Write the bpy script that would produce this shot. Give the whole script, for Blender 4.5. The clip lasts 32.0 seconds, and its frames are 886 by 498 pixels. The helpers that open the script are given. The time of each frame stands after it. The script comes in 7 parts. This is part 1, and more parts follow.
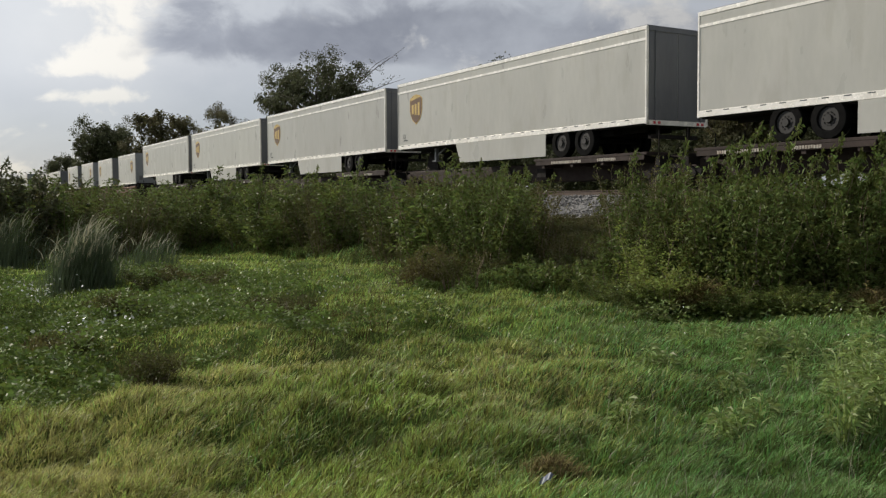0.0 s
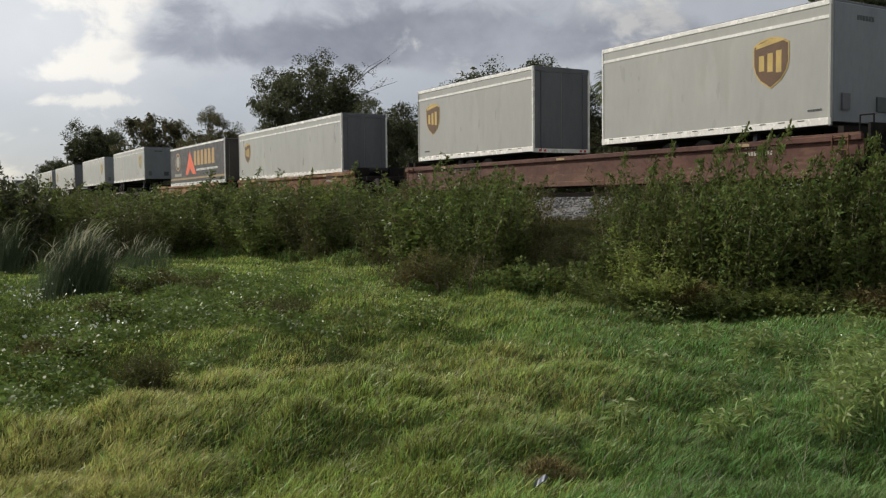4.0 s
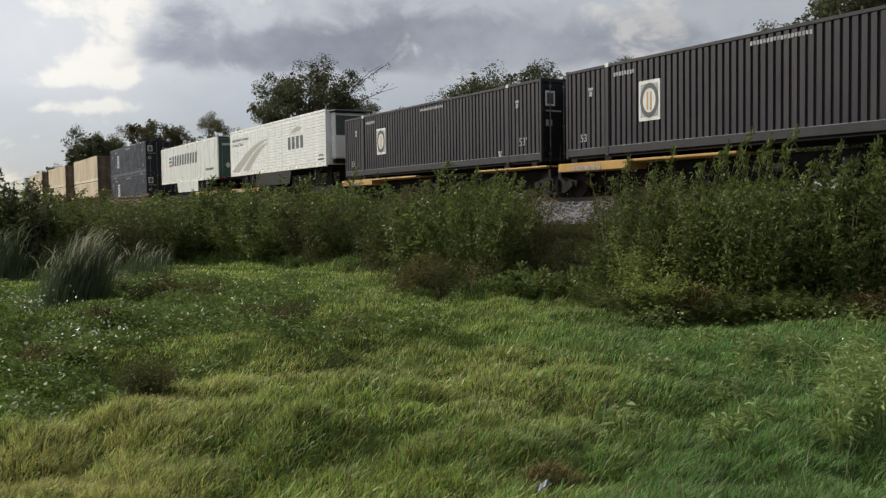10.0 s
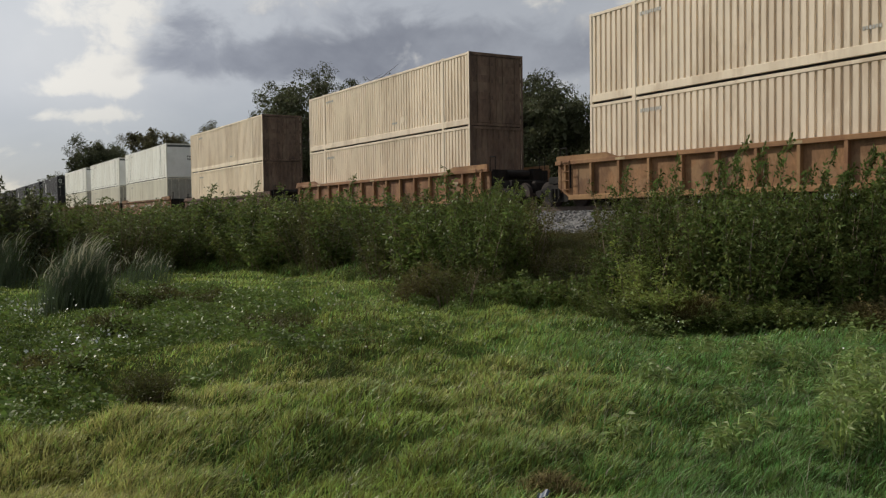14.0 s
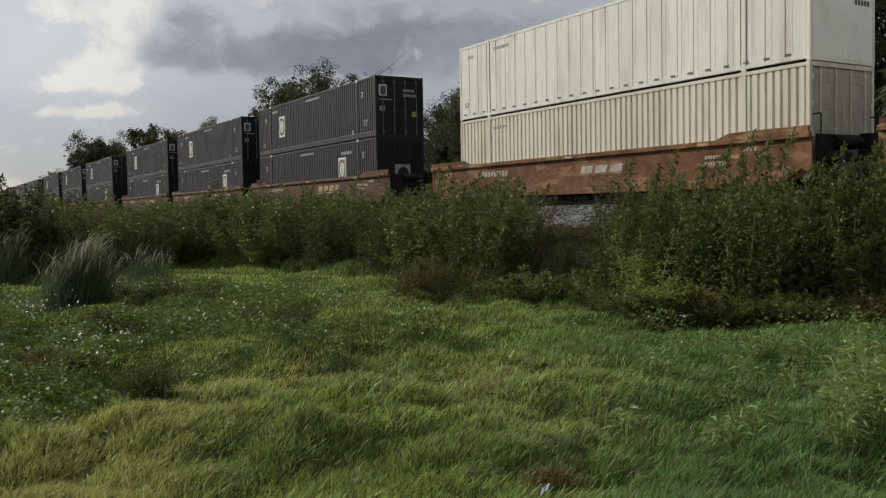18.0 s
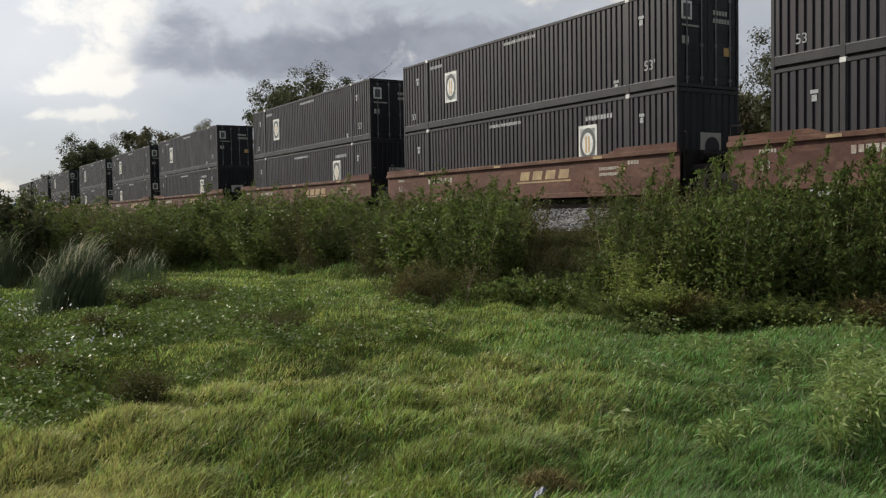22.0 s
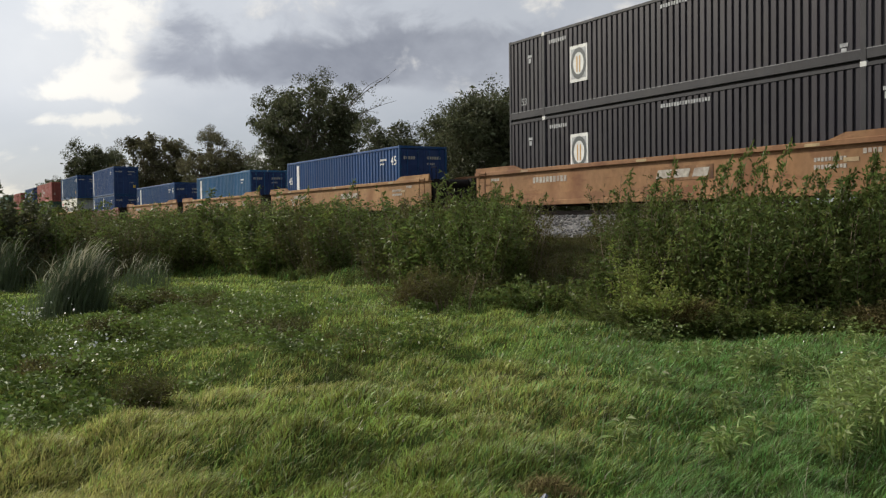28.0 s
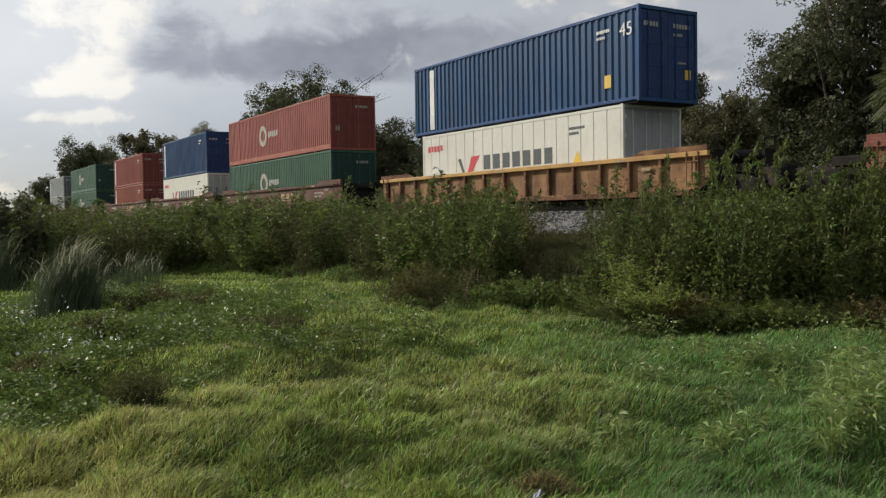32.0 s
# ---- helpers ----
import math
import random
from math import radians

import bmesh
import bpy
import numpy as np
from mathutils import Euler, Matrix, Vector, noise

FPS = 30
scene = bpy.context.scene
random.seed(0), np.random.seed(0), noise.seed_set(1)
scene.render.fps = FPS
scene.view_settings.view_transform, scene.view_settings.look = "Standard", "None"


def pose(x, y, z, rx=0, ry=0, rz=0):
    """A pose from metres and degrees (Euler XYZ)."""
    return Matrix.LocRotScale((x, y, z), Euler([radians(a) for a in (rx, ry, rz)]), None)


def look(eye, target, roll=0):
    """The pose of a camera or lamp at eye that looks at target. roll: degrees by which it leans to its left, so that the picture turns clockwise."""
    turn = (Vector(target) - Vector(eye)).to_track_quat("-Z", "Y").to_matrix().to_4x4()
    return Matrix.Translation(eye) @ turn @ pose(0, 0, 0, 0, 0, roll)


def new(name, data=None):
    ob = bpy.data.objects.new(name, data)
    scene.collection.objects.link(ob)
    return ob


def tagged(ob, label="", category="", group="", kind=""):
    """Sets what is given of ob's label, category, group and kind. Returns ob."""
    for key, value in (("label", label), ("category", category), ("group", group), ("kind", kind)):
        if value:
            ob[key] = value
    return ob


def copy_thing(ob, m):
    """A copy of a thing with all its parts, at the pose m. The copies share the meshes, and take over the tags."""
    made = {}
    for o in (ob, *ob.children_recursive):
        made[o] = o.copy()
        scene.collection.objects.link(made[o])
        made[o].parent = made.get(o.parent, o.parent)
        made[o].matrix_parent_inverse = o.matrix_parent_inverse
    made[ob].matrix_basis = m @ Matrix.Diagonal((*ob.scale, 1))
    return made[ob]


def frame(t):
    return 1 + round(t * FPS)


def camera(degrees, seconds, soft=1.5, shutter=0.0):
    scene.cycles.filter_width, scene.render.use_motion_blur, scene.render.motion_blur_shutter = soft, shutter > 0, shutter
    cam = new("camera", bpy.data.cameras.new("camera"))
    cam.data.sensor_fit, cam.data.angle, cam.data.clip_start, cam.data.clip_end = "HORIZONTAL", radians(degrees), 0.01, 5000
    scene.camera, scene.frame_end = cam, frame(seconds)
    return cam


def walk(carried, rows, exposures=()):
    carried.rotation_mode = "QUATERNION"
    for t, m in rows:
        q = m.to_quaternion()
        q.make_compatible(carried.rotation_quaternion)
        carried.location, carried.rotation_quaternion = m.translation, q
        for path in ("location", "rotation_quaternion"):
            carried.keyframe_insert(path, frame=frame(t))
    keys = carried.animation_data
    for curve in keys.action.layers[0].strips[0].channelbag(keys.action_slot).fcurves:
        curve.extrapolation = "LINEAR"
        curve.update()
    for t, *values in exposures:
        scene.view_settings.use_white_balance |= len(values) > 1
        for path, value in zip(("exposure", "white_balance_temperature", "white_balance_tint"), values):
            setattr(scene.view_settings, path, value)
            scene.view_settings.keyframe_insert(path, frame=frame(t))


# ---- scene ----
cam = camera(52.69, 32.0, soft=1.3)

# seconds, tilt, heading, lean: a hand-held camera on one spot beside the line
SWAY = [
    (0, 86.83, 59.28, -0.37), (0.5, 86.94, 59.19, -0.45), (1, 87.01, 59.08, -0.52), (1.5, 87.01, 59.06, -0.55), (2, 86.94,
    58.96, -0.58), (2.5, 86.87, 58.85, -0.60), (3, 86.84, 58.83, -0.63), (3.5, 86.88, 58.83, -0.64), (5.5, 87.34, 58.99,
    -0.66), (6, 87.28, 59.04, -0.67), (6.5, 87.15, 59.00, -0.68), (7, 86.93, 59.00, -0.69), (7.5, 86.76, 59.01, -0.72),
    (8, 86.72, 59.04, -0.76), (8.5, 86.81, 59.10, -0.80), (9, 86.92, 59.20, -0.84), (9.5, 87.04, 59.18, -0.85), (10,
    87.32, 58.91, -0.84), (10.5, 87.63, 58.55, -0.81), (11, 87.73, 58.43, -0.77), (11.5, 87.65, 58.72, -0.72), (12, 87.54,
    58.86, -0.67), (12.5, 87.65, 58.83, -0.65), (13, 88.01, 58.91, -0.65), (13.5, 88.01, 59.02, -0.69), (14, 87.88, 58.92,
    -0.76), (14.5, 87.75, 58.83, -0.84), (16.5, 87.41, 58.97, -0.91), (17, 87.37, 58.93, -0.97), (17.5, 87.40, 59.00,
    -0.99), (18, 87.56, 59.01, -0.99), (18.5, 87.62, 58.95, -0.98), (19, 87.77, 58.99, -0.95), (19.5, 87.79, 58.88,
    -0.92), (20, 87.75, 58.75, -0.90), (20.5, 87.74, 58.80, -0.89), (21, 87.73, 58.84, -0.89), (21.5, 87.79, 58.70,
    -0.91), (22, 87.76, 58.62, -0.92), (22.5, 87.70, 58.64, -0.93), (23, 87.66, 58.64, -0.91), (23.5, 87.63, 58.63,
    -0.89), (24, 87.67, 58.65, -0.86), (24.5, 87.71, 58.67, -0.83), (25, 87.79, 58.74, -0.80), (25.5, 87.88, 58.72,
    -0.77), (27.5, 88.03, 58.67, -0.75), (28, 88.15, 58.81, -0.75), (28.5, 88.15, 58.81, -0.78), (29, 88.12, 58.74,
    -0.82), (29.5, 88.10, 58.68, -0.86), (30, 88.07, 58.68, -0.91), (30.5, 88.07, 58.73, -0.94), (31, 88.06, 58.64,
    -0.95), (31.5, 87.98, 58.51, -0.94), (32, 87.92, 58.46, -0.92)]
EYE = (0.0, 0.0, 1.6)
walk(cam, [(t, pose(*EYE, rx, 0, rz) @ pose(0, 0, 0, 0, 0, lean)) for t, rx, rz, lean in SWAY],
     [(0, -0.05), (9, -0.05), (11, -0.10), (12.5, -0.27), (16, -0.29), (18, -0.34), (18.5, -0.22), (19, 0.0), (21.5, 0.02), (28, 0.05), (32, -0.03)])

# ---- light ----
SUN_DIR = Vector((-0.86, -0.46, 0.57)).normalized()


def make_world():
    w = bpy.data.worlds.new("sky")
    scene.world = w
    w.use_nodes = True
    nt = w.node_tree
    nt.nodes.clear()
    N, L = nt.nodes.new, nt.links.new

    def math_node(op, a, b=None, c=None, clamp=False):
        n = N("ShaderNodeMath")
        n.operation, n.use_clamp = op, clamp
        for i, v in enumerate((a, b, c)):
            if v is None:
                continue
            if isinstance(v, (int, float)):
                n.inputs[i].default_value = v
            else:
                L(v, n.inputs[i])
        return n.outputs[0]

    tc = N("ShaderNodeTexCoord")
    norm = N("ShaderNodeVectorMath")
    norm.operation = "NORMALIZE"
    L(tc.outputs["Generated"], norm.inputs[0])
    d = norm.outputs[0]

    def dot(v):
        n = N("ShaderNodeVectorMath")
        n.operation = "DOT_PRODUCT"
        L(d, n.inputs[0])
        n.inputs[1].default_value = v
        return n.outputs["Value"]

    sky = N("ShaderNodeTexSky")
    sky.sky_type, sky.sun_disc = "NISHITA", False
    sky.sun_elevation = math.asin(SUN_DIR.z)
    sky.sun_rotation = math.atan2(SUN_DIR.x, SUN_DIR.y)
    sky_bg = N("ShaderNodeBackground")
    sky_bg.inputs["Strength"].default_value = 0.05
    L(sky.outputs[0], sky_bg.inputs["Color"])

    # two layers of cloud, seen in perspective: broad grey masses and torn edges
    up = dot((0, 0, 1))
    lift = math_node("ADD", math_node("MAXIMUM", up, 0.0), 0.16)
    flat = N("ShaderNodeVectorMath")
    flat.operation = "DIVIDE"
    comb = N("ShaderNodeCombineXYZ")
    for i in range(3):
        L(lift, comb.inputs[i])
    L(d, flat.inputs[0])
    L(comb.outputs[0], flat.inputs[1])

    def fbm(scale, detail, rough, off, distortion=0.0):
        m = N("ShaderNodeMapping")
        m.inputs["Location"].default_value = off
        L(flat.outputs[0], m.inputs["Vector"])
        n = N("ShaderNodeTexNoise")
        n.inputs["Scale"].default_value = scale
        n.inputs["Detail"].default_value = detail
        n.inputs["Roughness"].default_value = rough
        n.inputs["Distortion"].default_value = distortion
        L(m.outputs[0], n.inputs["Vector"])
        return n.outputs["Fac"]

    def ramp(fac, stops):
        r = N("ShaderNodeValToRGB")
        els = r.color_ramp.elements
        while len(els) < len(stops):
            els.new(0.5)
        for e, (p, c) in zip(els, stops):
            e.position, e.color = p, (*c, 1)
        L(fac, r.inputs[0])
        return r.outputs[0]

    # place in the western sky: across and up, from the bearing of the far end of the line
    fwd = dot((-0.8564, 0.5163, 0.0))
    ahead = math_node("MAXIMUM", fwd, 0.08)
    across = math_node("DIVIDE", dot((0.5163, 0.8564, 0.0)), ahead)
    height = math_node("DIVIDE", up, ahead)

    def bank(cx, cy, sx, sy):
        a = math_node("DIVIDE", math_node("SUBTRACT", across, cx), sx)
        b = math_node("DIVIDE", math_node("SUBTRACT", height, cy), sy)
        r = math_node("ADD", math_node("MULTIPLY", a, a), math_node("MULTIPLY", b, b))
        return math_node("POWER", 2.718, math_node("MULTIPLY", r, -1.0))

    def puff(scale, detail, rough, off, distortion=0.0):
        m = N("ShaderNodeMapping")
        m.inputs["Location"].default_value = off
        m.inputs["Scale"].default_value = (1, 1, 1.5)
        L(d, m.inputs["Vector"])
        n = N("ShaderNodeTexNoise")
        n.inputs["Scale"].default_value, n.inputs["Detail"].default_value = scale, detail
        n.inputs["Roughness"].default_value, n.inputs["Distortion"].default_value = rough, distortion
        L(m.outputs[0], n.inputs["Vector"])
        return n.outputs["Fac"]

    def soft_step(v, lo, hi):
        n = N("ShaderNodeMapRange")
        n.interpolation_type = "SMOOTHSTEP"
        n.inputs[1].default_value, n.inputs[2].default_value = lo, hi
        L(v, n.inputs[0])
        return n.outputs[0]

    def blend(fac, a, c):
        x = N("ShaderNodeMix")
        x.data_type = "RGBA"
        L(fac, x.inputs[0])
        for v, s in ((a, x.inputs[6]), (c, x.inputs[7])):
            if isinstance(v, tuple):
                s.default_value = (*v, 1)
            else:
                L(v, s)
        return x.outputs[2]

    def total(rest, spots):
        v = rest
        for weight, *spot in spots:
            v = math_node("MULTIPLY_ADD", bank(*spot), weight, v)
        return v

    billow = puff(5.0, 7, 0.55, (3.1, 1.7, 0.4), 0.2)
    torn = puff(13.0, 8, 0.58, (0.3, 5.2, 1.1), 0.35)
    wisp = puff(7.5, 8, 0.56, (6.3, 2.2, 4.1), 0.3)
    rough1 = math_node("MULTIPLY_ADD", math_node("ADD", math_node("MULTIPLY", billow, 0.5), math_node("MULTIPLY", torn, 0.5)), 2.6, -1.3)
    rough2 = math_node("MULTIPLY_ADD", math_node("ADD", math_node("MULTIPLY", wisp, 0.40), math_node("MULTIPLY", torn, 0.60)), 4.6, -2.3)
    # white heaps: the break towards the sun, the low white row, the thin places overhead
    white = soft_step(math_node("ADD", rough2, total(0.14, ((0.52, -0.365, 0.215, 0.055, 0.050), (0.40, -0.435, 0.150, 0.060, 0.018), (0.34, -0.34, 0.160, 0.06, 0.020),
                                                          (0.62, -0.41, 0.117, 0.095, 0.008), (0.40, -0.28, 0.146, 0.08, 0.012), (0.10, -0.105, 0.232, 0.09, 0.018),
                                                          (0.45, 0.130, 0.243, 0.055, 0.020), (0.30, -0.50, 0.25, 0.1, 0.02), (-0.45, -0.06, 0.212, 0.06, 0.03), (-0.45, -0.475, 0.195, 0.055, 0.035), (-0.35, -0.42, 0.133, 0.09, 0.007)))), 0.30, 0.80)
    # the heavy flat-bottomed bank
    base = soft_step(math_node("MULTIPLY_ADD", rough1, 0.018, math_node("MULTIPLY_ADD", across, -0.03, height)), 0.138, 0.160)
    dark = soft_step(math_node("ADD", rough1, total(0.16, ((0.75, -0.155, 0.172, 0.24, 0.026), (0.25, -0.14, 0.220, 0.16, 0.035), (0.5, -0.425, 0.212, 0.026, 0.030), (0.35, 0.20, 0.180, 0.06, 0.03), (0.42, -0.29, 0.215, 0.06, 0.05), (0.62, 0.01, 0.185, 0.12, 0.045),
                                                         (0.40, 0.34, 0.17, 0.18, 0.07), (-0.5, -0.44, 0.18, 0.11, 0.10)))), 0.34, 0.74)
    dark = math_node("MULTIPLY", dark, math_node("MULTIPLY_ADD", base, 0.9, 0.1))
    gloom = blend(soft_step(billow, 0.30, 0.70), (0.25, 0.27, 0.325), (0.47, 0.50, 0.56))
    lit = math_node("MULTIPLY", bank(-0.40, 0.19, 0.17, 0.10), 0.36)
    cloud = blend(white, blend(lit, blend(wisp, (0.40, 0.44, 0.51), (0.62, 0.645, 0.685)), (0.82, 0.82, 0.80)), (0.83, 0.81, 0.765))
    cloud = blend(math_node("MULTIPLY", dark, math_node("MULTIPLY_ADD", white, -0.55, 1.0)), cloud, gloom)
    # brighter towards the veiled sun, dull opposite to it
    facing = dot(tuple(SUN_DIR))
    glow = math_node("POWER", math_node("MAXIMUM", facing, 0.0), 3.0)
    cloud_bg = N("ShaderNodeBackground")
    L(cloud, cloud_bg.inputs["Color"])
    L(math_node("ADD", math_node("MULTIPLY", glow, 0.8), math_node("MULTIPLY_ADD", soft_step(facing, -0.55, 0.30), 0.30, 0.56)), cloud_bg.inputs["Strength"])
    # clear strip low down
    low = ramp(height, [(0.0, (0.55, 0.55, 0.55)), (0.08, (0.72, 0.72, 0.72)), (0.15, (1, 1, 1))])
    mix = N("ShaderNodeMixShader")
    L(low, mix.inputs[0])
    L(sky_bg.outputs[0], mix.inputs[1])
    L(cloud_bg.outputs[0], mix.inputs[2])
    out = N("ShaderNodeOutputWorld")
    L(mix.outputs[0], out.inputs["Surface"])


make_world()
sun = new("sun", bpy.data.lights.new("sun", "SUN"))
sun.data.energy, sun.data.angle, sun.data.color = 4.1, radians(1.5), (1.0, 0.92, 0.78)
sun.matrix_world = look(SUN_DIR * 50, (0, 0, 0))
scene.view_settings.exposure = 0.0


# ---- materials ----
def mat(name, color, rough=0.6, metal=0.0, vary=0.12, scale=3.0, stretch=(1, 1, 1), bump=0.0, bump_scale=60.0,
        dirt=None, dirt_amount=0.0, dirt_scale=1.2, patch=None, patch_amount=0.0, patch_scale=1.0, patch_stretch=(1, 1, 1), per_object=0.0, per_island=0.0, transmit=0.0, spec=0.5, space="Object"):
    """A surface with two scales of variation, optional dirt blotches, fine relief and leaf-like light passing through."""
    m = bpy.data.materials.new(name)
    m.use_nodes = True
    nt = m.node_tree
    N, L = nt.nodes.new, nt.links.new
    b = nt.nodes["Principled BSDF"]
    b.inputs["Roughness"].default_value, b.inputs["Metallic"].default_value = rough, metal
    b.inputs["Specular IOR Level"].default_value = spec
    tc = N("ShaderNodeTexCoord")
    mp = N("ShaderNodeMapping")
    mp.inputs["Scale"].default_value = stretch
    if space == "World":
        geo = N("ShaderNodeNewGeometry")
        L(geo.outputs["Position"], mp.inputs["Vector"])
    else:
        L(tc.outputs["Object"], mp.inputs["Vector"])

    def noise_tex(sc, det=5):
        n = N("ShaderNodeTexNoise")
        n.inputs["Scale"].default_value, n.inputs["Detail"].default_value = sc, det
        L(mp.outputs[0], n.inputs["Vector"])
        return n.outputs["Fac"]

    def mixc(fac, a, c, mode="MIX"):
        x = N("ShaderNodeMix")
        x.data_type, x.blend_type = "RGBA", mode
        for v, s in ((fac, x.inputs[0]), (a, x.inputs[6]), (c, x.inputs[7])):
            if isinstance(v, (int, float)):
                s.default_value = v
            elif isinstance(v, tuple):
                s.default_value = (*v, 1) if len(v) == 3 else v
            else:
                L(v, s)
        return x.outputs[2]

    def rampf(fac, lo, hi, a=0.0, c=1.0):
        r = N("ShaderNodeMapRange")
        r.inputs[1].default_value, r.inputs[2].default_value = lo, hi
        r.inputs[3].default_value, r.inputs[4].default_value = a, c
        L(fac, r.inputs[0])
        return r.outputs[0]

    dark = tuple(c * (1 - vary) for c in color)
    light = tuple(min(1, c * (1 + vary)) for c in color)
    col = mixc(rampf(noise_tex(scale), 0.3, 0.7), dark, light)
    fine = rampf(noise_tex(scale * 9, 3), 0.3, 0.7, 1 - vary * 0.6, 1 + vary * 0.6)
    cc = N("ShaderNodeCombineColor")
    for i in range(3):
        L(fine, cc.inputs[i])
    col = mixc(1.0, col, cc.outputs[0], "MULTIPLY")
    if dirt:
        col = mixc(rampf(noise_tex(dirt_scale, 8), 0.5, 0.72, 0, dirt_amount), col, dirt)
    if patch:
        pm = N("ShaderNodeMapping")
        pm.inputs["Scale"].default_value = patch_stretch
        pm.inputs["Location"].default_value = (3.7, 1.9, 5.3)
        L(tc.outputs["Object"], pm.inputs["Vector"])
        pn = N("ShaderNodeTexNoise")
        pn.inputs["Scale"].default_value, pn.inputs["Detail"].default_value = patch_scale, 9
        pn.inputs["Roughness"].default_value = 0.62
        L(pm.outputs[0], pn.inputs["Vector"])
        col = mixc(rampf(pn.outputs["Fac"], 0.54, 0.60, 0, patch_amount), col, patch)
    if per_object or per_island:
        if per_object:
            info = N("ShaderNodeObjectInfo").outputs["Random"]
            amount = per_object
        else:
            info = N("ShaderNodeNewGeometry").outputs["Random Per Island"]
            amount = per_island
        hsv = N("ShaderNodeHueSaturation")
        L(rampf(info, 0, 1, 0.5 - amount * 0.06, 0.5 + amount * 0.06), hsv.inputs["Hue"])
        L(rampf(info, 0, 1, 1 - amount, 1 + amount), hsv.inputs["Value"])
        L(col, hsv.inputs["Color"])
        col = hsv.outputs[0]
    L(col, b.inputs["Base Color"])
    L(rampf(noise_tex(scale * 2.3), 0.3, 0.7, max(0.05, rough - 0.1), min(1, rough + 0.1)), b.inputs["Roughness"])
    if bump:
        bp = N("ShaderNodeBump")
        bp.inputs["Strength"].default_value, bp.inputs["Distance"].default_value = bump, 0.02
        L(noise_tex(bump_scale, 6), bp.inputs["Height"])
        L(bp.outputs[0], b.inputs["Normal"])
    if transmit:
        tr = N("ShaderNodeBsdfTranslucent")
        L(col, tr.inputs["Color"])
        mx = N("ShaderNodeMixShader")
        mx.inputs[0].default_value = transmit
        L(b.outputs[0], mx.inputs[1])
        L(tr.outputs[0], mx.inputs[2])
        L(mx.outputs[0], nt.nodes["Material Output"].inputs["Surface"])
    return m


M = {}
M["trailer_grey"] = mat("trailer_grey", (0.395, 0.392, 0.365), 0.35, vary=0.06, scale=0.7, stretch=(1, 1, 0.3), dirt=(0.38, 0.37, 0.35), dirt_amount=0.45, per_object=0.06, patch=(0.30, 0.285, 0.25), patch_amount=0.30, patch_scale=1.0, patch_stretch=(1.0, 1, 0.3))
M["trailer_white"] = mat("trailer_white", (0.661, 0.673, 0.649), 0.32, vary=0.04, scale=0.7, stretch=(1, 1, 0.3), dirt=(0.55, 0.53, 0.48), dirt_amount=0.3, patch=(0.48, 0.46, 0.41), patch_amount=0.35, patch_scale=1.2, patch_stretch=(1.2, 1, 0.25))
M["reefer_white"] = mat("reefer_white", (0.80, 0.80, 0.78), 0.28, vary=0.04, scale=0.8, dirt=(0.6, 0.58, 0.53), dirt_amount=0.25)
# lighter than box_white, for the white containers' end panel
M["end_white"] = mat("end_white", (0.86, 0.86, 0.85), 0.35, vary=0.04, scale=0.9, dirt=(0.6, 0.58, 0.54), dirt_amount=0.3)
# pale rail metal, raised towards white to hold the sun's glint in its colour
M["bright_trim"] = mat("bright_trim", (0.86, 0.83, 0.77), 0.24, metal=0.15, vary=0.10, scale=2.0, dirt=(0.45, 0.40, 0.33), dirt_amount=0.35)
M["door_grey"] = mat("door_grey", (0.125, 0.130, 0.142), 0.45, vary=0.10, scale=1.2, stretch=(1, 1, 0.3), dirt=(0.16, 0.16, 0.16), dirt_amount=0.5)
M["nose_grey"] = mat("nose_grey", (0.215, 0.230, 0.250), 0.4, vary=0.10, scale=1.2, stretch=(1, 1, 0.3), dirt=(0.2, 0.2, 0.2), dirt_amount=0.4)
M["box_black"] = mat("box_black", (0.0258, 0.0218, 0.0290), 0.5, vary=0.15, scale=0.9, stretch=(1, 1, 0.25), dirt=(0.042, 0.042, 0.043), dirt_amount=0.35, per_object=0.15, spec=0.3, patch=(0.052, 0.046, 0.047), patch_amount=0.35, patch_scale=0.9, patch_stretch=(1.2, 1, 0.3))
# darker copy of the black paint: shade of the end faces put into colour
M["black_door_shade"] = mat("black_door_shade", (0.013, 0.013, 0.017), 0.45, vary=0.2, scale=1.2, stretch=(1, 1, 0.3), dirt=(0.03, 0.03, 0.034), dirt_amount=0.5, spec=0.3)
M["rod_grey"] = mat("rod_grey", (0.17, 0.17, 0.175), 0.5, metal=0.2, vary=0.25, scale=3, dirt=(0.07, 0.07, 0.07), dirt_amount=0.6, dirt_scale=2.0)
M["box_black_rail"] = mat("box_black_rail", (0.026, 0.025, 0.029), 0.5, vary=0.2, scale=2, dirt=(0.055, 0.052, 0.052), dirt_amount=0.5, spec=0.3)
M["box_navy"] = mat("box_navy", (0.019, 0.023, 0.043), 0.42, vary=0.15, scale=0.9, stretch=(1, 1, 0.25), dirt=(0.05, 0.05, 0.065), dirt_amount=0.35, spec=0.3)
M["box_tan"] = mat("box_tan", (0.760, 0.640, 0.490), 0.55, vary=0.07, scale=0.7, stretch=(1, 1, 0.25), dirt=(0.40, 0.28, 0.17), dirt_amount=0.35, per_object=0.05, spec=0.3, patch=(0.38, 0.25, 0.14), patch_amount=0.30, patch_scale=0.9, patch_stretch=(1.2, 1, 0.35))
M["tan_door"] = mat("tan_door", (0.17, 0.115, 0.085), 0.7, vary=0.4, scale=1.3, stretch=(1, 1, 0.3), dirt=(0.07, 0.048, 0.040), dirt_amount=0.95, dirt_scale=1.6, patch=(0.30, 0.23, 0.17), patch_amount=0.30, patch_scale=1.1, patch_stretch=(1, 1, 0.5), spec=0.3)
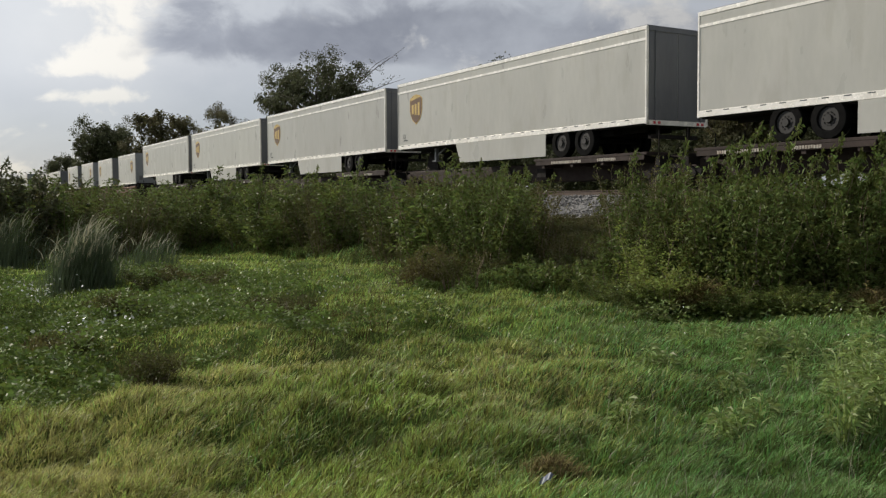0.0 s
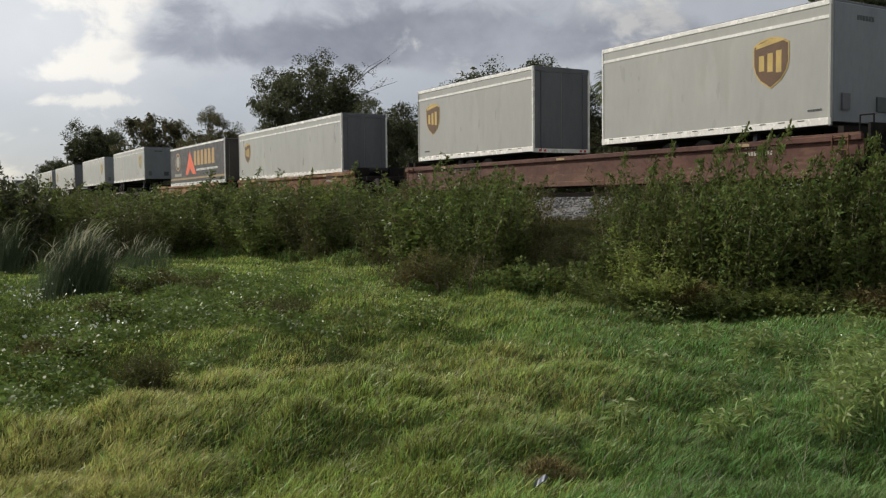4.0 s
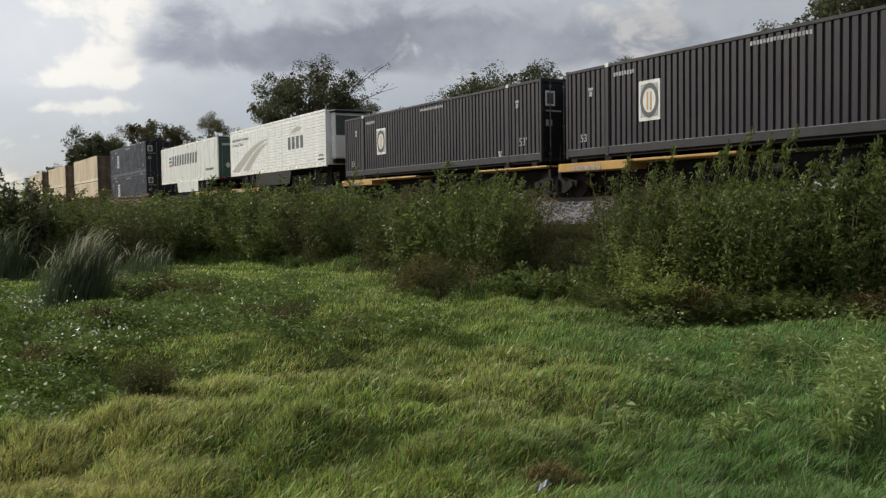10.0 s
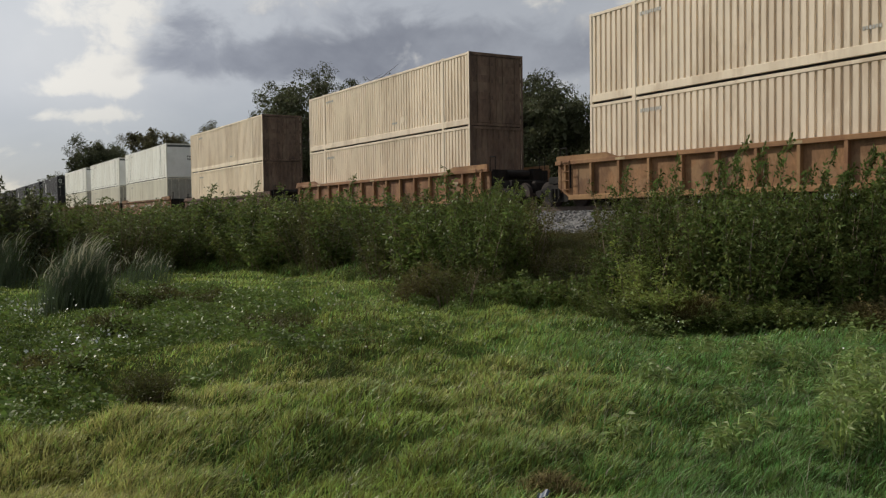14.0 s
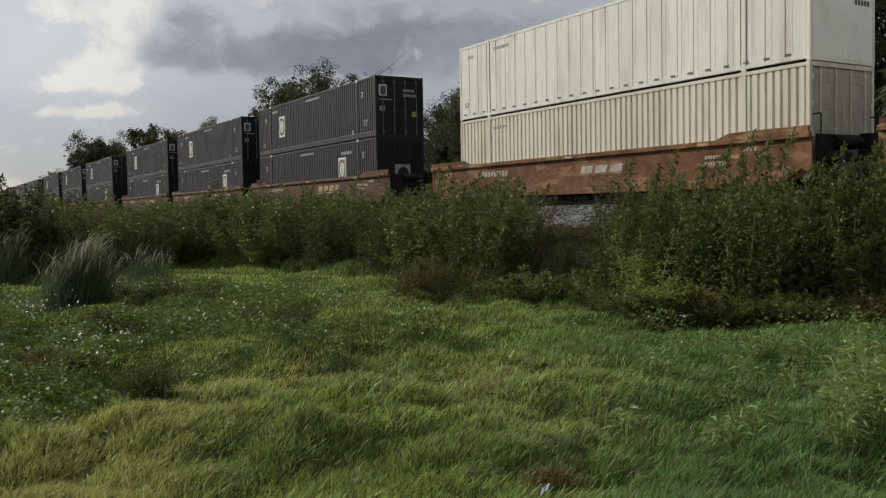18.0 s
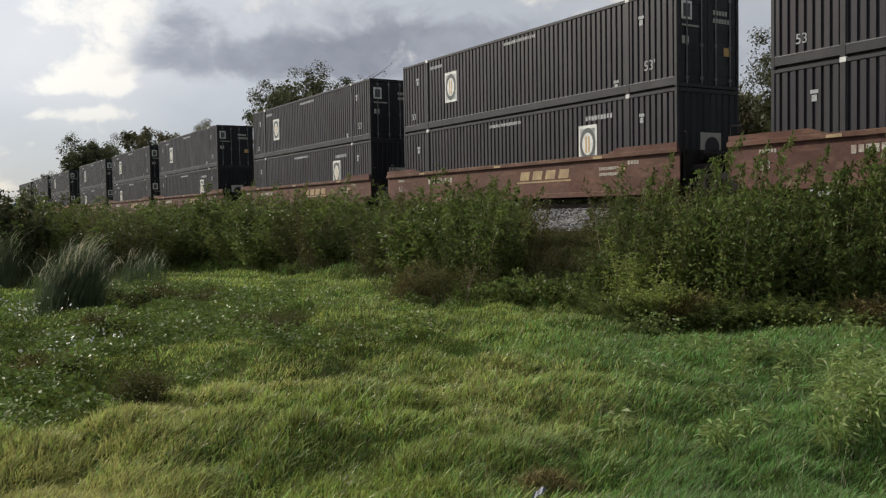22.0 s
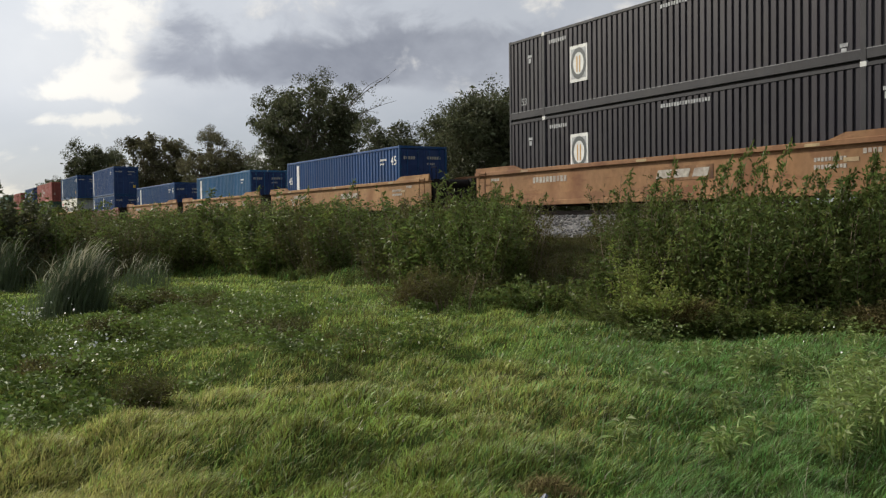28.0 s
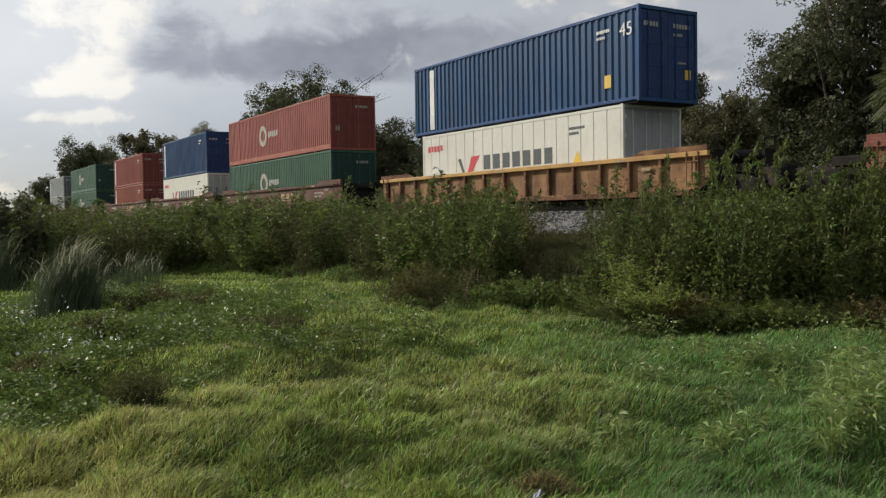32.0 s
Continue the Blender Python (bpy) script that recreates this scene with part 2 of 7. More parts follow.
M["box_white"] = mat("box_white", (0.770, 0.759, 0.704), 0.45, vary=0.06, scale=0.7, stretch=(1, 1, 0.25), dirt=(0.58, 0.54, 0.46), dirt_amount=0.5, per_object=0.05, spec=0.3, patch=(0.44, 0.40, 0.34), patch_amount=0.35, patch_scale=1.1, patch_stretch=(1.5, 1, 0.15))
M["box_pale"] = mat("box_pale", (0.680, 0.640, 0.540), 0.5, vary=0.07, scale=0.7, stretch=(1, 1, 0.25), dirt=(0.47, 0.42, 0.34), dirt_amount=0.5, per_object=0.05, spec=0.3, patch=(0.42, 0.34, 0.25), patch_amount=0.35, patch_scale=1.0, patch_stretch=(1.5, 1, 0.2))
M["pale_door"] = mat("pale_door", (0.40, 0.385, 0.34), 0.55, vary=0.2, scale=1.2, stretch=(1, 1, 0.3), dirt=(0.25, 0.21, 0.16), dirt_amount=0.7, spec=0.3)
M["box_blue"] = mat("box_blue", (0.015, 0.064, 0.176), 0.42, vary=0.12, scale=0.9, stretch=(1, 1, 0.25), dirt=(0.035, 0.075, 0.17), dirt_amount=0.35, per_object=0.15, spec=0.3, patch=(0.05, 0.075, 0.14), patch_amount=0.35, patch_scale=1.2, patch_stretch=(1.2, 1, 0.3))
M["box_sky"] = mat("box_sky", (0.036, 0.130, 0.270), 0.42, vary=0.12, scale=0.9, stretch=(1, 1, 0.25), dirt=(0.09, 0.18, 0.26), dirt_amount=0.4, spec=0.3)
# darker blue for the ends, which turn from the sun: shade in the colour
M["blue_door_shade"] = mat("blue_door_shade", (0.020, 0.045, 0.14), 0.5, vary=0.15, scale=1.2, dirt=(0.05, 0.07, 0.13), dirt_amount=0.4, spec=0.3)
M["box_red"] = mat("box_red", (0.320, 0.088, 0.066), 0.55, vary=0.12, scale=0.9, stretch=(1, 1, 0.3), dirt=(0.32, 0.12, 0.08), dirt_amount=0.45, per_object=0.1, spec=0.3)
# box_red again, darkened for its shaded end
M["red_door_shade"] = mat("red_door_shade", (0.20, 0.05, 0.04), 0.55, vary=0.15, scale=1.2, dirt=(0.08, 0.03, 0.03), dirt_amount=0.4, spec=0.3)
M["box_green"] = mat("box_green", (0.040, 0.109, 0.063), 0.5, vary=0.12, scale=0.9, stretch=(1, 1, 0.3), dirt=(0.08, 0.13, 0.09), dirt_amount=0.4, spec=0.3)
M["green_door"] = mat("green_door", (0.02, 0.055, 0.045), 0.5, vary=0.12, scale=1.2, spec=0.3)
M["box_cream"] = mat("box_cream", (0.700, 0.680, 0.610), 0.42, vary=0.05, scale=0.8, dirt=(0.5, 0.42, 0.3), dirt_amount=0.3, spec=0.3)
M["box_grey"] = mat("box_grey", (0.42, 0.43, 0.42), 0.5, vary=0.08, scale=0.8, dirt=(0.3, 0.28, 0.25), dirt_amount=0.4, spec=0.3)
M["steel_dark"] = mat("steel_dark", (0.019, 0.017, 0.016), 0.8, vary=0.3, scale=4, dirt=(0.036, 0.026, 0.021), dirt_amount=0.5, bump=0.2, spec=0.12)
M["rust_brown"] = mat("rust_brown", (0.116, 0.062, 0.048), 0.7, vary=0.28, scale=1.1, stretch=(0.6, 1, 0.8), dirt=(0.095, 0.045, 0.033), dirt_amount=0.8, patch=(0.22, 0.13, 0.09), patch_amount=0.35, patch_scale=2.2, patch_stretch=(0.5, 1, 1.6), per_object=0.12, spec=0.15)
M["old_brown"] = mat("old_brown", (0.090, 0.052, 0.038), 0.75, vary=0.3, scale=1.2, stretch=(0.6, 1, 0.8), dirt=(0.055, 0.034, 0.027), dirt_amount=0.8, patch=(0.25, 0.17, 0.11), patch_amount=0.45, patch_scale=1.8, patch_stretch=(0.5, 1, 2.0), spec=0.15)
M["wagon_orange"] = mat("wagon_orange", (0.2800, 0.1580, 0.0780), 0.7, vary=0.2, scale=1.0, stretch=(0.7, 1, 0.5), dirt=(0.20, 0.095, 0.05), dirt_amount=0.8, patch=(0.16, 0.075, 0.042), patch_amount=0.45, patch_scale=1.7, patch_stretch=(0.5, 1, 1.5), per_object=0.12, spec=0.15)
M["worn_orange"] = mat("worn_orange", (0.165, 0.082, 0.042), 0.75, vary=0.35, scale=1.3, stretch=(0.7, 1, 0.8), dirt=(0.07, 0.040, 0.028), dirt_amount=0.9, patch=(0.33, 0.20, 0.105), patch_amount=0.6, patch_scale=1.5, patch_stretch=(0.7, 1, 2.2), per_object=0.12, spec=0.15)
M["web_brown"] = mat("web_brown", (0.24, 0.130, 0.066), 0.75, vary=0.3, scale=1.5, stretch=(1, 1, 0.5), dirt=(0.08, 0.046, 0.032), dirt_amount=0.9, patch=(0.30, 0.19, 0.105), patch_amount=0.5, patch_scale=1.5, per_object=0.1, spec=0.15)
M["deck_yellow"] = mat("deck_yellow", (0.460, 0.260, 0.060), 0.6, vary=0.14, scale=1.5, dirt=(0.25, 0.12, 0.05), dirt_amount=0.7)
M["safety_yellow"] = mat("safety_yellow", (0.75, 0.48, 0.05), 0.5, vary=0.1, scale=3)
M["reflector"] = mat("reflector", (0.360, 0.260, 0.130), 0.5, vary=0.3, scale=6, dirt=(0.25, 0.15, 0.09), dirt_amount=0.8, dirt_scale=3.0)
M["red_oxide"] = mat("red_oxide", (0.180, 0.054, 0.036), 0.62, vary=0.2, scale=1.2, dirt=(0.17, 0.075, 0.055), dirt_amount=0.7, patch=(0.34, 0.19, 0.14), patch_amount=0.35, patch_scale=2.0, patch_stretch=(0.5, 1, 1.6), spec=0.3)
M["spine_brown"] = mat("spine_brown", (0.034, 0.024, 0.021), 0.7, vary=0.25, scale=1.6, dirt=(0.055, 0.043, 0.036), dirt_amount=0.5, spec=0.2)
M["tyre"] = mat("tyre", (0.007, 0.007, 0.007), 0.9, vary=0.25, scale=6, dirt=(0.014, 0.013, 0.012), dirt_amount=0.4, spec=0.06)
M["rim"] = mat("rim", (0.020, 0.019, 0.019), 0.6, metal=0.3, vary=0.2, scale=6)
M["mark_white"] = mat("mark_white", (0.72, 0.72, 0.69), 0.5, vary=0.10, scale=4, dirt=(0.38, 0.37, 0.35), dirt_amount=0.5)
M["stencil_pale"] = mat("stencil_pale", (0.370, 0.340, 0.290), 0.6, vary=0.3, scale=9, dirt=(0.22, 0.15, 0.11), dirt_amount=0.8, dirt_scale=3.0)
M["stencil_cool"] = mat("stencil_cool", (0.34, 0.35, 0.36), 0.6, vary=0.3, scale=9, dirt=(0.10, 0.10, 0.11), dirt_amount=0.8, dirt_scale=3.0)
M["mark_dark"] = mat("mark_dark", (0.07, 0.08, 0.08), 0.5, vary=0.1, scale=4)
M["mark_grey"] = mat("mark_grey", (0.40, 0.38, 0.34), 0.5, vary=0.1, scale=4)
M["shield_brown"] = mat("shield_brown", (0.115, 0.055, 0.020), 0.4, vary=0.2, scale=2)
M["shield_olive"] = mat("shield_olive", (0.27, 0.20, 0.06), 0.4, vary=0.2, scale=2)
M["shield_gold"] = mat("shield_gold", (0.52, 0.36, 0.10), 0.45, vary=0.15, scale=2)
M["mark_orange"] = mat("mark_orange", (0.85, 0.14, 0.05), 0.45, vary=0.05, scale=2)
M["mark_amber"] = mat("mark_amber", (0.5000, 0.3100, 0.1150), 0.45, vary=0.08, scale=2)
M["mark_red"] = mat("mark_red", (0.55, 0.04, 0.05), 0.45, vary=0.05, scale=2)
M["curtain_black"] = mat("curtain_black", (0.035, 0.030, 0.028), 0.4, vary=0.15, scale=1, dirt=(0.08, 0.06, 0.05), dirt_amount=0.3)
M["rubber_skirt"] = mat("rubber_skirt", (0.028, 0.027, 0.026), 0.5, vary=0.15, scale=1.5, spec=0.1)
M["ballast"] = mat("ballast", (0.192, 0.188, 0.184), 0.9, vary=0.25, scale=8, per_island=0.55, bump=0.3, space="World")
M["tie"] = mat("tie", (0.14, 0.13, 0.12), 0.9, vary=0.2, scale=4, bump=0.3)
M["rail"] = mat("rail", (0.075, 0.052, 0.040), 0.55, metal=0.3, vary=0.2, scale=4)
M["soil"] = mat("soil", (0.070, 0.105, 0.028), 0.95, vary=0.35, scale=0.5, dirt=(0.085, 0.062, 0.035), dirt_amount=0.6, dirt_scale=0.35, bump=0.5, bump_scale=9, spec=0.0, space="World")
M["grass"] = mat("grass", (0.240, 0.278, 0.066), 0.5, vary=0.35, scale=0.7, dirt=(0.29, 0.29, 0.085), dirt_amount=0.6, dirt_scale=0.4, per_island=0.8, transmit=0.40, spec=0.45, space="World")
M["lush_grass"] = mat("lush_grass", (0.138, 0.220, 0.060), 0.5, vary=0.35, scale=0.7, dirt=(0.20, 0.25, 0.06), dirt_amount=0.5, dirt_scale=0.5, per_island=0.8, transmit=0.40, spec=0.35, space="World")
M["dry_grass"] = mat("dry_grass", (0.45, 0.43, 0.160), 0.55, vary=0.3, scale=0.6, dirt=(0.33, 0.33, 0.10), dirt_amount=0.6, dirt_scale=0.7, per_island=0.4, transmit=0.4, spec=0.35, space="World")
M["seed_head"] = mat("seed_head", (0.3240, 0.3120, 0.2160), 0.6, vary=0.2, scale=2, per_island=0.25, transmit=0.3, space="World")
M["reed"] = mat("reed", (0.085, 0.115, 0.060), 0.45, vary=0.25, scale=2, per_island=0.3, transmit=0.3, space="World")
# leaf colour darkened for the shade under and beyond the train
M["far_leaf_shade"] = mat("far_leaf_shade", (0.050, 0.056, 0.026), 0.6, vary=0.35, scale=0.4, per_island=0.45, transmit=0.2, spec=0.1, space="World")
M["herb_leaf"] = mat("herb_leaf", (0.125, 0.175, 0.042), 0.5, vary=0.3, scale=1.0, per_island=0.3, transmit=0.3, spec=0.25, space="World")
M["shrub_leaf"] = mat("shrub_leaf", (0.102, 0.130, 0.036), 0.45, vary=0.3, scale=0.5, dirt=(0.13, 0.13, 0.045), dirt_amount=0.4, dirt_scale=0.45, per_island=0.50, transmit=0.42, spec=0.11, space="World")
M["shrub_leaf_dull"] = mat("shrub_leaf_dull", (0.088, 0.092, 0.030), 0.5, vary=0.3, scale=0.6, dirt=(0.12, 0.075, 0.035), dirt_amount=0.6, dirt_scale=0.6, per_island=0.40, transmit=0.36, spec=0.10, space="World")
M["shrub_leaf_yellow"] = mat("shrub_leaf_yellow", (0.190, 0.225, 0.055), 0.55, vary=0.3, scale=0.5, per_island=0.45, transmit=0.45, spec=0.25, space="World")
M["weed_leaf"] = mat("weed_leaf", (0.200, 0.260, 0.080), 0.5, vary=0.2, scale=1.5, per_island=0.35, transmit=0.35, spec=0.4, space="World")
M["pale_leaf"] = mat("pale_leaf", (0.25, 0.27, 0.19), 0.6, vary=0.3, scale=1.5, per_island=0.5, transmit=0.3, spec=0.2, space="World")
M["dead_leaf"] = mat("dead_leaf", (0.155, 0.125, 0.050), 0.75, vary=0.3, scale=2, per_island=0.4, spec=0.1, space="World")
M["pale_bark"] = mat("pale_bark", (0.23, 0.19, 0.15), 0.8, vary=0.25, scale=5, bump=0.2, space="World")
M["twig"] = mat("twig", (0.16, 0.12, 0.08), 0.8, vary=0.25, scale=5, bump=0.2, space="World")
M["bark"] = mat("bark", (0.13, 0.105, 0.085), 0.9, vary=0.3, scale=4, stretch=(1, 1, 0.3), bump=0.5, space="World")
M["tree_leaf"] = mat("tree_leaf", (0.088, 0.095, 0.048), 0.6, vary=0.3, scale=0.3, per_island=0.40, transmit=0.30, spec=0.2, space="World")
M["tree_leaf_olive"] = mat("tree_leaf_olive", (0.110, 0.102, 0.052), 0.6, vary=0.3, scale=0.3, per_island=0.40, transmit=0.30, spec=0.2, space="World")
M["palm_leaf"] = mat("palm_leaf", (0.125, 0.145, 0.065), 0.45, vary=0.25, scale=0.6, per_island=0.3, transmit=0.2, space="World")
# white of petals, also drawn as glints on the herb leaves
M["flower"] = mat("flower", (0.80, 0.80, 0.76), 0.6, vary=0.1, scale=4)
M["litter_blue"] = mat("litter_blue", (0.060, 0.080, 0.130), 0.4, vary=0.2, scale=6)


# ---- building helpers ----
def part(name, bm, material, parent=None, label=""):
    """Links a bmesh as one mesh object under a thing or a part."""
    me = bpy.data.meshes.new(name)
    bm.to_mesh(me)
    bm.free()
    me.materials.append(M[material] if isinstance(material, str) else material)
    ob = new(name, me)
    if parent is not None:
        ob.parent = parent
    if label:
        ob["label"] = label
    return ob


def share(name, ob, parent, m):
    """Another piece on the same mesh."""
    o = new(name, ob.data)
    o.parent = parent
    o.matrix_basis = m
    return o


def add_box(bm, x0, x1, y0, y1, z0, z1, bevel=0.0):
    vs = bmesh.ops.create_cube(bm, size=1)["verts"]
    for v in vs:
        v.co = Vector(((x0 + x1) / 2 + v.co.x * (x1 - x0), (y0 + y1) / 2 + v.co.y * (y1 - y0), (z0 + z1) / 2 + v.co.z * (z1 - z0)))
    if bevel:
        es = {e for v in vs for e in v.link_edges}
        bmesh.ops.bevel(bm, geom=list(es), offset=bevel, segments=1, affect="EDGES")
    return bm


def box(*a, bevel=0.0):
    return add_box(bmesh.new(), *a, bevel=bevel)


def add_cyl(bm, p, q, r0, r1=None, seg=10):
    p, q = Vector(p), Vector(q)
    d = q - p
    m = Matrix.Translation((p + q) / 2) @ d.to_track_quat("Z", "Y").to_matrix().to_4x4()
    bmesh.ops.create_cone(bm, cap_ends=True, segments=seg, radius1=r0, radius2=r0 if r1 is None else r1, depth=d.length, matrix=m)
    return bm


def add_poly(bm, pts, thick):
    """A flat outline in the x-z plane at y = pts' third value, with thickness towards -y."""
    front = [bm.verts.new((x, y - thick, z)) for x, z, y in pts]
    back = [bm.verts.new((x, y, z)) for x, z, y in pts]
    n = len(pts)
    bm.faces.new(front)
    bm.faces.new(back[::-1])
    for i in range(n):
        j = (i + 1) % n
        bm.faces.new((front[j], front[i], back[i], back[j]))
    bmesh.ops.recalc_face_normals(bm, faces=bm.faces[:])
    return bm


def quads(name, verts, material, parent=None, kind=""):
    """One mesh of separate quads from an array (n, 4, 3)."""
    n = len(verts)
    me = bpy.data.meshes.new(name)
    me.vertices.add(n * 4)
    me.vertices.foreach_set("co", np.ascontiguousarray(verts, dtype=np.float32).ravel())
    me.loops.add(n * 4)
    me.loops.foreach_set("vertex_index", np.arange(n * 4, dtype=np.int32))
    me.polygons.add(n)
    me.polygons.foreach_set("loop_start", np.arange(0, n * 4, 4, dtype=np.int32))
    me.polygons.foreach_set("loop_total", np.full(n, 4, dtype=np.int32))
    me.update(calc_edges=True)
    me.materials.append(M[material])
    ob = new(name, me)
    if parent is not None:
        ob.parent = parent
    if kind:
        ob["kind"] = kind
    return ob


def strips(name, rings, material, parent=None):
    """One mesh of ribbons from an array (n, k, 2, 3): k cross-lines of two points each."""
    n, k = rings.shape[:2]
    me = bpy.data.meshes.new(name)
    me.vertices.add(n * k * 2)
    me.vertices.foreach_set("co", np.ascontiguousarray(rings, dtype=np.float32).ravel())
    base = (np.arange(n)[:, None] * k + np.arange(k - 1)[None, :]).ravel() * 2
    idx = np.stack([base, base + 1, base + 3, base + 2], 1).astype(np.int32)
    f = len(idx)
    me.loops.add(f * 4)
    me.loops.foreach_set("vertex_index", idx.ravel())
    me.polygons.add(f)
    me.polygons.foreach_set("loop_start", np.arange(0, f * 4, 4, dtype=np.int32))
    me.polygons.foreach_set("loop_total", np.full(f, 4, dtype=np.int32))
    me.update(calc_edges=True)
    me.materials.append(M[material])
    ob = new(name, me)
    if parent is not None:
        ob.parent = parent
    return ob


def unit(v):
    return v / np.maximum(1e-9, np.linalg.norm(v, axis=-1, keepdims=True))


def leaf_array(rng, base, way, length, width, droop=0.25):
    """Pointed leaves: quads from base along way, turned about it at random."""
    n = len(base)
    way = unit(way)
    side = unit(np.cross(way, rng.normal(size=(n, 3))))
    length, width = np.broadcast_to(length, n)[:, None], np.broadcast_to(width, n)[:, None]
    tip = base + way * length + np.array([0, 0, -1]) * length * droop
    mid = base + way * length * 0.45
    return np.stack([base, mid - side * width / 2, tip, mid + side * width / 2], 1)


# ---- the line ----
SPEED, SLOWING = 25.27, -0.0073
RAIL_TOP, NEAR = 1.87, 19.14      # height of the rails; distance of the wagons' near side
MID = NEAR + 1.30


def train_rows(s, y, z):
    return [(t, pose(s + SPEED * (t - 16) + SLOWING * (t - 16) ** 2 / 2, y, z)) for t in (0, 8, 16, 24, 32)]


MOVING = []


def on_train(ob, s, y, z):
    """A thing that rides on the train: its place along it at 16 s."""
    MOVING.append((ob, s, y, z))
    ob.matrix_basis = pose(s, y, z)
    return ob


# ---- ground and track ----
def smooth(a, b, x):
    t = np.clip((x - a) / (b - a), 0, 1)
    return t * t * (3 - 2 * t)


def domes(x, y, cell, seed):
    """Tussocks on a shaken grid: their height in 0..1, and the way from the middle of the one that stands highest."""
    gx, gy = np.floor(x / cell), np.floor(y / cell)
    best, bx, by = np.zeros_like(x), np.zeros_like(x), np.zeros_like(x)

    def dice(a, b, k):
        v = np.sin(a * 127.1 + b * 311.7 + 74.7 * k + seed) * 43758.5453
        return v - np.floor(v)

    for i in (-1, 0, 1):
        for j in (-1, 0, 1):
            a, b = gx + i, gy + j
            dx, dy = x - (a + dice(a, b, 1)) * cell, y - (b + dice(a, b, 2)) * cell
            turn, long = 3.14 * dice(a, b, 5), 0.72 + 0.5 * dice(a, b, 6)
            u, v = (dx * np.cos(turn) + dy * np.sin(turn)) * long, (dy * np.cos(turn) - dx * np.sin(turn)) / long
            reach = cell * (0.50 + 0.42 * dice(a, b, 3))
            top = (0.35 + 0.65 * dice(a, b, 4)) * np.clip(1 - (u * u + v * v) / reach ** 2, 0, 1) ** 0.75
            more = top > best
            best, bx, by = np.where(more, top, best), np.where(more, dx / reach, bx), np.where(more, dy / reach, by)
    return best, bx, by


def seen_from_eye(x, y):
    """Distance along the view and slope to its right, of a place on the ground."""
    depth = -0.8564 * x + 0.5163 * y
    return depth, (0.5163 * x + 0.8564 * y) / np.maximum(depth, 0.5)


def roughness(x, y):
    """How tussocky the pasture is: smoother towards the thicket's foot on the right, and up the bank."""
    depth, side = seen_from_eye(x, y)
    return (1 - 0.62 * smooth(0.08, 0.26, side) * smooth(5.0, 9.0, depth)) * smooth(26.0, 15.0, depth) * smooth(40, 20, np.hypot(x, y))


def ground_z(x, y):
    """Height of the ground: rough pasture, a low swale on the left, the bank of the line."""
    x, y = np.asarray(x, float), np.asarray(y, float)
    near = np.exp(-((x + 12) ** 2 + (y - 6) ** 2) / 900)
    bumps = 0.045 * np.sin(x * 1.7 + 0.6 * np.sin(y * 1.3)) + 0.04 * np.sin(y * 2.1 + 1.3 + 0.8 * np.sin(x * 0.9)) + 0.03 * np.sin(3.1 * x - 2.3 * y)
    swale = -0.22 * np.exp(-((x + 12.5) / 4.5) ** 2 - ((y + 0.5) / 2.6) ** 2)
    bank = 0.96 * smooth(11.0, 16.8, y) - 0.36 * smooth(24.2, 28.0, y)
    tufts = (0.15 * domes(x, y, 1.0, 3.0)[0] + 0.125 * domes(x, y, 0.45, 8.0)[0]) * (0.50 + 0.50 * smooth(4.0, 7.5, seen_from_eye(x, y)[0])) - 0.08
    return bumps * near + tufts * roughness(x, y) + swale + bank


def make_ground():
    xs = np.concatenate([np.linspace(-3000, -160, 14), np.linspace(-150, -45, 36), np.arange(-44, -17, 0.22), np.arange(-17, 3, 0.13), np.arange(3.1, 12, 0.22), np.linspace(14, 150, 24), np.linspace(200, 3000, 12)])
    ys = np.concatenate([np.linspace(-3000, -60, 12), np.linspace(-50, -12, 14), np.arange(-11, -6, 0.22), np.arange(-6, 11, 0.13), np.arange(11.1, 30, 0.22), np.linspace(32, 120, 24), np.linspace(160, 3000, 12)])
    gx, gy = np.meshgrid(xs, ys, indexing="ij")
    gz = ground_z(gx, gy)
    verts = np.stack([gx, gy, gz], -1).reshape(-1, 3)
    nx, ny = len(xs), len(ys)
    i, j = np.meshgrid(np.arange(nx - 1), np.arange(ny - 1), indexing="ij")
    a = (i * ny + j).ravel()
    idx = np.stack([a, a + ny, a + ny + 1, a + 1], 1)
    me = bpy.data.meshes.new("ground")
    me.from_pydata(verts.tolist(), [], idx.tolist())
    me.materials.append(M["soil"])
    for p in me.polygons:
        p.use_smooth = True
    return tagged(new("ground", me), "rough green pasture ground rising to a railway bank", "ground", kind="structure")


make_ground()


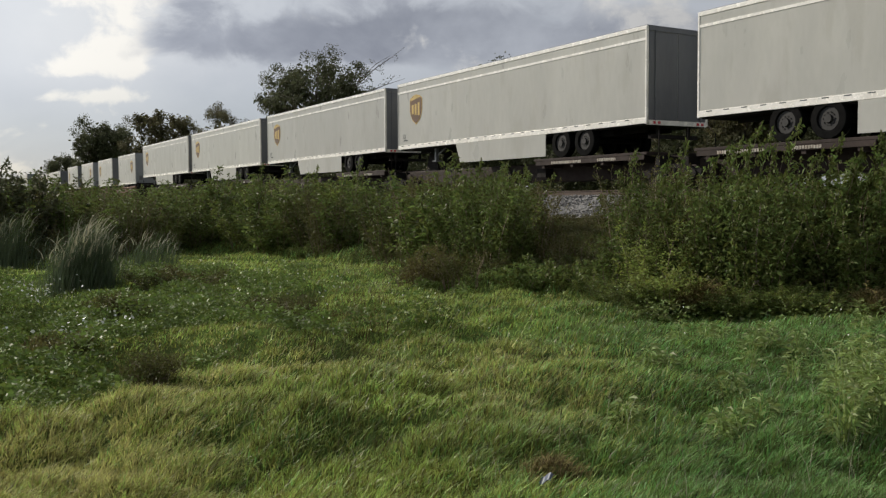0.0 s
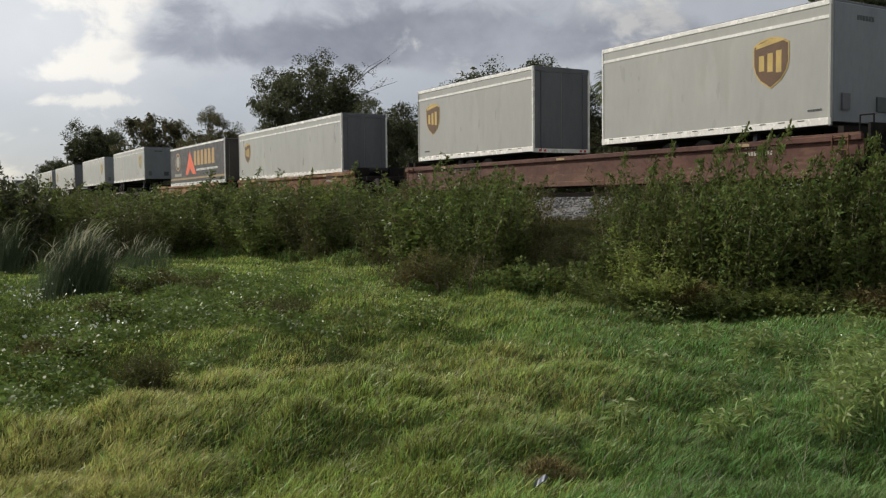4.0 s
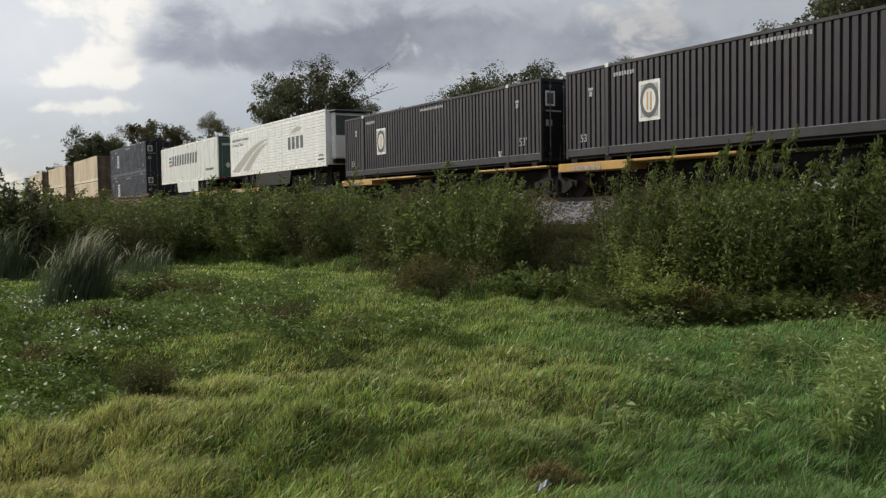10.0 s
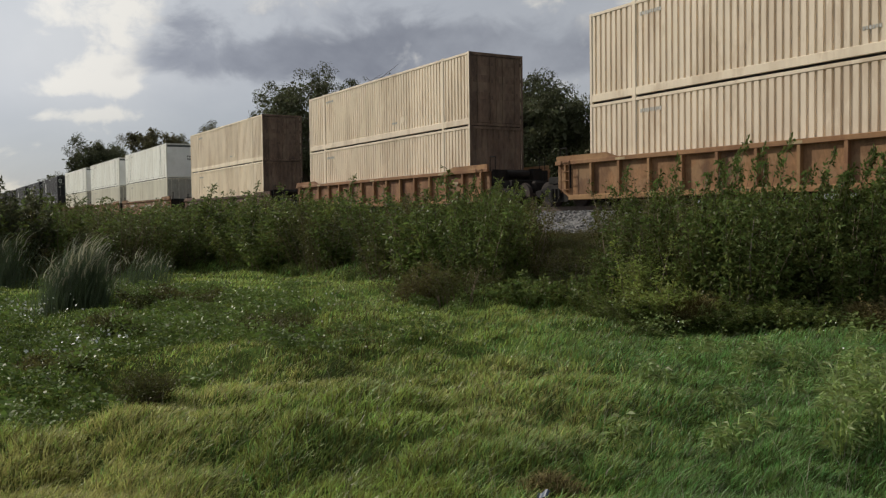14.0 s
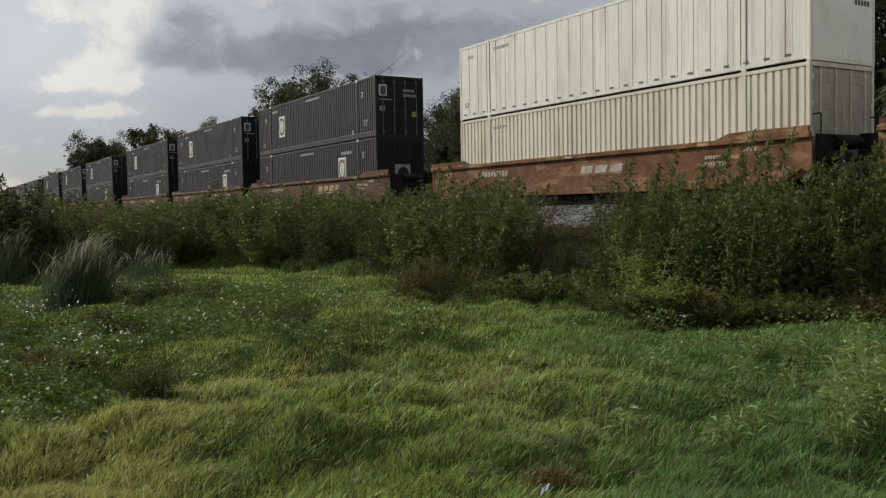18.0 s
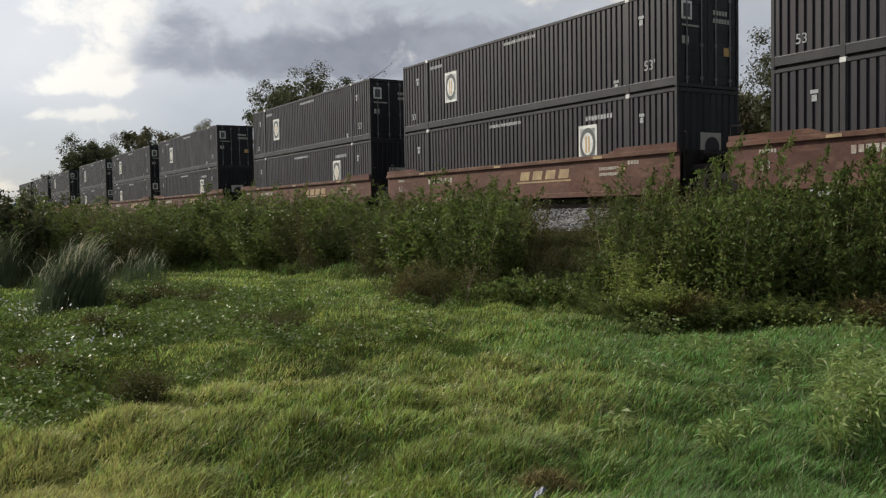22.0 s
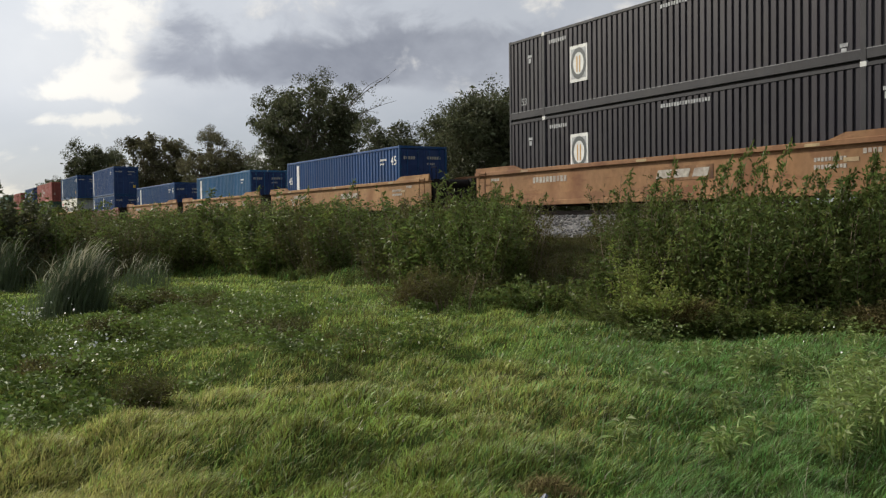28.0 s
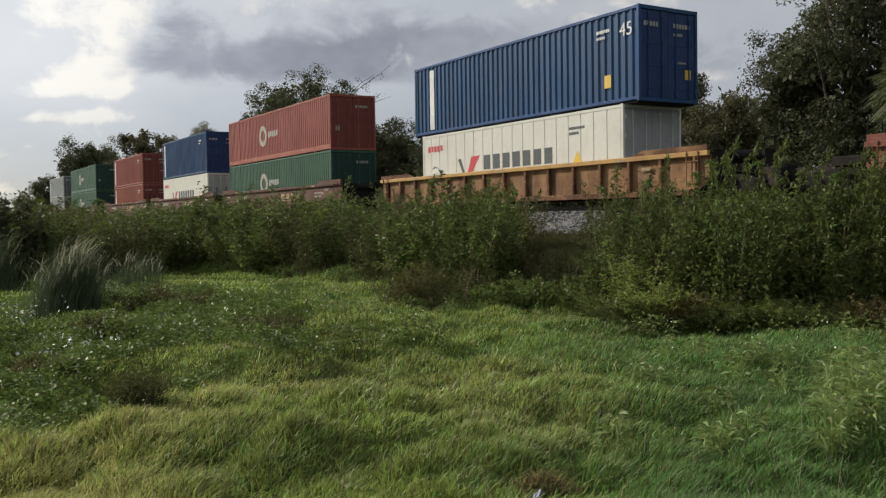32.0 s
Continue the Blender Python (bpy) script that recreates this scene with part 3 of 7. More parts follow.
def make_track():
    bed = bmesh.new()
    prof = [(16.9, 1.05), (17.4, 1.16), (18.62, 1.66), (22.28, 1.66), (23.6, 1.05), (24.0, 0.9)]
    xs = [-1500, -200] + list(np.arange(-60, 20, 1.0)) + [200, 1500]
    rng = np.random.default_rng(4)
    rows = [[bed.verts.new((x, y, z + rng.uniform(-0.03, 0.03))) for y, z in prof] for x in xs]
    for a, b in zip(rows, rows[1:]):
        for k in range(len(prof) - 1):
            bed.faces.new((a[k], b[k], b[k + 1], a[k + 1]))
    bmesh.ops.recalc_face_normals(bed, faces=bed.faces[:])
    ob = part("ballast_bed", bed, "ballast")
    tagged(ob, "bed of grey crushed stone under the railway track", "ballast", kind="structure")
    # loose stones on the shoulder and between the ties
    n = 9000
    x = rng.uniform(-46, -8, n)
    y = 16.92 + 1.9 * rng.uniform(0, 1, n)
    z = np.interp(y, [p[0] for p in prof], [p[1] for p in prof])
    r = rng.uniform(0.025, 0.06, n)
    dirs = np.array([[1, 0, 0], [0, 1, 0], [-1, 0, 0], [0, -1, 0], [0, 0, 1], [0, 0, -1]], float)
    jit = 1 + rng.uniform(-0.35, 0.35, (n, 6, 1))
    rot = rng.uniform(0, 6.28, n)
    c, s = np.cos(rot), np.sin(rot)
    d = np.stack([dirs[None, :, 0] * c[:, None] - dirs[None, :, 1] * s[:, None], dirs[None, :, 0] * s[:, None] + dirs[None, :, 1] * c[:, None],
                  np.repeat(dirs[None, :, 2] * 0.8, n, 0)], -1)
    v = d * jit * r[:, None, None] + np.stack([x, y, z + 0.02], -1)[:, None]
    f = np.array([[0, 1, 4], [1, 2, 4], [2, 3, 4], [3, 0, 4], [1, 0, 5], [2, 1, 5], [3, 2, 5], [0, 3, 5]])
    me = bpy.data.meshes.new("ballast_stones")
    me.from_pydata(v.reshape(-1, 3).tolist(), [], (f[None] + 6 * np.arange(n)[:, None, None]).reshape(-1, 3).tolist())
    me.materials.append(M["ballast"])
    tagged(new("ballast_stones", me), "loose grey crushed stones on the track shoulder", "ballast", kind="stuff")

    track = tagged(new("railway_track"), "single railway track of rusty steel rails on grey ties", "track", kind="structure")
    for y in (MID - 0.7525, MID + 0.7525):
        bm = bmesh.new()
        pts = [(-0.075, -0.18), (0.075, -0.18), (0.07, -0.16), (0.012, -0.145), (0.012, -0.04), (0.036, -0.03), (0.036, -0.004), (0.03, 0),
               (-0.03, 0), (-0.036, -0.004), (-0.036, -0.03), (-0.012, -0.04), (-0.012, -0.145), (-0.07, -0.16)]
        ends = [[bm.verts.new((x, y + a, RAIL_TOP + b)) for a, b in pts] for x in (-1500, 1500)]
        for k in range(len(pts)):
            j = (k + 1) % len(pts)
            bm.faces.new((ends[0][k], ends[0][j], ends[1][j], ends[1][k]))
        bmesh.ops.recalc_face_normals(bm, faces=bm.faces[:])
        part("rail", bm, "rail", track)
    first = part("tie", box(-0.115, 0.115, MID - 1.3, MID + 1.3, RAIL_TOP - 0.36, RAIL_TOP - 0.18, bevel=0.012), "tie", track)
    first.location.x = -50
    for k in range(1, 80):
        share("tie", first, track, pose(-50 + 0.55 * k, 0, 0))
    bm = bmesh.new()
    for k in range(1, 250):
        for x in (-50 - 0.55 * k, -50 + 0.55 * (79 + k)):
            add_box(bm, x - 0.115, x + 0.115, MID - 1.3, MID + 1.3, RAIL_TOP - 0.36, RAIL_TOP - 0.18)
    tagged(part("far_ties", bm, "tie", track), kind="stuff")


make_track()


# ---- lettering ----
LETTERS = {}


def letters(text, height):
    """The built-in font's characters as a flat mesh, standing in the x-z plane and facing -y."""
    if (text, height) not in LETTERS:
        cu = bpy.data.curves.new("text", "FONT")
        cu.body, cu.size, cu.extrude = text, height * 1.37, 0.003
        ob = bpy.data.objects.new("text", cu)
        scene.collection.objects.link(ob)
        me = bpy.data.meshes.new_from_object(ob.evaluated_get(bpy.context.evaluated_depsgraph_get()))
        bpy.data.objects.remove(ob)
        me.transform(Matrix.Rotation(radians(90), 4, "X"))
        LETTERS[(text, height)] = me
    return LETTERS[(text, height)]


def lettering(name, text, height, material, parent, x, y, z, label="", turn=0):
    me = letters(text, height).copy()
    me.materials.clear()
    me.materials.append(M[material])
    ob = new(name, me)
    ob.parent = parent
    ob.matrix_basis = pose(x, y, z, 0, 0, turn)
    if label:
        ob["label"] = label
    return ob


def bars(name, rows, material, parent, label=""):
    """Unreadable writing as plain bars: rows of (x, z, length, height, y) on the side."""
    for x, z, ln, h, y in rows:
        bm = bmesh.new()
        k = max(1, round(ln / (h * 0.95)))
        w = ln / k
        for i in range(k):
            add_box(bm, x + i * w, x + i * w + w * 0.72, y - 0.008, y, z + (0.12 * h if i % 3 == 1 else 0), z + h)
        tagged(part(name, bm, material, parent, label), kind="stuff")


def end_bars(name, rows, material, parent, xe, label=""):
    """The same on an end wall at x = xe: rows of (y, z, length, height)."""
    for y, z, ln, h in rows:
        bm = bmesh.new()
        k = max(1, round(ln / (h * 0.95)))
        w = ln / k
        for i in range(k):
            add_box(bm, xe, xe + 0.008, y + i * w, y + i * w + w * 0.72, z, z + h)
        tagged(part(name, bm, material, parent, label), kind="stuff")


def blocks(name, shapes, material, parent, label=""):
    """A row of separate flat bars, each an outline of (x, z, y)."""
    for pts in shapes:
        part(name, add_poly(bmesh.new(), pts, 0.006), material, parent, label)


def ring(bm, cx, cz, y, rx, rz, inner, thick, seg=28):
    o, i = [], []
    for k in range(seg):
        a = 2 * math.pi * k / seg
        o.append((cx + rx * math.cos(a), cz + rz * math.sin(a)))
        i.append((cx + rx * inner * math.cos(a), cz + rz * inner * math.sin(a)))
    vo, vi = [bm.verts.new((x, y - thick, z)) for x, z in o], [bm.verts.new((x, y - thick, z)) for x, z in i]
    for k in range(seg):
        j = (k + 1) % seg
        bm.faces.new((vo[k], vo[j], vi[j], vi[k]))
    return bm


def disc(bm, cx, cz, y, rx, rz, thick, seg=24):
    bm.faces.new([bm.verts.new((cx + rx * math.cos(2 * math.pi * k / seg), y - thick, cz + rz * math.sin(2 * math.pi * k / seg))) for k in range(seg)])
    return bm


def square_mark(parent, x, z, y=0.0, w=0.88, h=1.2, core="mark_amber"):
    p = part("logo_plate", box(x, x + w, y - 0.008, y + 0.03, z, z + h), "mark_white", parent, "white square emblem plate")
    part("logo_field", box(x + w * 0.09, x + w * 0.91, y - 0.010, y - 0.008, z + h * 0.09, z + h * 0.91), "stencil_cool", p)
    part("logo_disc", disc(bmesh.new(), x + w / 2, z + h / 2, y, w * 0.40, h * 0.40, 0.012), "mark_white", p)
    part("logo_ring", ring(bmesh.new(), x + w / 2, z + h / 2, y, w * 0.43, h * 0.43, 0.70, 0.014), "mark_dark", p)
    for k in range(2):
        part("logo_stroke", box(x + w * (0.38 + 0.16 * k), x + w * (0.45 + 0.16 * k), y - 0.016, y - 0.012, z + h * 0.26, z + h * 0.70), core, p)


def shield(parent, x, z, y=0.0, w=1.25, h=1.5, field="shield_brown"):
    def outline(s):
        pts = []
        for a, b in ((-0.5, 0.36), (-0.3, 0.45), (0, 0.5), (0.3, 0.45), (0.5, 0.36), (0.5, -0.02), (0.44, -0.18), (0.3, -0.34), (0, -0.5), (-0.3, -0.34), (-0.44, -0.18), (-0.5, -0.02)):
            pts.append((x + w / 2 + a * w * s, z + h / 2 + b * h * s))
        return pts
    p = part("shield_mark", add_poly(bmesh.new(), [(a, b, y) for a, b in outline(1.0)], 0.006), "shield_gold", parent, "gold-edged brown shield emblem")
    part("shield_field", add_poly(bmesh.new(), [(a, b, y - 0.0065) for a, b in outline(0.93)], 0.004), field, p)
    blocks("shield_sweep", [[(x + w * 0.08, z + h * 0.80, y - 0.011), (x + w * 0.92, z + h * 0.90, y - 0.011), (x + w * 0.5, z + h * 0.96, y - 0.011), (x + w * 0.1, z + h * 0.87, y - 0.011)]], "shield_gold", p)
    for k in range(3):
        x0 = x + w * (0.17 + 0.24 * k)
        part("shield_bar", box(x0, x0 + w * 0.15, y - 0.013, y - 0.011, z + h * (0.36 - 0.03 * k), z + h * (0.66 + 0.03 * k)), "shield_gold", p)


# ---- boxes that ride on the train ----
def corrugated(bm, x0, x1, z0, z1, y, pitch, depth=0.042, duty=(0.60, 0.70, 0.90)):
    n = max(1, round((x1 - x0) / pitch))
    p = (x1 - x0) / n
    pts = []
    for k in range(n):
        a = x0 + k * p
        pts += [(a, y), (a + p * duty[0], y), (a + p * duty[1], y + depth), (a + p * duty[2], y + depth)]
    pts.append((x1, y))
    lo = [bm.verts.new((a, b, z0)) for a, b in pts]
    hi = [bm.verts.new((a, b, z1)) for a, b in pts]
    for k in range(len(pts) - 1):
        bm.faces.new((lo[k], lo[k + 1], hi[k + 1], hi[k]))
    return bm


def ribbed_end(bm, x, y0, y1, z0, z1, n=9, depth=0.04):
    p = (y1 - y0) / n
    pts = []
    for k in range(n):
        a = y0 + k * p
        pts += [(x, a), (x, a + p * 0.55), (x - depth, a + p * 0.68), (x - depth, a + p * 0.88)]
    pts.append((x, y1))
    lo = [bm.verts.new((a, b, z0)) for a, b in pts]
    hi = [bm.verts.new((a, b, z1)) for a, b in pts]
    for k in range(len(pts) - 1):
        bm.faces.new((lo[k], lo[k + 1], hi[k + 1], hi[k]))
    return bm


def container(label, L, H, body, rail, door, doors_right=True, pitch=0.236, posts=True, W=2.59, smooth_sides=False):
    t = tagged(new("shipping_container"), label, "container", "containers on the train")
    deep = 0.30 if posts and not smooth_sides else 0.16
    side = bmesh.new()
    if smooth_sides:
        corrugated(side, 0.10, L - 0.10, 0.16, H - 0.10, 0.012, 0.62, depth=0.03, duty=(0.935, 0.945, 0.99))
    else:
        corrugated(side, 0.10, L - 0.10, deep, H - 0.12, 0.02, pitch, depth=0.048 if posts and L > 15 else 0.042, duty=(0.62, 0.70, 0.92) if posts and L > 15 else (0.32, 0.50, 0.82))
    ob = part("side_panel", side, body, t)
    share("side_panel", ob, t, pose(L, W, 0, 0, 0, 180))
    for y0 in (0, W - 0.09):
        part("bottom_rail", box(0.1, L - 0.1, y0 + 0.004, y0 + 0.09, 0.055, deep, bevel=0.012), rail, t)
        part("top_rail", box(0.1, L - 0.1, y0, y0 + 0.09, H - 0.12, H - 0.02, bevel=0.012), rail, t)
        # Pale strip: light caught by the worn rail edge, put in as colour
        if door == "black_door_shade" and y0 == 0:
            part("rail_lip", box(0.12, L - 0.12, -0.003, 0.06, deep - 0.014, deep + 0.008), "rod_grey", t, "pale line for the lit, worn edge of the bottom rail")
        for x0 in (0.0, L - 0.12):
            part("corner_post", box(x0, x0 + 0.12, y0 - 0.002, y0 + 0.092, 0.0, H, bevel=0.015), rail, t)
    if posts:
        for x0 in ((L - 12.19) / 2, (L + 12.19) / 2 - 0.16) if L > 13 else ():
            part("lifting_post", box(x0, x0 + 0.16, -0.004, 0.08, 0.0, H + 0.004, bevel=0.012), rail, t)
            part("corner_casting", box(x0 - 0.01, x0 + 0.17, -0.008, 0.1, H - 0.12, H + 0.012, bevel=0.012), "mark_white" if "black" in body or "navy" in body else rail, t)
    part("roof", box(0.05, L - 0.05, 0.03, W - 0.03, H - 0.06, H - 0.03), body, t)
    part("floor", box(0.13, L - 0.13, 0.06, W - 0.06, -0.022, 0.14), "steel_dark", t)
    left, right = bmesh.new(), bmesh.new()
    ribbed_end(left, 0, 0.09, W - 0.09, 0.1, H - 0.1)
    for v in left.verts:
        v.co.x = 0.03 - v.co.x * 0.5
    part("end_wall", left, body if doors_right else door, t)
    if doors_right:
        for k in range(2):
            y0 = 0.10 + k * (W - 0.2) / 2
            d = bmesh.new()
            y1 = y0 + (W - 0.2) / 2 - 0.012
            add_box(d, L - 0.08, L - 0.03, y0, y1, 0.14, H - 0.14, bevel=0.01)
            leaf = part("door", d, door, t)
            pressing = part("door_panel", box(L - 0.032, L - 0.02, y0 + 0.12, y1 - 0.12, 0.4, 0.68, bevel=0.005), door, leaf)
            for k2 in range(1, 4):
                share("door_panel", pressing, leaf, pose(0, 0, k2 * (H - 0.9) / 3))
            for yy in (y0 + 0.30, y1 - 0.28):
                b = bmesh.new()
                add_cyl(b, (L - 0.0, yy, 0.1), (L - 0.0, yy, H - 0.1), 0.021, seg=8)
                for zz in (0.25, H * 0.42, H - 0.3):
                    add_box(b, L - 0.04, L + 0.02, yy - 0.05, yy + 0.05, zz, zz + 0.07)
                part("lock_rod", b, {"black_door_shade": "rod_grey", "tan_door": "tan_door"}.get(door, rail), leaf)
            for zz in (0.35, H * 0.36, H * 0.62, H - 0.45):
                ye = 0.075 if k == 0 else W - 0.135
                part("hinge", box(L - 0.05, L + 0.005, ye, ye + 0.06, zz, zz + 0.14), door if door == "tan_door" else rail, leaf)
    else:
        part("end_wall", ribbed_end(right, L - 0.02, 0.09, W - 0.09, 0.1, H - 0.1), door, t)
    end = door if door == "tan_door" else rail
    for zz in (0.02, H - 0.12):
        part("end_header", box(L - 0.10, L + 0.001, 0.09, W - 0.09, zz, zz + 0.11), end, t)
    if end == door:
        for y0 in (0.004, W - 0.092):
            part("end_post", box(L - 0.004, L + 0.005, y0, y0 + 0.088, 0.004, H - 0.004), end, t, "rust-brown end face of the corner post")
    return t


def black_marks(t, L, H, logo_x=3.46, right_low=False, core="mark_amber"):
    square_mark(t, logo_x, 0.95, 0.02, core=core)
    rows = [(2.35, H - 0.46, 0.95, 0.13, 0.019), (7.6, H - 0.34, 1.9, 0.11, 0.019)]
    if right_low:
        rows = [(L - 4.0, H - 0.62, 1.3, 0.15, 0.019), (6.6, H - 0.36, 2.0, 0.11, 0.019)]
    bars("stencil", rows, "stencil_cool", t, "pale stencilled marks")
    b = bmesh.new()
    for x0, z0 in ((1.15, H - 0.75), (L - 1.55, H - 0.72), (L - 2.65, 0.42)):
        add_box(b, x0, x0 + 0.22, 0.008, 0.016, z0, z0 + 0.09)
        add_box(b, x0 + 0.04, x0 + 0.18, 0.008, 0.016, z0 - 0.19, z0 - 0.03)
    tagged(part("small_mark", b, "stencil_cool", t), kind="stuff")
    if not right_low:
        lettering("length_mark", "53", 0.26, "stencil_cool", t, 0.72, 0.014, 0.52, "white length number")
        lettering("length_mark", "53'", 0.30, "stencil_cool", t, L - 1.35, 0.014, 0.62, "white length number")


def end_marks(t, L, H, doors=True):
    if doors:
        p = part("logo_plate", box(L - 0.02, L - 0.012, 0.20, 0.62, H - 0.95, H - 0.42), "mark_white", t, "small white emblem plate on the door")
        part("logo_core", box(L - 0.012, L - 0.008, 0.27, 0.55, H - 0.88, H - 0.50), "mark_dark", p)
        end_bars("stencil", [(1.50, H - 0.72, 0.62, 0.13), (1.50, H - 0.95, 0.72, 0.13), (0.22, H - 1.15, 0.7, 0.06), (0.22, H - 1.65, 0.32, 0.22)], "mark_grey", t, L - 0.02, "grey stencilled marks")
        part("placard", box(L - 0.02, L - 0.012, 1.95, 2.25, 1.0, 1.25), "mark_amber", t, "small amber placard")
    else:
        b = bmesh.new()
        add_box(b, L - 0.02, L - 0.004, 0.95, 1.80, 0.85, 1.62)
        p = part("logo_plate", b, "mark_grey", t, "pale emblem plate on the end wall")
        c = bmesh.new()
        bmesh.ops.create_cone(c, cap_ends=True, segments=24, radius1=0.30, radius2=0.30, depth=0.012, matrix=Matrix.Translation((L + 0.002, 1.42, 1.2)) @ Matrix.Rotation(radians(90), 4, "Y"))
        part("logo_core", c, "box_black", p)


def trailer_wheel(parent, x, y, r=0.50):
    w = bmesh.new()
    m = Matrix.Translation((x, y + 0.15, r)) @ Matrix.Rotation(radians(90), 4, "X")
    bmesh.ops.create_cone(w, cap_ends=False, segments=28, radius1=r, radius2=r, depth=0.22, matrix=m)
    for s, yy in ((-1, y + 0.04), (1, y + 0.26)):
        rr = [(r, 0), (r * 0.97, s * 0.03), (r * 0.62, s * 0.04), (r * 0.58, 0)]
        prev = None
        for rad, off in rr:
            loop = [w.verts.new((x + rad * math.cos(2 * math.pi * k / 28), yy + off, r + rad * math.sin(2 * math.pi * k / 28))) for k in range(28)]
            if prev:
                for k in range(28):
                    w.faces.new((prev[k], prev[(k + 1) % 28], loop[(k + 1) % 28], loop[k]))
            prev = loop
    bmesh.ops.recalc_face_normals(w, faces=w.faces[:])
    wheel = part("wheel", w, "tyre", parent, "black rubber road wheel")
    b = bmesh.new()
    bmesh.ops.create_cone(b, cap_ends=True, segments=24, radius1=r * 0.57, radius2=r * 0.40, depth=0.10, matrix=Matrix.Translation((x, y + 0.10, r)) @ Matrix.Rotation(radians(-90), 4, "X"))
    add_cyl(b, (x, y + 0.0, r), (x, y + 0.1, r), r * 0.2, r * 0.24, seg=12)
    for k in range(10):
        a = 2 * math.pi * k / 10
        add_cyl(b, (x + r * 0.32 * math.cos(a), y + 0.03, r + r * 0.32 * math.sin(a)), (x + r * 0.32 * math.cos(a), y + 0.07, r + r * 0.32 * math.sin(a)), 0.018, seg=6)
    part("rim", b, "rim", wheel)


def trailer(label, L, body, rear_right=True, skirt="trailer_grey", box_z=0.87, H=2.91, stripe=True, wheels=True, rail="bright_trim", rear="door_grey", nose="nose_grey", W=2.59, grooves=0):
    """A road semitrailer; its rear doors face along the train where rear_right."""
    t = tagged(new("semi_trailer"), label, "trailer", "trailers on the train")
    z0, z1 = box_z, box_z + H
    b = bmesh.new()
    add_box(b, 0.03, L - 0.03, 0.012, W - 0.012, z0 + 0.05, z1 - 0.03, bevel=0.02)
    part("body", b, body, t)
    if grooves:
        step = (H - 0.42) / grooves
        slat = part("side_slat", box(0.07, L - 0.07, -0.004, 0.02, z0 + 0.22, z0 + 0.22 + step * 0.80, bevel=0.006), body, t)
        for k in range(1, grooves):
            share("side_slat", slat, t, pose(0, 0, k * step))
    for y0 in (-0.006, W - 0.05):
        part("bottom_rail", box(0.0, L, y0, y0 + 0.056, z0 - 0.02, z0 + 0.16, bevel=0.01), rail, t)
        part("top_rail", box(0.0, L, y0, y0 + 0.056, z1 - 0.13, z1, bevel=0.015), rail, t)
    if stripe:
        part("stripe", box(0.06, L - 0.06, -0.002, 0.02, z1 - 0.44, z1 - 0.36), rail, t, "bright trim strip below the roof")
    part("roof", box(0.03, L - 0.03, 0.03, W - 0.03, z1 - 0.04, z1 + 0.024, bevel=0.01), "door_grey", t)
    s = bmesh.new()
    n = int(L / 0.62)
    for k in range(n):
        xx = 0.35 + k * (L - 0.7) / n
        add_box(s, xx, xx + 0.20, -0.010, 0, z0 + 0.115, z0 + 0.145)
    tagged(part("rail_slots", s, "mark_dark", t), kind="stuff")
    for x0 in (0.0, L - 0.09):
        for y0 in (-0.008, W - 0.08):
            part("corner_post", box(x0, x0 + 0.09, y0, y0 + 0.088, z0 - 0.04, z1 - 0.01, bevel=0.02), rail if (x0 > 0) == rear_right else body, t)
    # the end that faces along the train
    xe = L
    if rear_right:
        for k in range(2):
            ya = 0.09 + k * (W - 0.18) / 2
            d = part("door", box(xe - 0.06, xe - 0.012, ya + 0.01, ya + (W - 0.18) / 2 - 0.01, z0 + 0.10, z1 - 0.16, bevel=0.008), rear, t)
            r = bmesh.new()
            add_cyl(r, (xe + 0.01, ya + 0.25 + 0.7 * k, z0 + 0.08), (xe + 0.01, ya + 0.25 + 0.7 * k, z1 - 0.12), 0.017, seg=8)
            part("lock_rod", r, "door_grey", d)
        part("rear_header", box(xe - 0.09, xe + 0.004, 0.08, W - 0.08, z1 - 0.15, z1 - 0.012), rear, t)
        part("rear_sill", box(xe - 0.12, xe + 0.01, 0.08, W - 0.08, z0 - 0.05, z0 + 0.09), "bright_trim" if stripe else "steel_dark", t)
        for yy in (0.25, 0.45, W - 0.5, W - 0.3):
            part("tail_lamp", box(xe + 0.01, xe + 0.02, yy, yy + 0.1, z0 - 0.02, z0 + 0.06), "mark_red", t)
        if wheels:
            g = bmesh.new()
            add_box(g, xe - 0.25, xe - 0.13, 0.3, W - 0.3, 0.42, 0.54)
            for yy in (0.6, W - 0.7):
                add_box(g, xe - 0.25, xe - 0.15, yy, yy + 0.1, 0.5, z0)
            part("underrun_guard", g, "steel_dark", t)
    else:
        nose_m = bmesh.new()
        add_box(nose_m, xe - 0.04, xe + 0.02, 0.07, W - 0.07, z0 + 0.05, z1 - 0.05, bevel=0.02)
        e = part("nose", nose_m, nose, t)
        part("air_box", box(xe + 0.02, xe + 0.07, 0.35, 0.65, z0 + 0.35, z0 + 0.75), "door_grey", e)
        part("document_box", box(xe + 0.02, xe + 0.06, 1.75, 2.15, z0 + 0.35, z0 + 0.72), "mark_dark", e)
        end_bars("stencil", [(0.95, z1 - 0.42, 0.7, 0.12)], "mark_dark", e, xe + 0.02)
    part("floor", box(0.1, L - 0.1, 0.1, W - 0.1, z0 - 0.06, z0 + 0.06), "steel_dark", t)
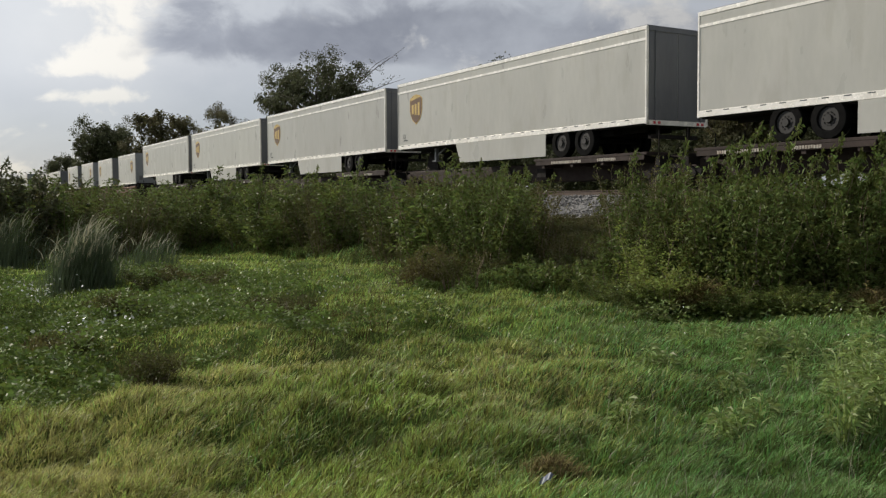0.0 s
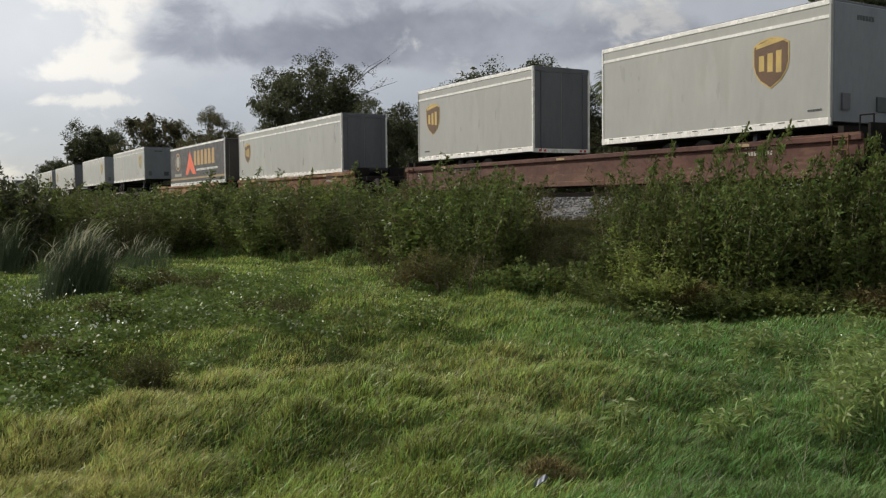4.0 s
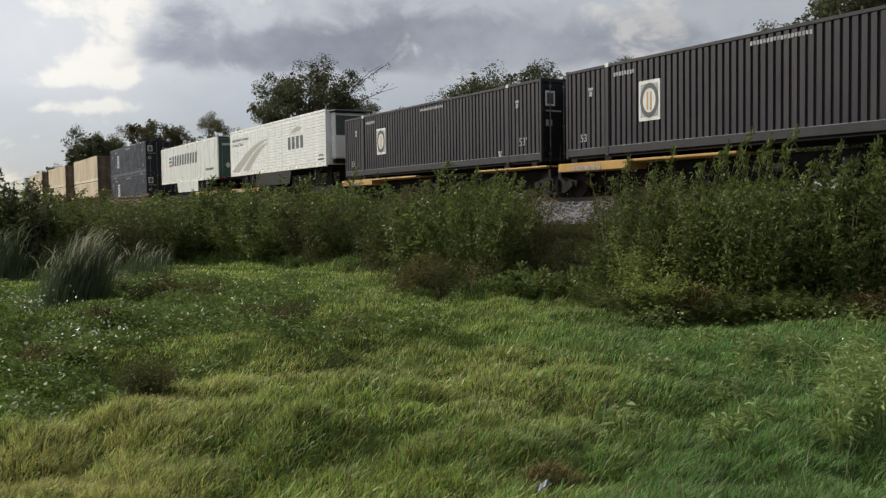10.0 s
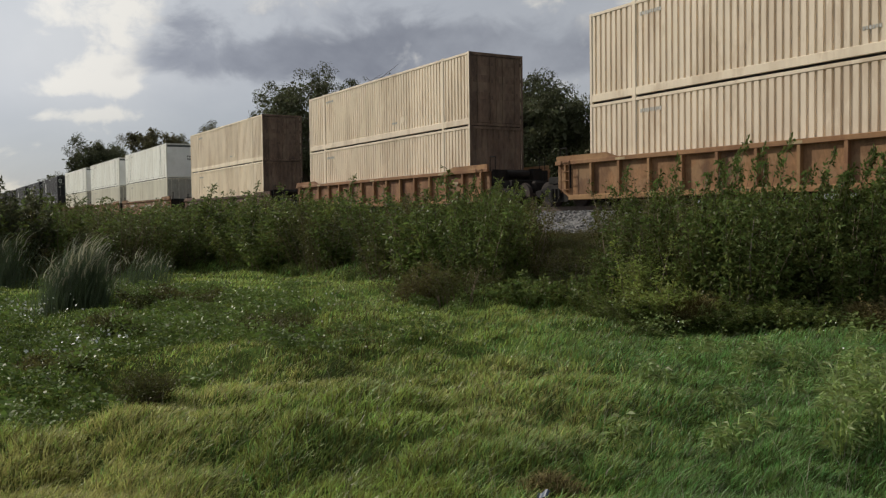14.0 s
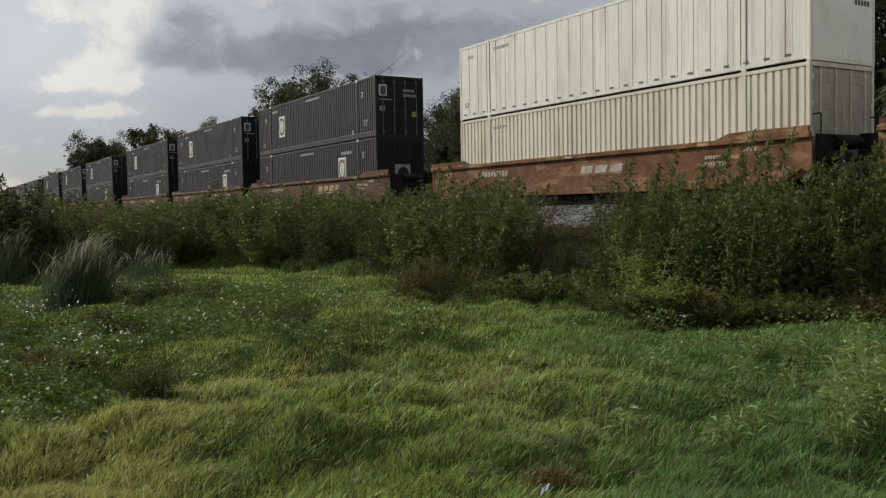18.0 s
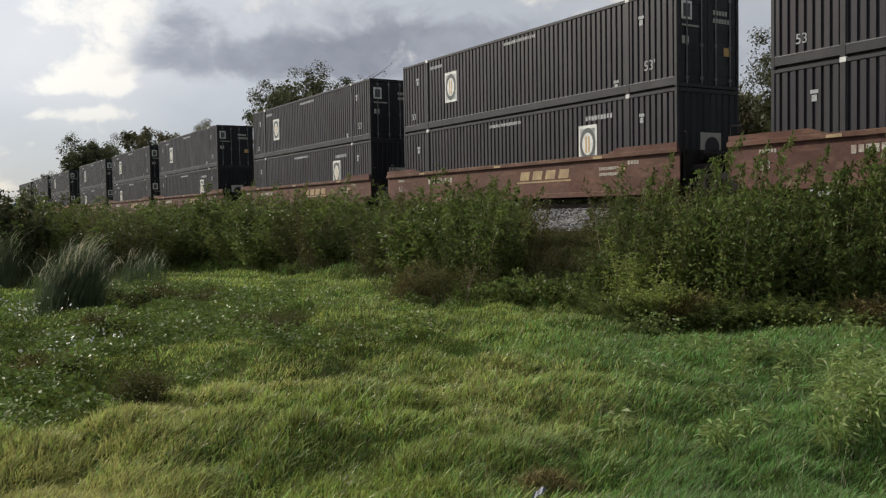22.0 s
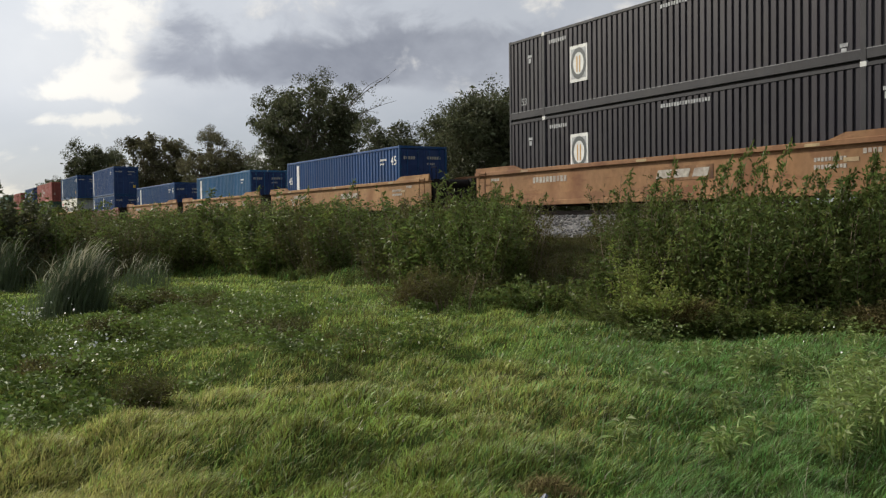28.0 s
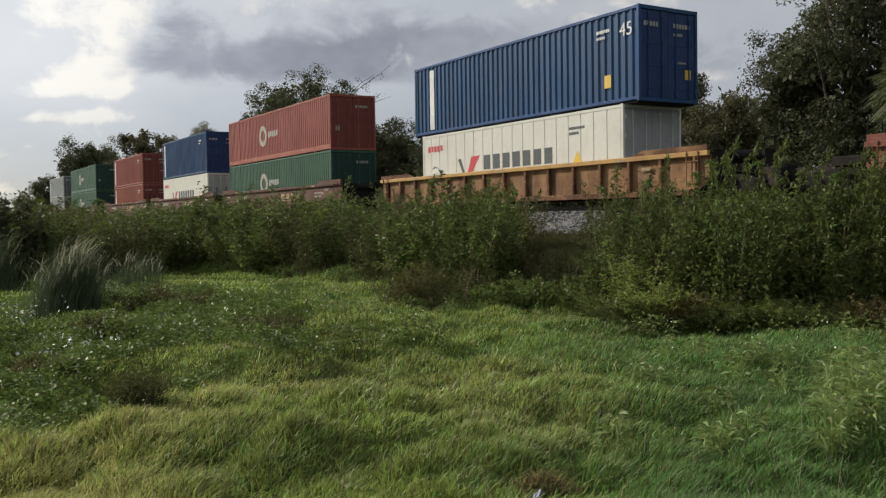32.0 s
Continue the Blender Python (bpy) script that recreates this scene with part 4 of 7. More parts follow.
    if wheels:
        for yy in (0.75, W - 0.85):
            part("chassis_rail", box(0.8, L - 0.8, yy, yy + 0.1, z0 - 0.2, z0 - 0.05), "steel_dark", t)
        axle = (lambda d: L - d) if rear_right else (lambda d: d)
        for d in (2.95, 4.18):
            for yy in (0.02, W - 0.32):
                trailer_wheel(t, axle(d), yy)
            a = bmesh.new()
            add_cyl(a, (axle(d), 0.2, 0.5), (axle(d), W - 0.2, 0.5), 0.07)
            part("axle", a, "steel_dark", t)
        g = bmesh.new()
        xa, xb = sorted((axle(2.1), axle(5.0)))
        add_box(g, xa, xb, 0.55, W - 0.55, 0.62, z0 - 0.05)
        part("bogie_frame", g, "steel_dark", t)
        gear_x = axle(L - 2.6)
        for yy in (0.45, W - 0.6):
            b = bmesh.new()
            add_box(b, gear_x - 0.07, gear_x + 0.07, yy, yy + 0.14, 0.28, z0)
            add_box(b, gear_x - 0.16, gear_x + 0.16, yy - 0.06, yy + 0.2, 0.24, 0.29)
            add_cyl(b, (gear_x + 0.05, yy + 0.07, 0.5), (gear_x + 0.8, yy + 0.07, z0 - 0.05), 0.03, seg=6)
            part("landing_leg", b, "door_grey", t)
        if skirt:
            xa, xb = sorted((axle(5.0), axle(11.0)))
            b = bmesh.new()
            fx = 0.55 if rear_right else 0.0
            pts = [(xa + (0.35 if rear_right else 0), 0.08, 0.02), (xb - (0 if rear_right else 0.35), 0.08, 0.02), (xb, z0 - 0.02, 0.02), (xa, z0 - 0.02, 0.02)]
            add_poly(b, pts, 0.02)
            part("side_skirt", b, skirt, t, "flat aerodynamic side skirt")
    return t


# ---- wagons ----
def truck(parent, x, z=RAIL_TOP):
    """A two-axle bogie; heights from the wagon's base, which lies at the rails."""
    yc = MID - NEAR
    bm = bmesh.new()
    add_box(bm, x - 0.2, x + 0.2, yc - 1.1, yc + 1.1, 0.42, 0.66, bevel=0.03)
    tr = part("bogie", bm, "steel_dark", parent, "rusty two-axle bogie")
    for yy in (yc - 1.12, yc + 0.98):
        b = bmesh.new()
        pts = [(-1.15, 0.36), (-0.95, 0.36), (-0.55, 0.16), (0.55, 0.16), (0.95, 0.36), (1.15, 0.36), (1.18, 0.55), (0.9, 0.60), (0.4, 0.74), (-0.4, 0.74), (-0.9, 0.60), (-1.18, 0.55)]
        add_poly(b, [(x + a, c, yy + 0.14) for a, c in pts], 0.14)
        for k in range(3):
            add_cyl(b, (x - 0.2 + 0.2 * k, yy - 0.02, 0.24), (x - 0.2 + 0.2 * k, yy - 0.02, 0.6), 0.075, seg=8)
        for a in (-0.89, 0.89):
            add_cyl(b, (x + a, yy - 0.06, 0.44), (x + a, yy + 0.1, 0.44), 0.12, seg=10)
        part("side_frame", b, "steel_dark", tr)
    for a in (-0.89, 0.89):
        b = bmesh.new()
        add_cyl(b, (x + a, yc - 1.1, 0.44), (x + a, yc + 1.1, 0.44), 0.08, seg=10)
        for s in (-1, 1):
            add_cyl(b, (x + a, yc + s * 0.70, 0.44), (x + a, yc + s * 0.80, 0.44), 0.44, seg=24)
            add_cyl(b, (x + a, yc + s * 0.67, 0.44), (x + a, yc + s * 0.71, 0.44), 0.47, seg=24)
        part("wheelset", b, "spine_brown", tr)


def ladder(parent, x, y, z0, z1, w=0.42):
    b = bmesh.new()
    for xx in (x, x + w):
        add_cyl(b, (xx, y, z0), (xx, y, z1), 0.016, seg=6)
    for zz in np.arange(z0 + 0.1, z1, 0.3):
        add_cyl(b, (x, y, zz), (x + w, y, zz), 0.013, seg=6)
    part("ladder", b, "web_brown", parent)


def well_car(label, paint, h=9.1, ribs=False, first=False, last=False, reach=9.7, mark="", W=2.62, chord=None, reach_left=None, top=1.51, rise=0.16):
    """One well unit about x = 0; z = 0 at the rails. reach: from its middle to the joint's bogie."""
    t = tagged(new("well_car"), label, "rail wagon", "wagons of the train")
    low = 0.21
    reach_left = reach_left or reach
    for y0, s in ((-0.20, 1), (W + 0.17, -1)):
        b = bmesh.new()
        y1 = y0 + s * 0.10
        # web with its slanted ends
        pts = [(-h, 0.62), (-h + 0.7, low), (h - 0.7, low), (h, 0.62), (h, top - 0.1), (-h, top - 0.1)]
        inset = 0.08 if ribs else 0.03
        add_poly(b, [(a, c, max(y0, y1) + (inset if s > 0 else -0.03)) for a, c in pts], 0.05)
        # behind ribs the web takes web_brown: the recess's shade put into colour
        sill = part("side_sill", b, "web_brown" if ribs else paint, t)
        part("top_chord", box(-h, h, min(y0, y1) - 0.012, max(y0, y1), top - 0.14, top, bevel=0.015), chord or paint, sill)
        part("bottom_chord", box(-h + 0.68, h - 0.68, min(y0, y1) - 0.0, max(y0, y1), low - 0.01, low + 0.16, bevel=0.015), paint, sill)
        if not ribs:
            f = bmesh.new()
            ye = y0 - s * 0.004
            add_poly(f, [(-h + 0.25, 0.62, max(y0, y1)), (h - 0.25, 0.62, max(y0, y1)), (h - 0.72, low + 0.14, max(y0, y1)), (-h + 0.72, low + 0.14, max(y0, y1))], 0.085)
            part("lower_flange", f, paint, sill)
        else:
            n = 15
            for k in range(n):
                x = -h + 0.5 + (2 * h - 1.0) * k / (n - 1)
                zb = low if abs(x) < h - 0.7 else low + 0.25
                part("rib", box(x - 0.055, x + 0.055, min(y0, y1) + 0.002, max(y0, y1) + 0.03, zb, top - 0.13, bevel=0.01), paint, sill)
        for e in (-1, 1):
            xa, xb = sorted((e * (h - 0.05), e * (h - 3.0)))
            r = bmesh.new()
            add_poly(r, [(xa + (0.0 if e < 0 else 0.5), top + rise, max(y0, y1) - 0.01), (xa, top, max(y0, y1) - 0.01), (xb, top, max(y0, y1) - 0.01), (xb - (0.5 if e < 0 else 0.0), top + rise, max(y0, y1) - 0.01)], 0.07)
            part("end_riser", r, paint, sill)
    for x in np.linspace(-h + 1.8, h - 1.8, 6):
        part("cross_member", box(x - 0.2, x + 0.2, -0.08, W + 0.05, low, low + 0.12), "steel_dark", t)
    for e in (-1, 1):
        b = bmesh.new()
        add_box(b, *sorted((e * (h - 0.8), e * ((reach if e > 0 else reach_left) + (0.55 if (e < 0 and first) or (e > 0 and last) else 0.0)))), 0.25, W - 0.3, 0.78, 1.02, bevel=0.02)
        add_box(b, *sorted((e * (h - 0.7), e * (h - 0.55))), -0.08, W + 0.05, 0.6, 1.42)
        pl = part("end_platform", b, "steel_dark", t)
        for yy in (0.10, W - 0.18):
            g = bmesh.new()
            x = e * (h - 0.25)
            add_cyl(g, (x, yy, 1.0), (x, yy, top + 0.45), 0.018, seg=6)
            add_cyl(g, (x + 0.35 * e, yy, 1.0), (x + 0.35 * e, yy, top + 0.45), 0.018, seg=6)
            add_cyl(g, (x, yy, top + 0.45), (x + 0.35 * e, yy, top + 0.45), 0.018, seg=6)
            part("handrail", g, "steel_dark", pl)
        ap = bmesh.new()
        add_cyl(ap, (e * (h + 0.1), 0.6, 1.28), (e * (h + 0.1), 1.6, 1.28), 0.16, seg=12)
        add_box(ap, *sorted((e * (h + 0.05), e * (h + 0.35))), 1.7, 2.1, 1.05, 1.5)
        part("brake_gear", ap, "steel_dark", pl)
        part("end_bulkhead", box(*sorted((e * (h + 0.02), e * (h + 0.10))), 0.0, W - 0.03, 0.62, 1.46, bevel=0.01), "steel_dark", pl)
    if first:
        truck(t, -reach_left)
    truck(t, reach)
    for e, on in ((-1, first), (1, last)):
        if on:
            b = bmesh.new()
            end = max(h, reach if e > 0 else reach_left)
            add_box(b, *sorted((e * (end + 0.1), e * (end + 0.8))), 1.18, 1.42, 0.66, 0.90, bevel=0.03)
            add_box(b, *sorted((e * (end + 0.6), e * (end + 0.9))), 1.08, 1.52, 0.58, 0.98, bevel=0.06)
            part("coupler", b, "steel_dark", t)
            ladder(t, e * (h - 0.55) - 0.2, -0.23, 0.45, top)
    # worn stencils on the near sill
    rows = [(-h + 3.6, 0.98, 1.9, 0.20, -0.021), (h - 3.4, 1.02, 0.9, 0.10, -0.021), (h - 2.1, 1.14, 0.5, 0.12, -0.021), (-h + 1.0, 1.15, 0.55, 0.10, -0.021), (h - 3.4, 0.84, 0.9, 0.10, -0.021)]
    yb = -0.121
    bars("stencil", [(a, c, d, e, yb) for a, c, d, e, _ in rows if not ribs], "stencil_pale", t, "worn white stencils")
    if mark == "slanted":
        shapes = [[(x, 0.86, yb), (x + 0.52, 0.86, yb), (x + 0.60, 1.16, yb), (x + 0.08, 1.16, yb)] for x in (1.2, 1.92, 2.64, 3.36)]
        shapes.append([(1.0, 0.76, yb), (4.0, 0.76, yb), (4.02, 0.81, yb), (1.02, 0.81, yb)])
        blocks("company_mark", shapes, "reflector", t, "faded pale slanted company mark")
    elif mark == "plate":
        b = part("company_plate", box(0.2, 2.6, yb - 0.012, yb + 0.01, 0.78, 1.18), "web_brown", t, "brown plate with a pale company mark")
        blocks("company_mark", [[(x, 0.86, yb - 0.012), (x + 0.55, 0.86, yb - 0.012), (x + 0.63, 1.1, yb - 0.012), (x + 0.08, 1.1, yb - 0.012)] for x in (0.45, 1.15, 1.85)], "stencil_pale", b)
    if mark != "plate" and not ribs:
        lettering("size_mark", "53", 0.26, "stencil_pale", t, -h + 1.0, yb - 0.004, 0.72, "white size number")
    for x in np.linspace(-h + 3.0, h - 3.6, 3):
        part("reflector", box(x, x + 0.42, -0.216, -0.205, top - 0.12, top - 0.04), "reflector", t, "faded yellow-white reflector strip")
    part("warning_sticker", box(h - 2.6, h - 2.2, yb - 0.01, yb, 0.98, 1.08), "reflector", t, "small faded yellow sticker")
    return t


def spine_car(label, paint, deck, L=16.15, rear_right=True, reach=None, platform="wheels", first=False, ext=(0.5, 0.5)):
    """One spine unit for a trailer or a single box, from x = 0; z = 0 at the rails."""
    t = tagged(new("spine_car"), label, "rail wagon", "wagons of the train")
    yc = MID - NEAR
    b = bmesh.new()
    add_box(b, -ext[0], L + ext[1], yc - 0.52, yc + 0.52, 0.34, 1.02, bevel=0.03)
    part("centre_sill", b, paint, t)
    if platform == "wheels":
        xa, xb = (L - 5.6, L + 0.05) if rear_right else (-0.05, 5.6)
        for y0 in (-0.05, 2 * yc - 0.85):
            pl = part("wheel_deck", box(xa, xb, y0, y0 + 0.9, 1.04, 1.125, bevel=0.01), deck, t)
            part("deck_edge", box(xa + 0.1, xb - 0.1, y0 if y0 < 0 else y0 + 0.85, y0 + 0.05 if y0 < 0 else y0 + 0.9, 0.90, 1.04), "spine_brown" if deck == "spine_brown" else deck, pl)
        for k in range(4):
            x = xa + 0.5 + k * (xb - xa - 1) / 3
            part("outrigger", box(x - 0.07, x + 0.07, -0.02, 2 * yc + 0.02, 0.80, 1.04), paint, t)
        hx = 1.6 if rear_right else L - 1.6
        h = bmesh.new()
        for yy in (yc - 0.42, yc + 0.34):
            add_poly(h, [(hx - 0.55, 1.0, yy + 0.08), (hx + 0.55, 1.0, yy + 0.08), (hx + 0.2, 1.95, yy + 0.08), (hx - 0.2, 1.95, yy + 0.08)], 0.08)
        add_box(h, hx - 0.35, hx + 0.35, yc - 0.5, yc + 0.5, 1.9, 1.96)
        add_cyl(h, (hx + (0.5 if rear_right else -0.5), yc, 1.05), (hx + (1.7 if rear_right else -1.7), yc, 1.1), 0.06, seg=8)
        part("trailer_hitch", h, "steel_dark", t)
    else:
        for xa, xb, zb in ((-0.4, 3.0, 0.84), (3.0, 7.2, 1.04), (L - 4.2, L + 0.4, 1.05)):
            part("cross_deck", box(xa, xb - 0.02, -0.03, 2 * yc + 0.03, zb, 1.12, bevel=0.02), deck, t)
        for x in (0.4, 1.98 + 0.08, L - 2.06, L - 0.4):
            for yy in (0.02, 2 * yc - 0.25):
                part("pedestal", box(x - 0.15, x + 0.15, yy, yy + 0.24, 1.10, 1.27), "steel_dark", t)
    yb = -0.052 if platform == "wheels" else -0.032
    x0 = (L - 4.6 if rear_right else 0.8) if platform == "wheels" else 0.4
    bars("stencil", [(x0, 0.92, 1.6, 0.09, yb), (x0 + 2.4, 0.92, 0.9, 0.09, yb)] if platform == "wheels" else [(x0, 0.86, 1.4, 0.14, yb)], "stencil_pale", t, "worn white stencils")
    for x in (-0.5, L + 0.35):
        g = box(x, x + 0.15, 0.05, 2 * yc - 0.05, 0.70, 0.98)
        for yy in (0.1, 2 * yc - 0.12):
            add_cyl(g, (x + 0.07, yy, 0.9), (x + 0.07, yy, 1.75), 0.018, seg=6)
        part("end_rail", g, "steel_dark", t)
    part("air_tank", add_cyl(bmesh.new(), (L * 0.45, yc - 0.72, 0.62), (L * 0.45 + 1.1, yc - 0.72, 0.62), 0.17, seg=12), "steel_dark", t)
    part("valve_box", box(L * 0.62, L * 0.62 + 0.5, yc - 0.85, yc - 0.5, 0.5, 0.82), "steel_dark", t)
    if first:
        truck(t, -0.62)
    truck(t, L + max(0.3, ext[1] - 0.1) if ext[1] < 1.5 else L + 0.9)
    if ext[0] >= 1.5 and not first:
        truck(t, -0.9)
    return t


# ---- the train, from its leading part in view to its far end ----
MADE = {}


def ride(key, build, s, y, z):
    ob = copy_thing(MADE[key], pose(s, y, z)) if key in MADE else MADE.setdefault(key, build())
    return on_train(ob, s, y, z)


DECK = RAIL_TOP + 1.13
WELL = 2.24


def parcel_trailer(L, rear_right, shield_x, box_z=0.87, H=2.91, skirt="trailer_grey", wheels=True, words=""):
    t = trailer(words or "dusty grey parcel trailer with a brown and gold shield", L, "trailer_grey", rear_right, skirt, box_z, H, wheels=wheels)
    shield(t, shield_x, box_z + H * 0.345, 0.008, 1.10, 1.32, "shield_olive" if 10 < L < 15 else "shield_brown")
    bars("stencil", [(0.55 if rear_right else L - 0.65, box_z + 0.34, 0.4, 0.05, 0.009)], "mark_dark", t)
    if L > 15:
        lettering("length_mark", "53'" if rear_right else "53", 0.20, "mark_dark", t, 0.45 if rear_right else L - 0.50, 0.006, box_z + (0.45 if rear_right else 0.52), "small length number")
    return t


def spines():
    units = [(387.1, 16.0, False, "spine_brown"), (369.1, 16.0, True, "spine_brown"), (351.85, 16.0, True, "spine_brown"),
             (334.5, 16.0, True, "spine_brown"), (317.35, 16.0, True, "spine_brown"),
             (205.9, 13.65, False, "spine_brown"), (187.25, 13.65, False, "spine_brown"),
             (164.78, 16.05, True, "spine_brown"), (145.07, 16.05, False, "deck_yellow"),
             (92.35, 15.95, False, "deck_yellow"), (73.5, 15.95, True, "deck_yellow")]
    singles = [(128.1, 16.1), (110.65, 16.05)]
    spans = sorted([(s, s + L) for s, L, *_ in units] + [(s, s + L) for s, L in singles] + [(403.9, 420), (224.9, 242.2), (49.5, 69.0), (292.5, 314.9)])

    def gaps(s, e):
        left = max([b for a, b in spans if b <= s + 0.01], default=s - 1.5)
        right = min([a for a, b in spans if a >= e - 0.01], default=e + 1.5)
        return (max(0.2, (s - left) / 2 - 0.05), max(0.2, (right - e) / 2 - 0.05))

    for s, L, rear, deck in units:
        words = "dark brown spine wagon carrying a road trailer" if deck == "spine_brown" else "spine wagon with worn yellow decks carrying a road trailer"
        on_train(spine_car(words, "spine_brown" if deck == "spine_brown" else "steel_dark", deck, L, rear, ext=gaps(s, s + L)), s, NEAR, RAIL_TOP)
    for s, L in singles:
        on_train(spine_car("spine wagon with worn yellow decks carrying a black container", "steel_dark", "deck_yellow", L, True, platform="box", ext=gaps(s, s + L)), s, NEAR, RAIL_TOP)


spines()

ride("long_parcel_back", lambda: parcel_trailer(16.0, False, 12.9), 387.1, NEAR, DECK)
for s in (369.1, 351.85, 334.5, 317.35):
    ride("long_parcel", lambda: parcel_trailer(16.0, True, 1.15), s, NEAR, DECK)
ride("parcel_181", lambda: parcel_trailer(16.05, True, 1.15, H=3.03), 164.78, NEAR, DECK)
ride("parcel_161", lambda: parcel_trailer(16.05, False, 13.92, H=2.98), 145.07, NEAR, DECK)
for s in (205.9, 187.25):
    ride("short_parcel", lambda: parcel_trailer(13.65, False, 11.4, 0.97, 2.95, skirt=None,
         words="worn grey parcel trailer with a gold shield near its nose"), s, NEAR, DECK)
for s, logo in ((305.7, 5.9), (293.75, 0.7), (281.95, 5.9), (270.15, 0.7)):
    ride("pup%g" % logo, lambda: parcel_trailer(8.2, logo < 3, logo, 1.13, 2.97, skirt=None,
         words="short grey parcel trailer with a gold shield in a well wagon"), s, NEAR, WELL)
ride("well_parcel", lambda: parcel_trailer(16.05, True, 1.15, 0.95, 2.95), 246.3, NEAR, WELL)


def furniture_trailer():
    t = trailer("black furniture trailer with an orange peak and amber bars", 14.4, "curtain_black", True, None, 0.92, 2.97, stripe=False, rear="curtain_black")
    z = 0.92
    part("amber_band", box(0.1, 14.3, -0.002, 0.012, z + 0.42, z + 0.56), "reflector", t, "dull amber band along the side")
    part("lower_rail", box(0.02, 14.38, -0.010, 0.012, z - 0.04, z + 0.19, bevel=0.004), "trailer_white", t, "white rail along the foot of the side")
    for k in range(14):
        part("rail_slot", box(0.5 + k, 0.9 + k, -0.013, -0.010, z + 0.06, z + 0.10), "mark_dark", t)
    b = bmesh.new()
    add_poly(b, [(4.5, z + 0.78, 0.012), (5.15, z + 0.78, 0.012), (5.75, z + 1.25, 0.012), (6.45, z + 0.78, 0.012), (7.35, z + 0.78, 0.012), (5.75, z + 2.55, 0.012)], 0.006)
    part("peak_mark", b, "mark_orange", t, "orange angular peak emblem")
    blocks("name_bar", [[(x, z + 1.42, 0.012), (x + 0.66, z + 1.42, 0.012), (x + 0.60, z + 2.5, 0.012), (x + 0.06, z + 2.5, 0.012)] for x in (6.85, 7.75, 8.65, 9.6, 10.5, 11.4)], "mark_amber", t, "large amber bar")
    bars("word_bar", [(7.5, z + 1.0, 2.4, 0.16, 0.012), (10.1, z + 1.0, 2.7, 0.16, 0.012)], "mark_white", t)
    e = part("emblem_ring", ring(bmesh.new(), 2.3, z + 1.85, 0.012, 0.72, 0.72, 0.86, 0.005), "mark_amber", t, "round globe emblem")
    part("emblem_core", disc(bmesh.new(), 2.3, z + 1.85, 0.012, 0.45, 0.45, 0.005), "mark_grey", e)
    bars("word_bar", [(1.3, z + 0.70, 2.0, 0.22, 0.012)], "mark_grey", t)
    return t


def reefer_trailer():
    L, z, H = 15.95, 0.87, 2.95
    t = trailer("white ribbed refrigerated trailer with taupe arcs and a cooling unit", L, "reefer_white", False, "rubber_skirt", z, H, stripe=False, grooves=16, nose="reefer_white")
    for k, (x0, wd) in enumerate(((0.3, 1.5), (2.6, 1.1))):
        b = bmesh.new()
        pts_o, pts_i = [], []
        for i in range(13):
            a = i / 12
            xx = x0 + (7.2 - x0) * a
            top = z + 0.28 + (1.75 - 0.25 * k) * math.sin(a * math.pi / 2)
            pts_o.append((xx, top, -0.004))
            pts_i.append((xx + wd * (1 - a), top - 0.28 * a * (1 - a) * 2 - 0.05, -0.004))
        vo, vi = [b.verts.new((x, y - 0.004, zz)) for x, zz, y in pts_o], [b.verts.new((x, y - 0.004, zz)) for x, zz, y in pts_i]
        for i in range(12):
            b.faces.new((vo[i], vo[i + 1], vi[i + 1], vi[i]))
        part("arc", b, "mark_grey", t, "taupe sweeping arc")
    lettering("slogan", "Safely Serving North America", 0.20, "mark_dark", t, 0.5, -0.008, z + 2.25, "slogan lettering")
    lettering("slogan", "For Over 50 Years", 0.20, "mark_dark", t, 0.5, -0.008, z + 1.92, "slogan lettering")
    for k in range(4):
        part("name_bar", box(10.55 + 0.62 * k, 10.95 + 0.62 * k, -0.010, -0.004, z + 1.15, z + 1.85), "mark_dark", t, "dark upright bar")
    blocks("crest_mark", [[(10.9, z + 2.05, -0.004), (11.6, z + 2.05, -0.004), (12.6, z + 2.22, -0.004), (12.2, z + 2.42, -0.004), (11.5, z + 2.28, -0.004)]], "mark_grey", t)
    bars("stencil", [(L - 1.0, z + 0.55, 0.6, 0.09, -0.003), (L - 1.1, z + 0.32, 0.75, 0.09, -0.003)], "mark_dark", t)
    u = part("cooling_unit", box(L + 0.02, L + 0.48, 0.28, 2.31, z + 0.35, z + 2.75, bevel=0.06), "reefer_white", t, "white cooling unit with dark grilles")
    part("grille", box(L + 0.16, L + 0.49, 0.34, 2.25, z + 1.55, z + 2.62, bevel=0.03), "mark_dark", u)
    part("air_deflector", box(L - 0.3, L + 0.75, 0.2, 2.39, z + 2.80, z + 2.87, bevel=0.02), "mark_dark", t, "dark air deflector over the nose")
    part("lower_grille", box(L + 0.1, L + 0.40, 0.35, 2.24, z + 0.12, z + 0.36), "steel_dark", u)
    return t


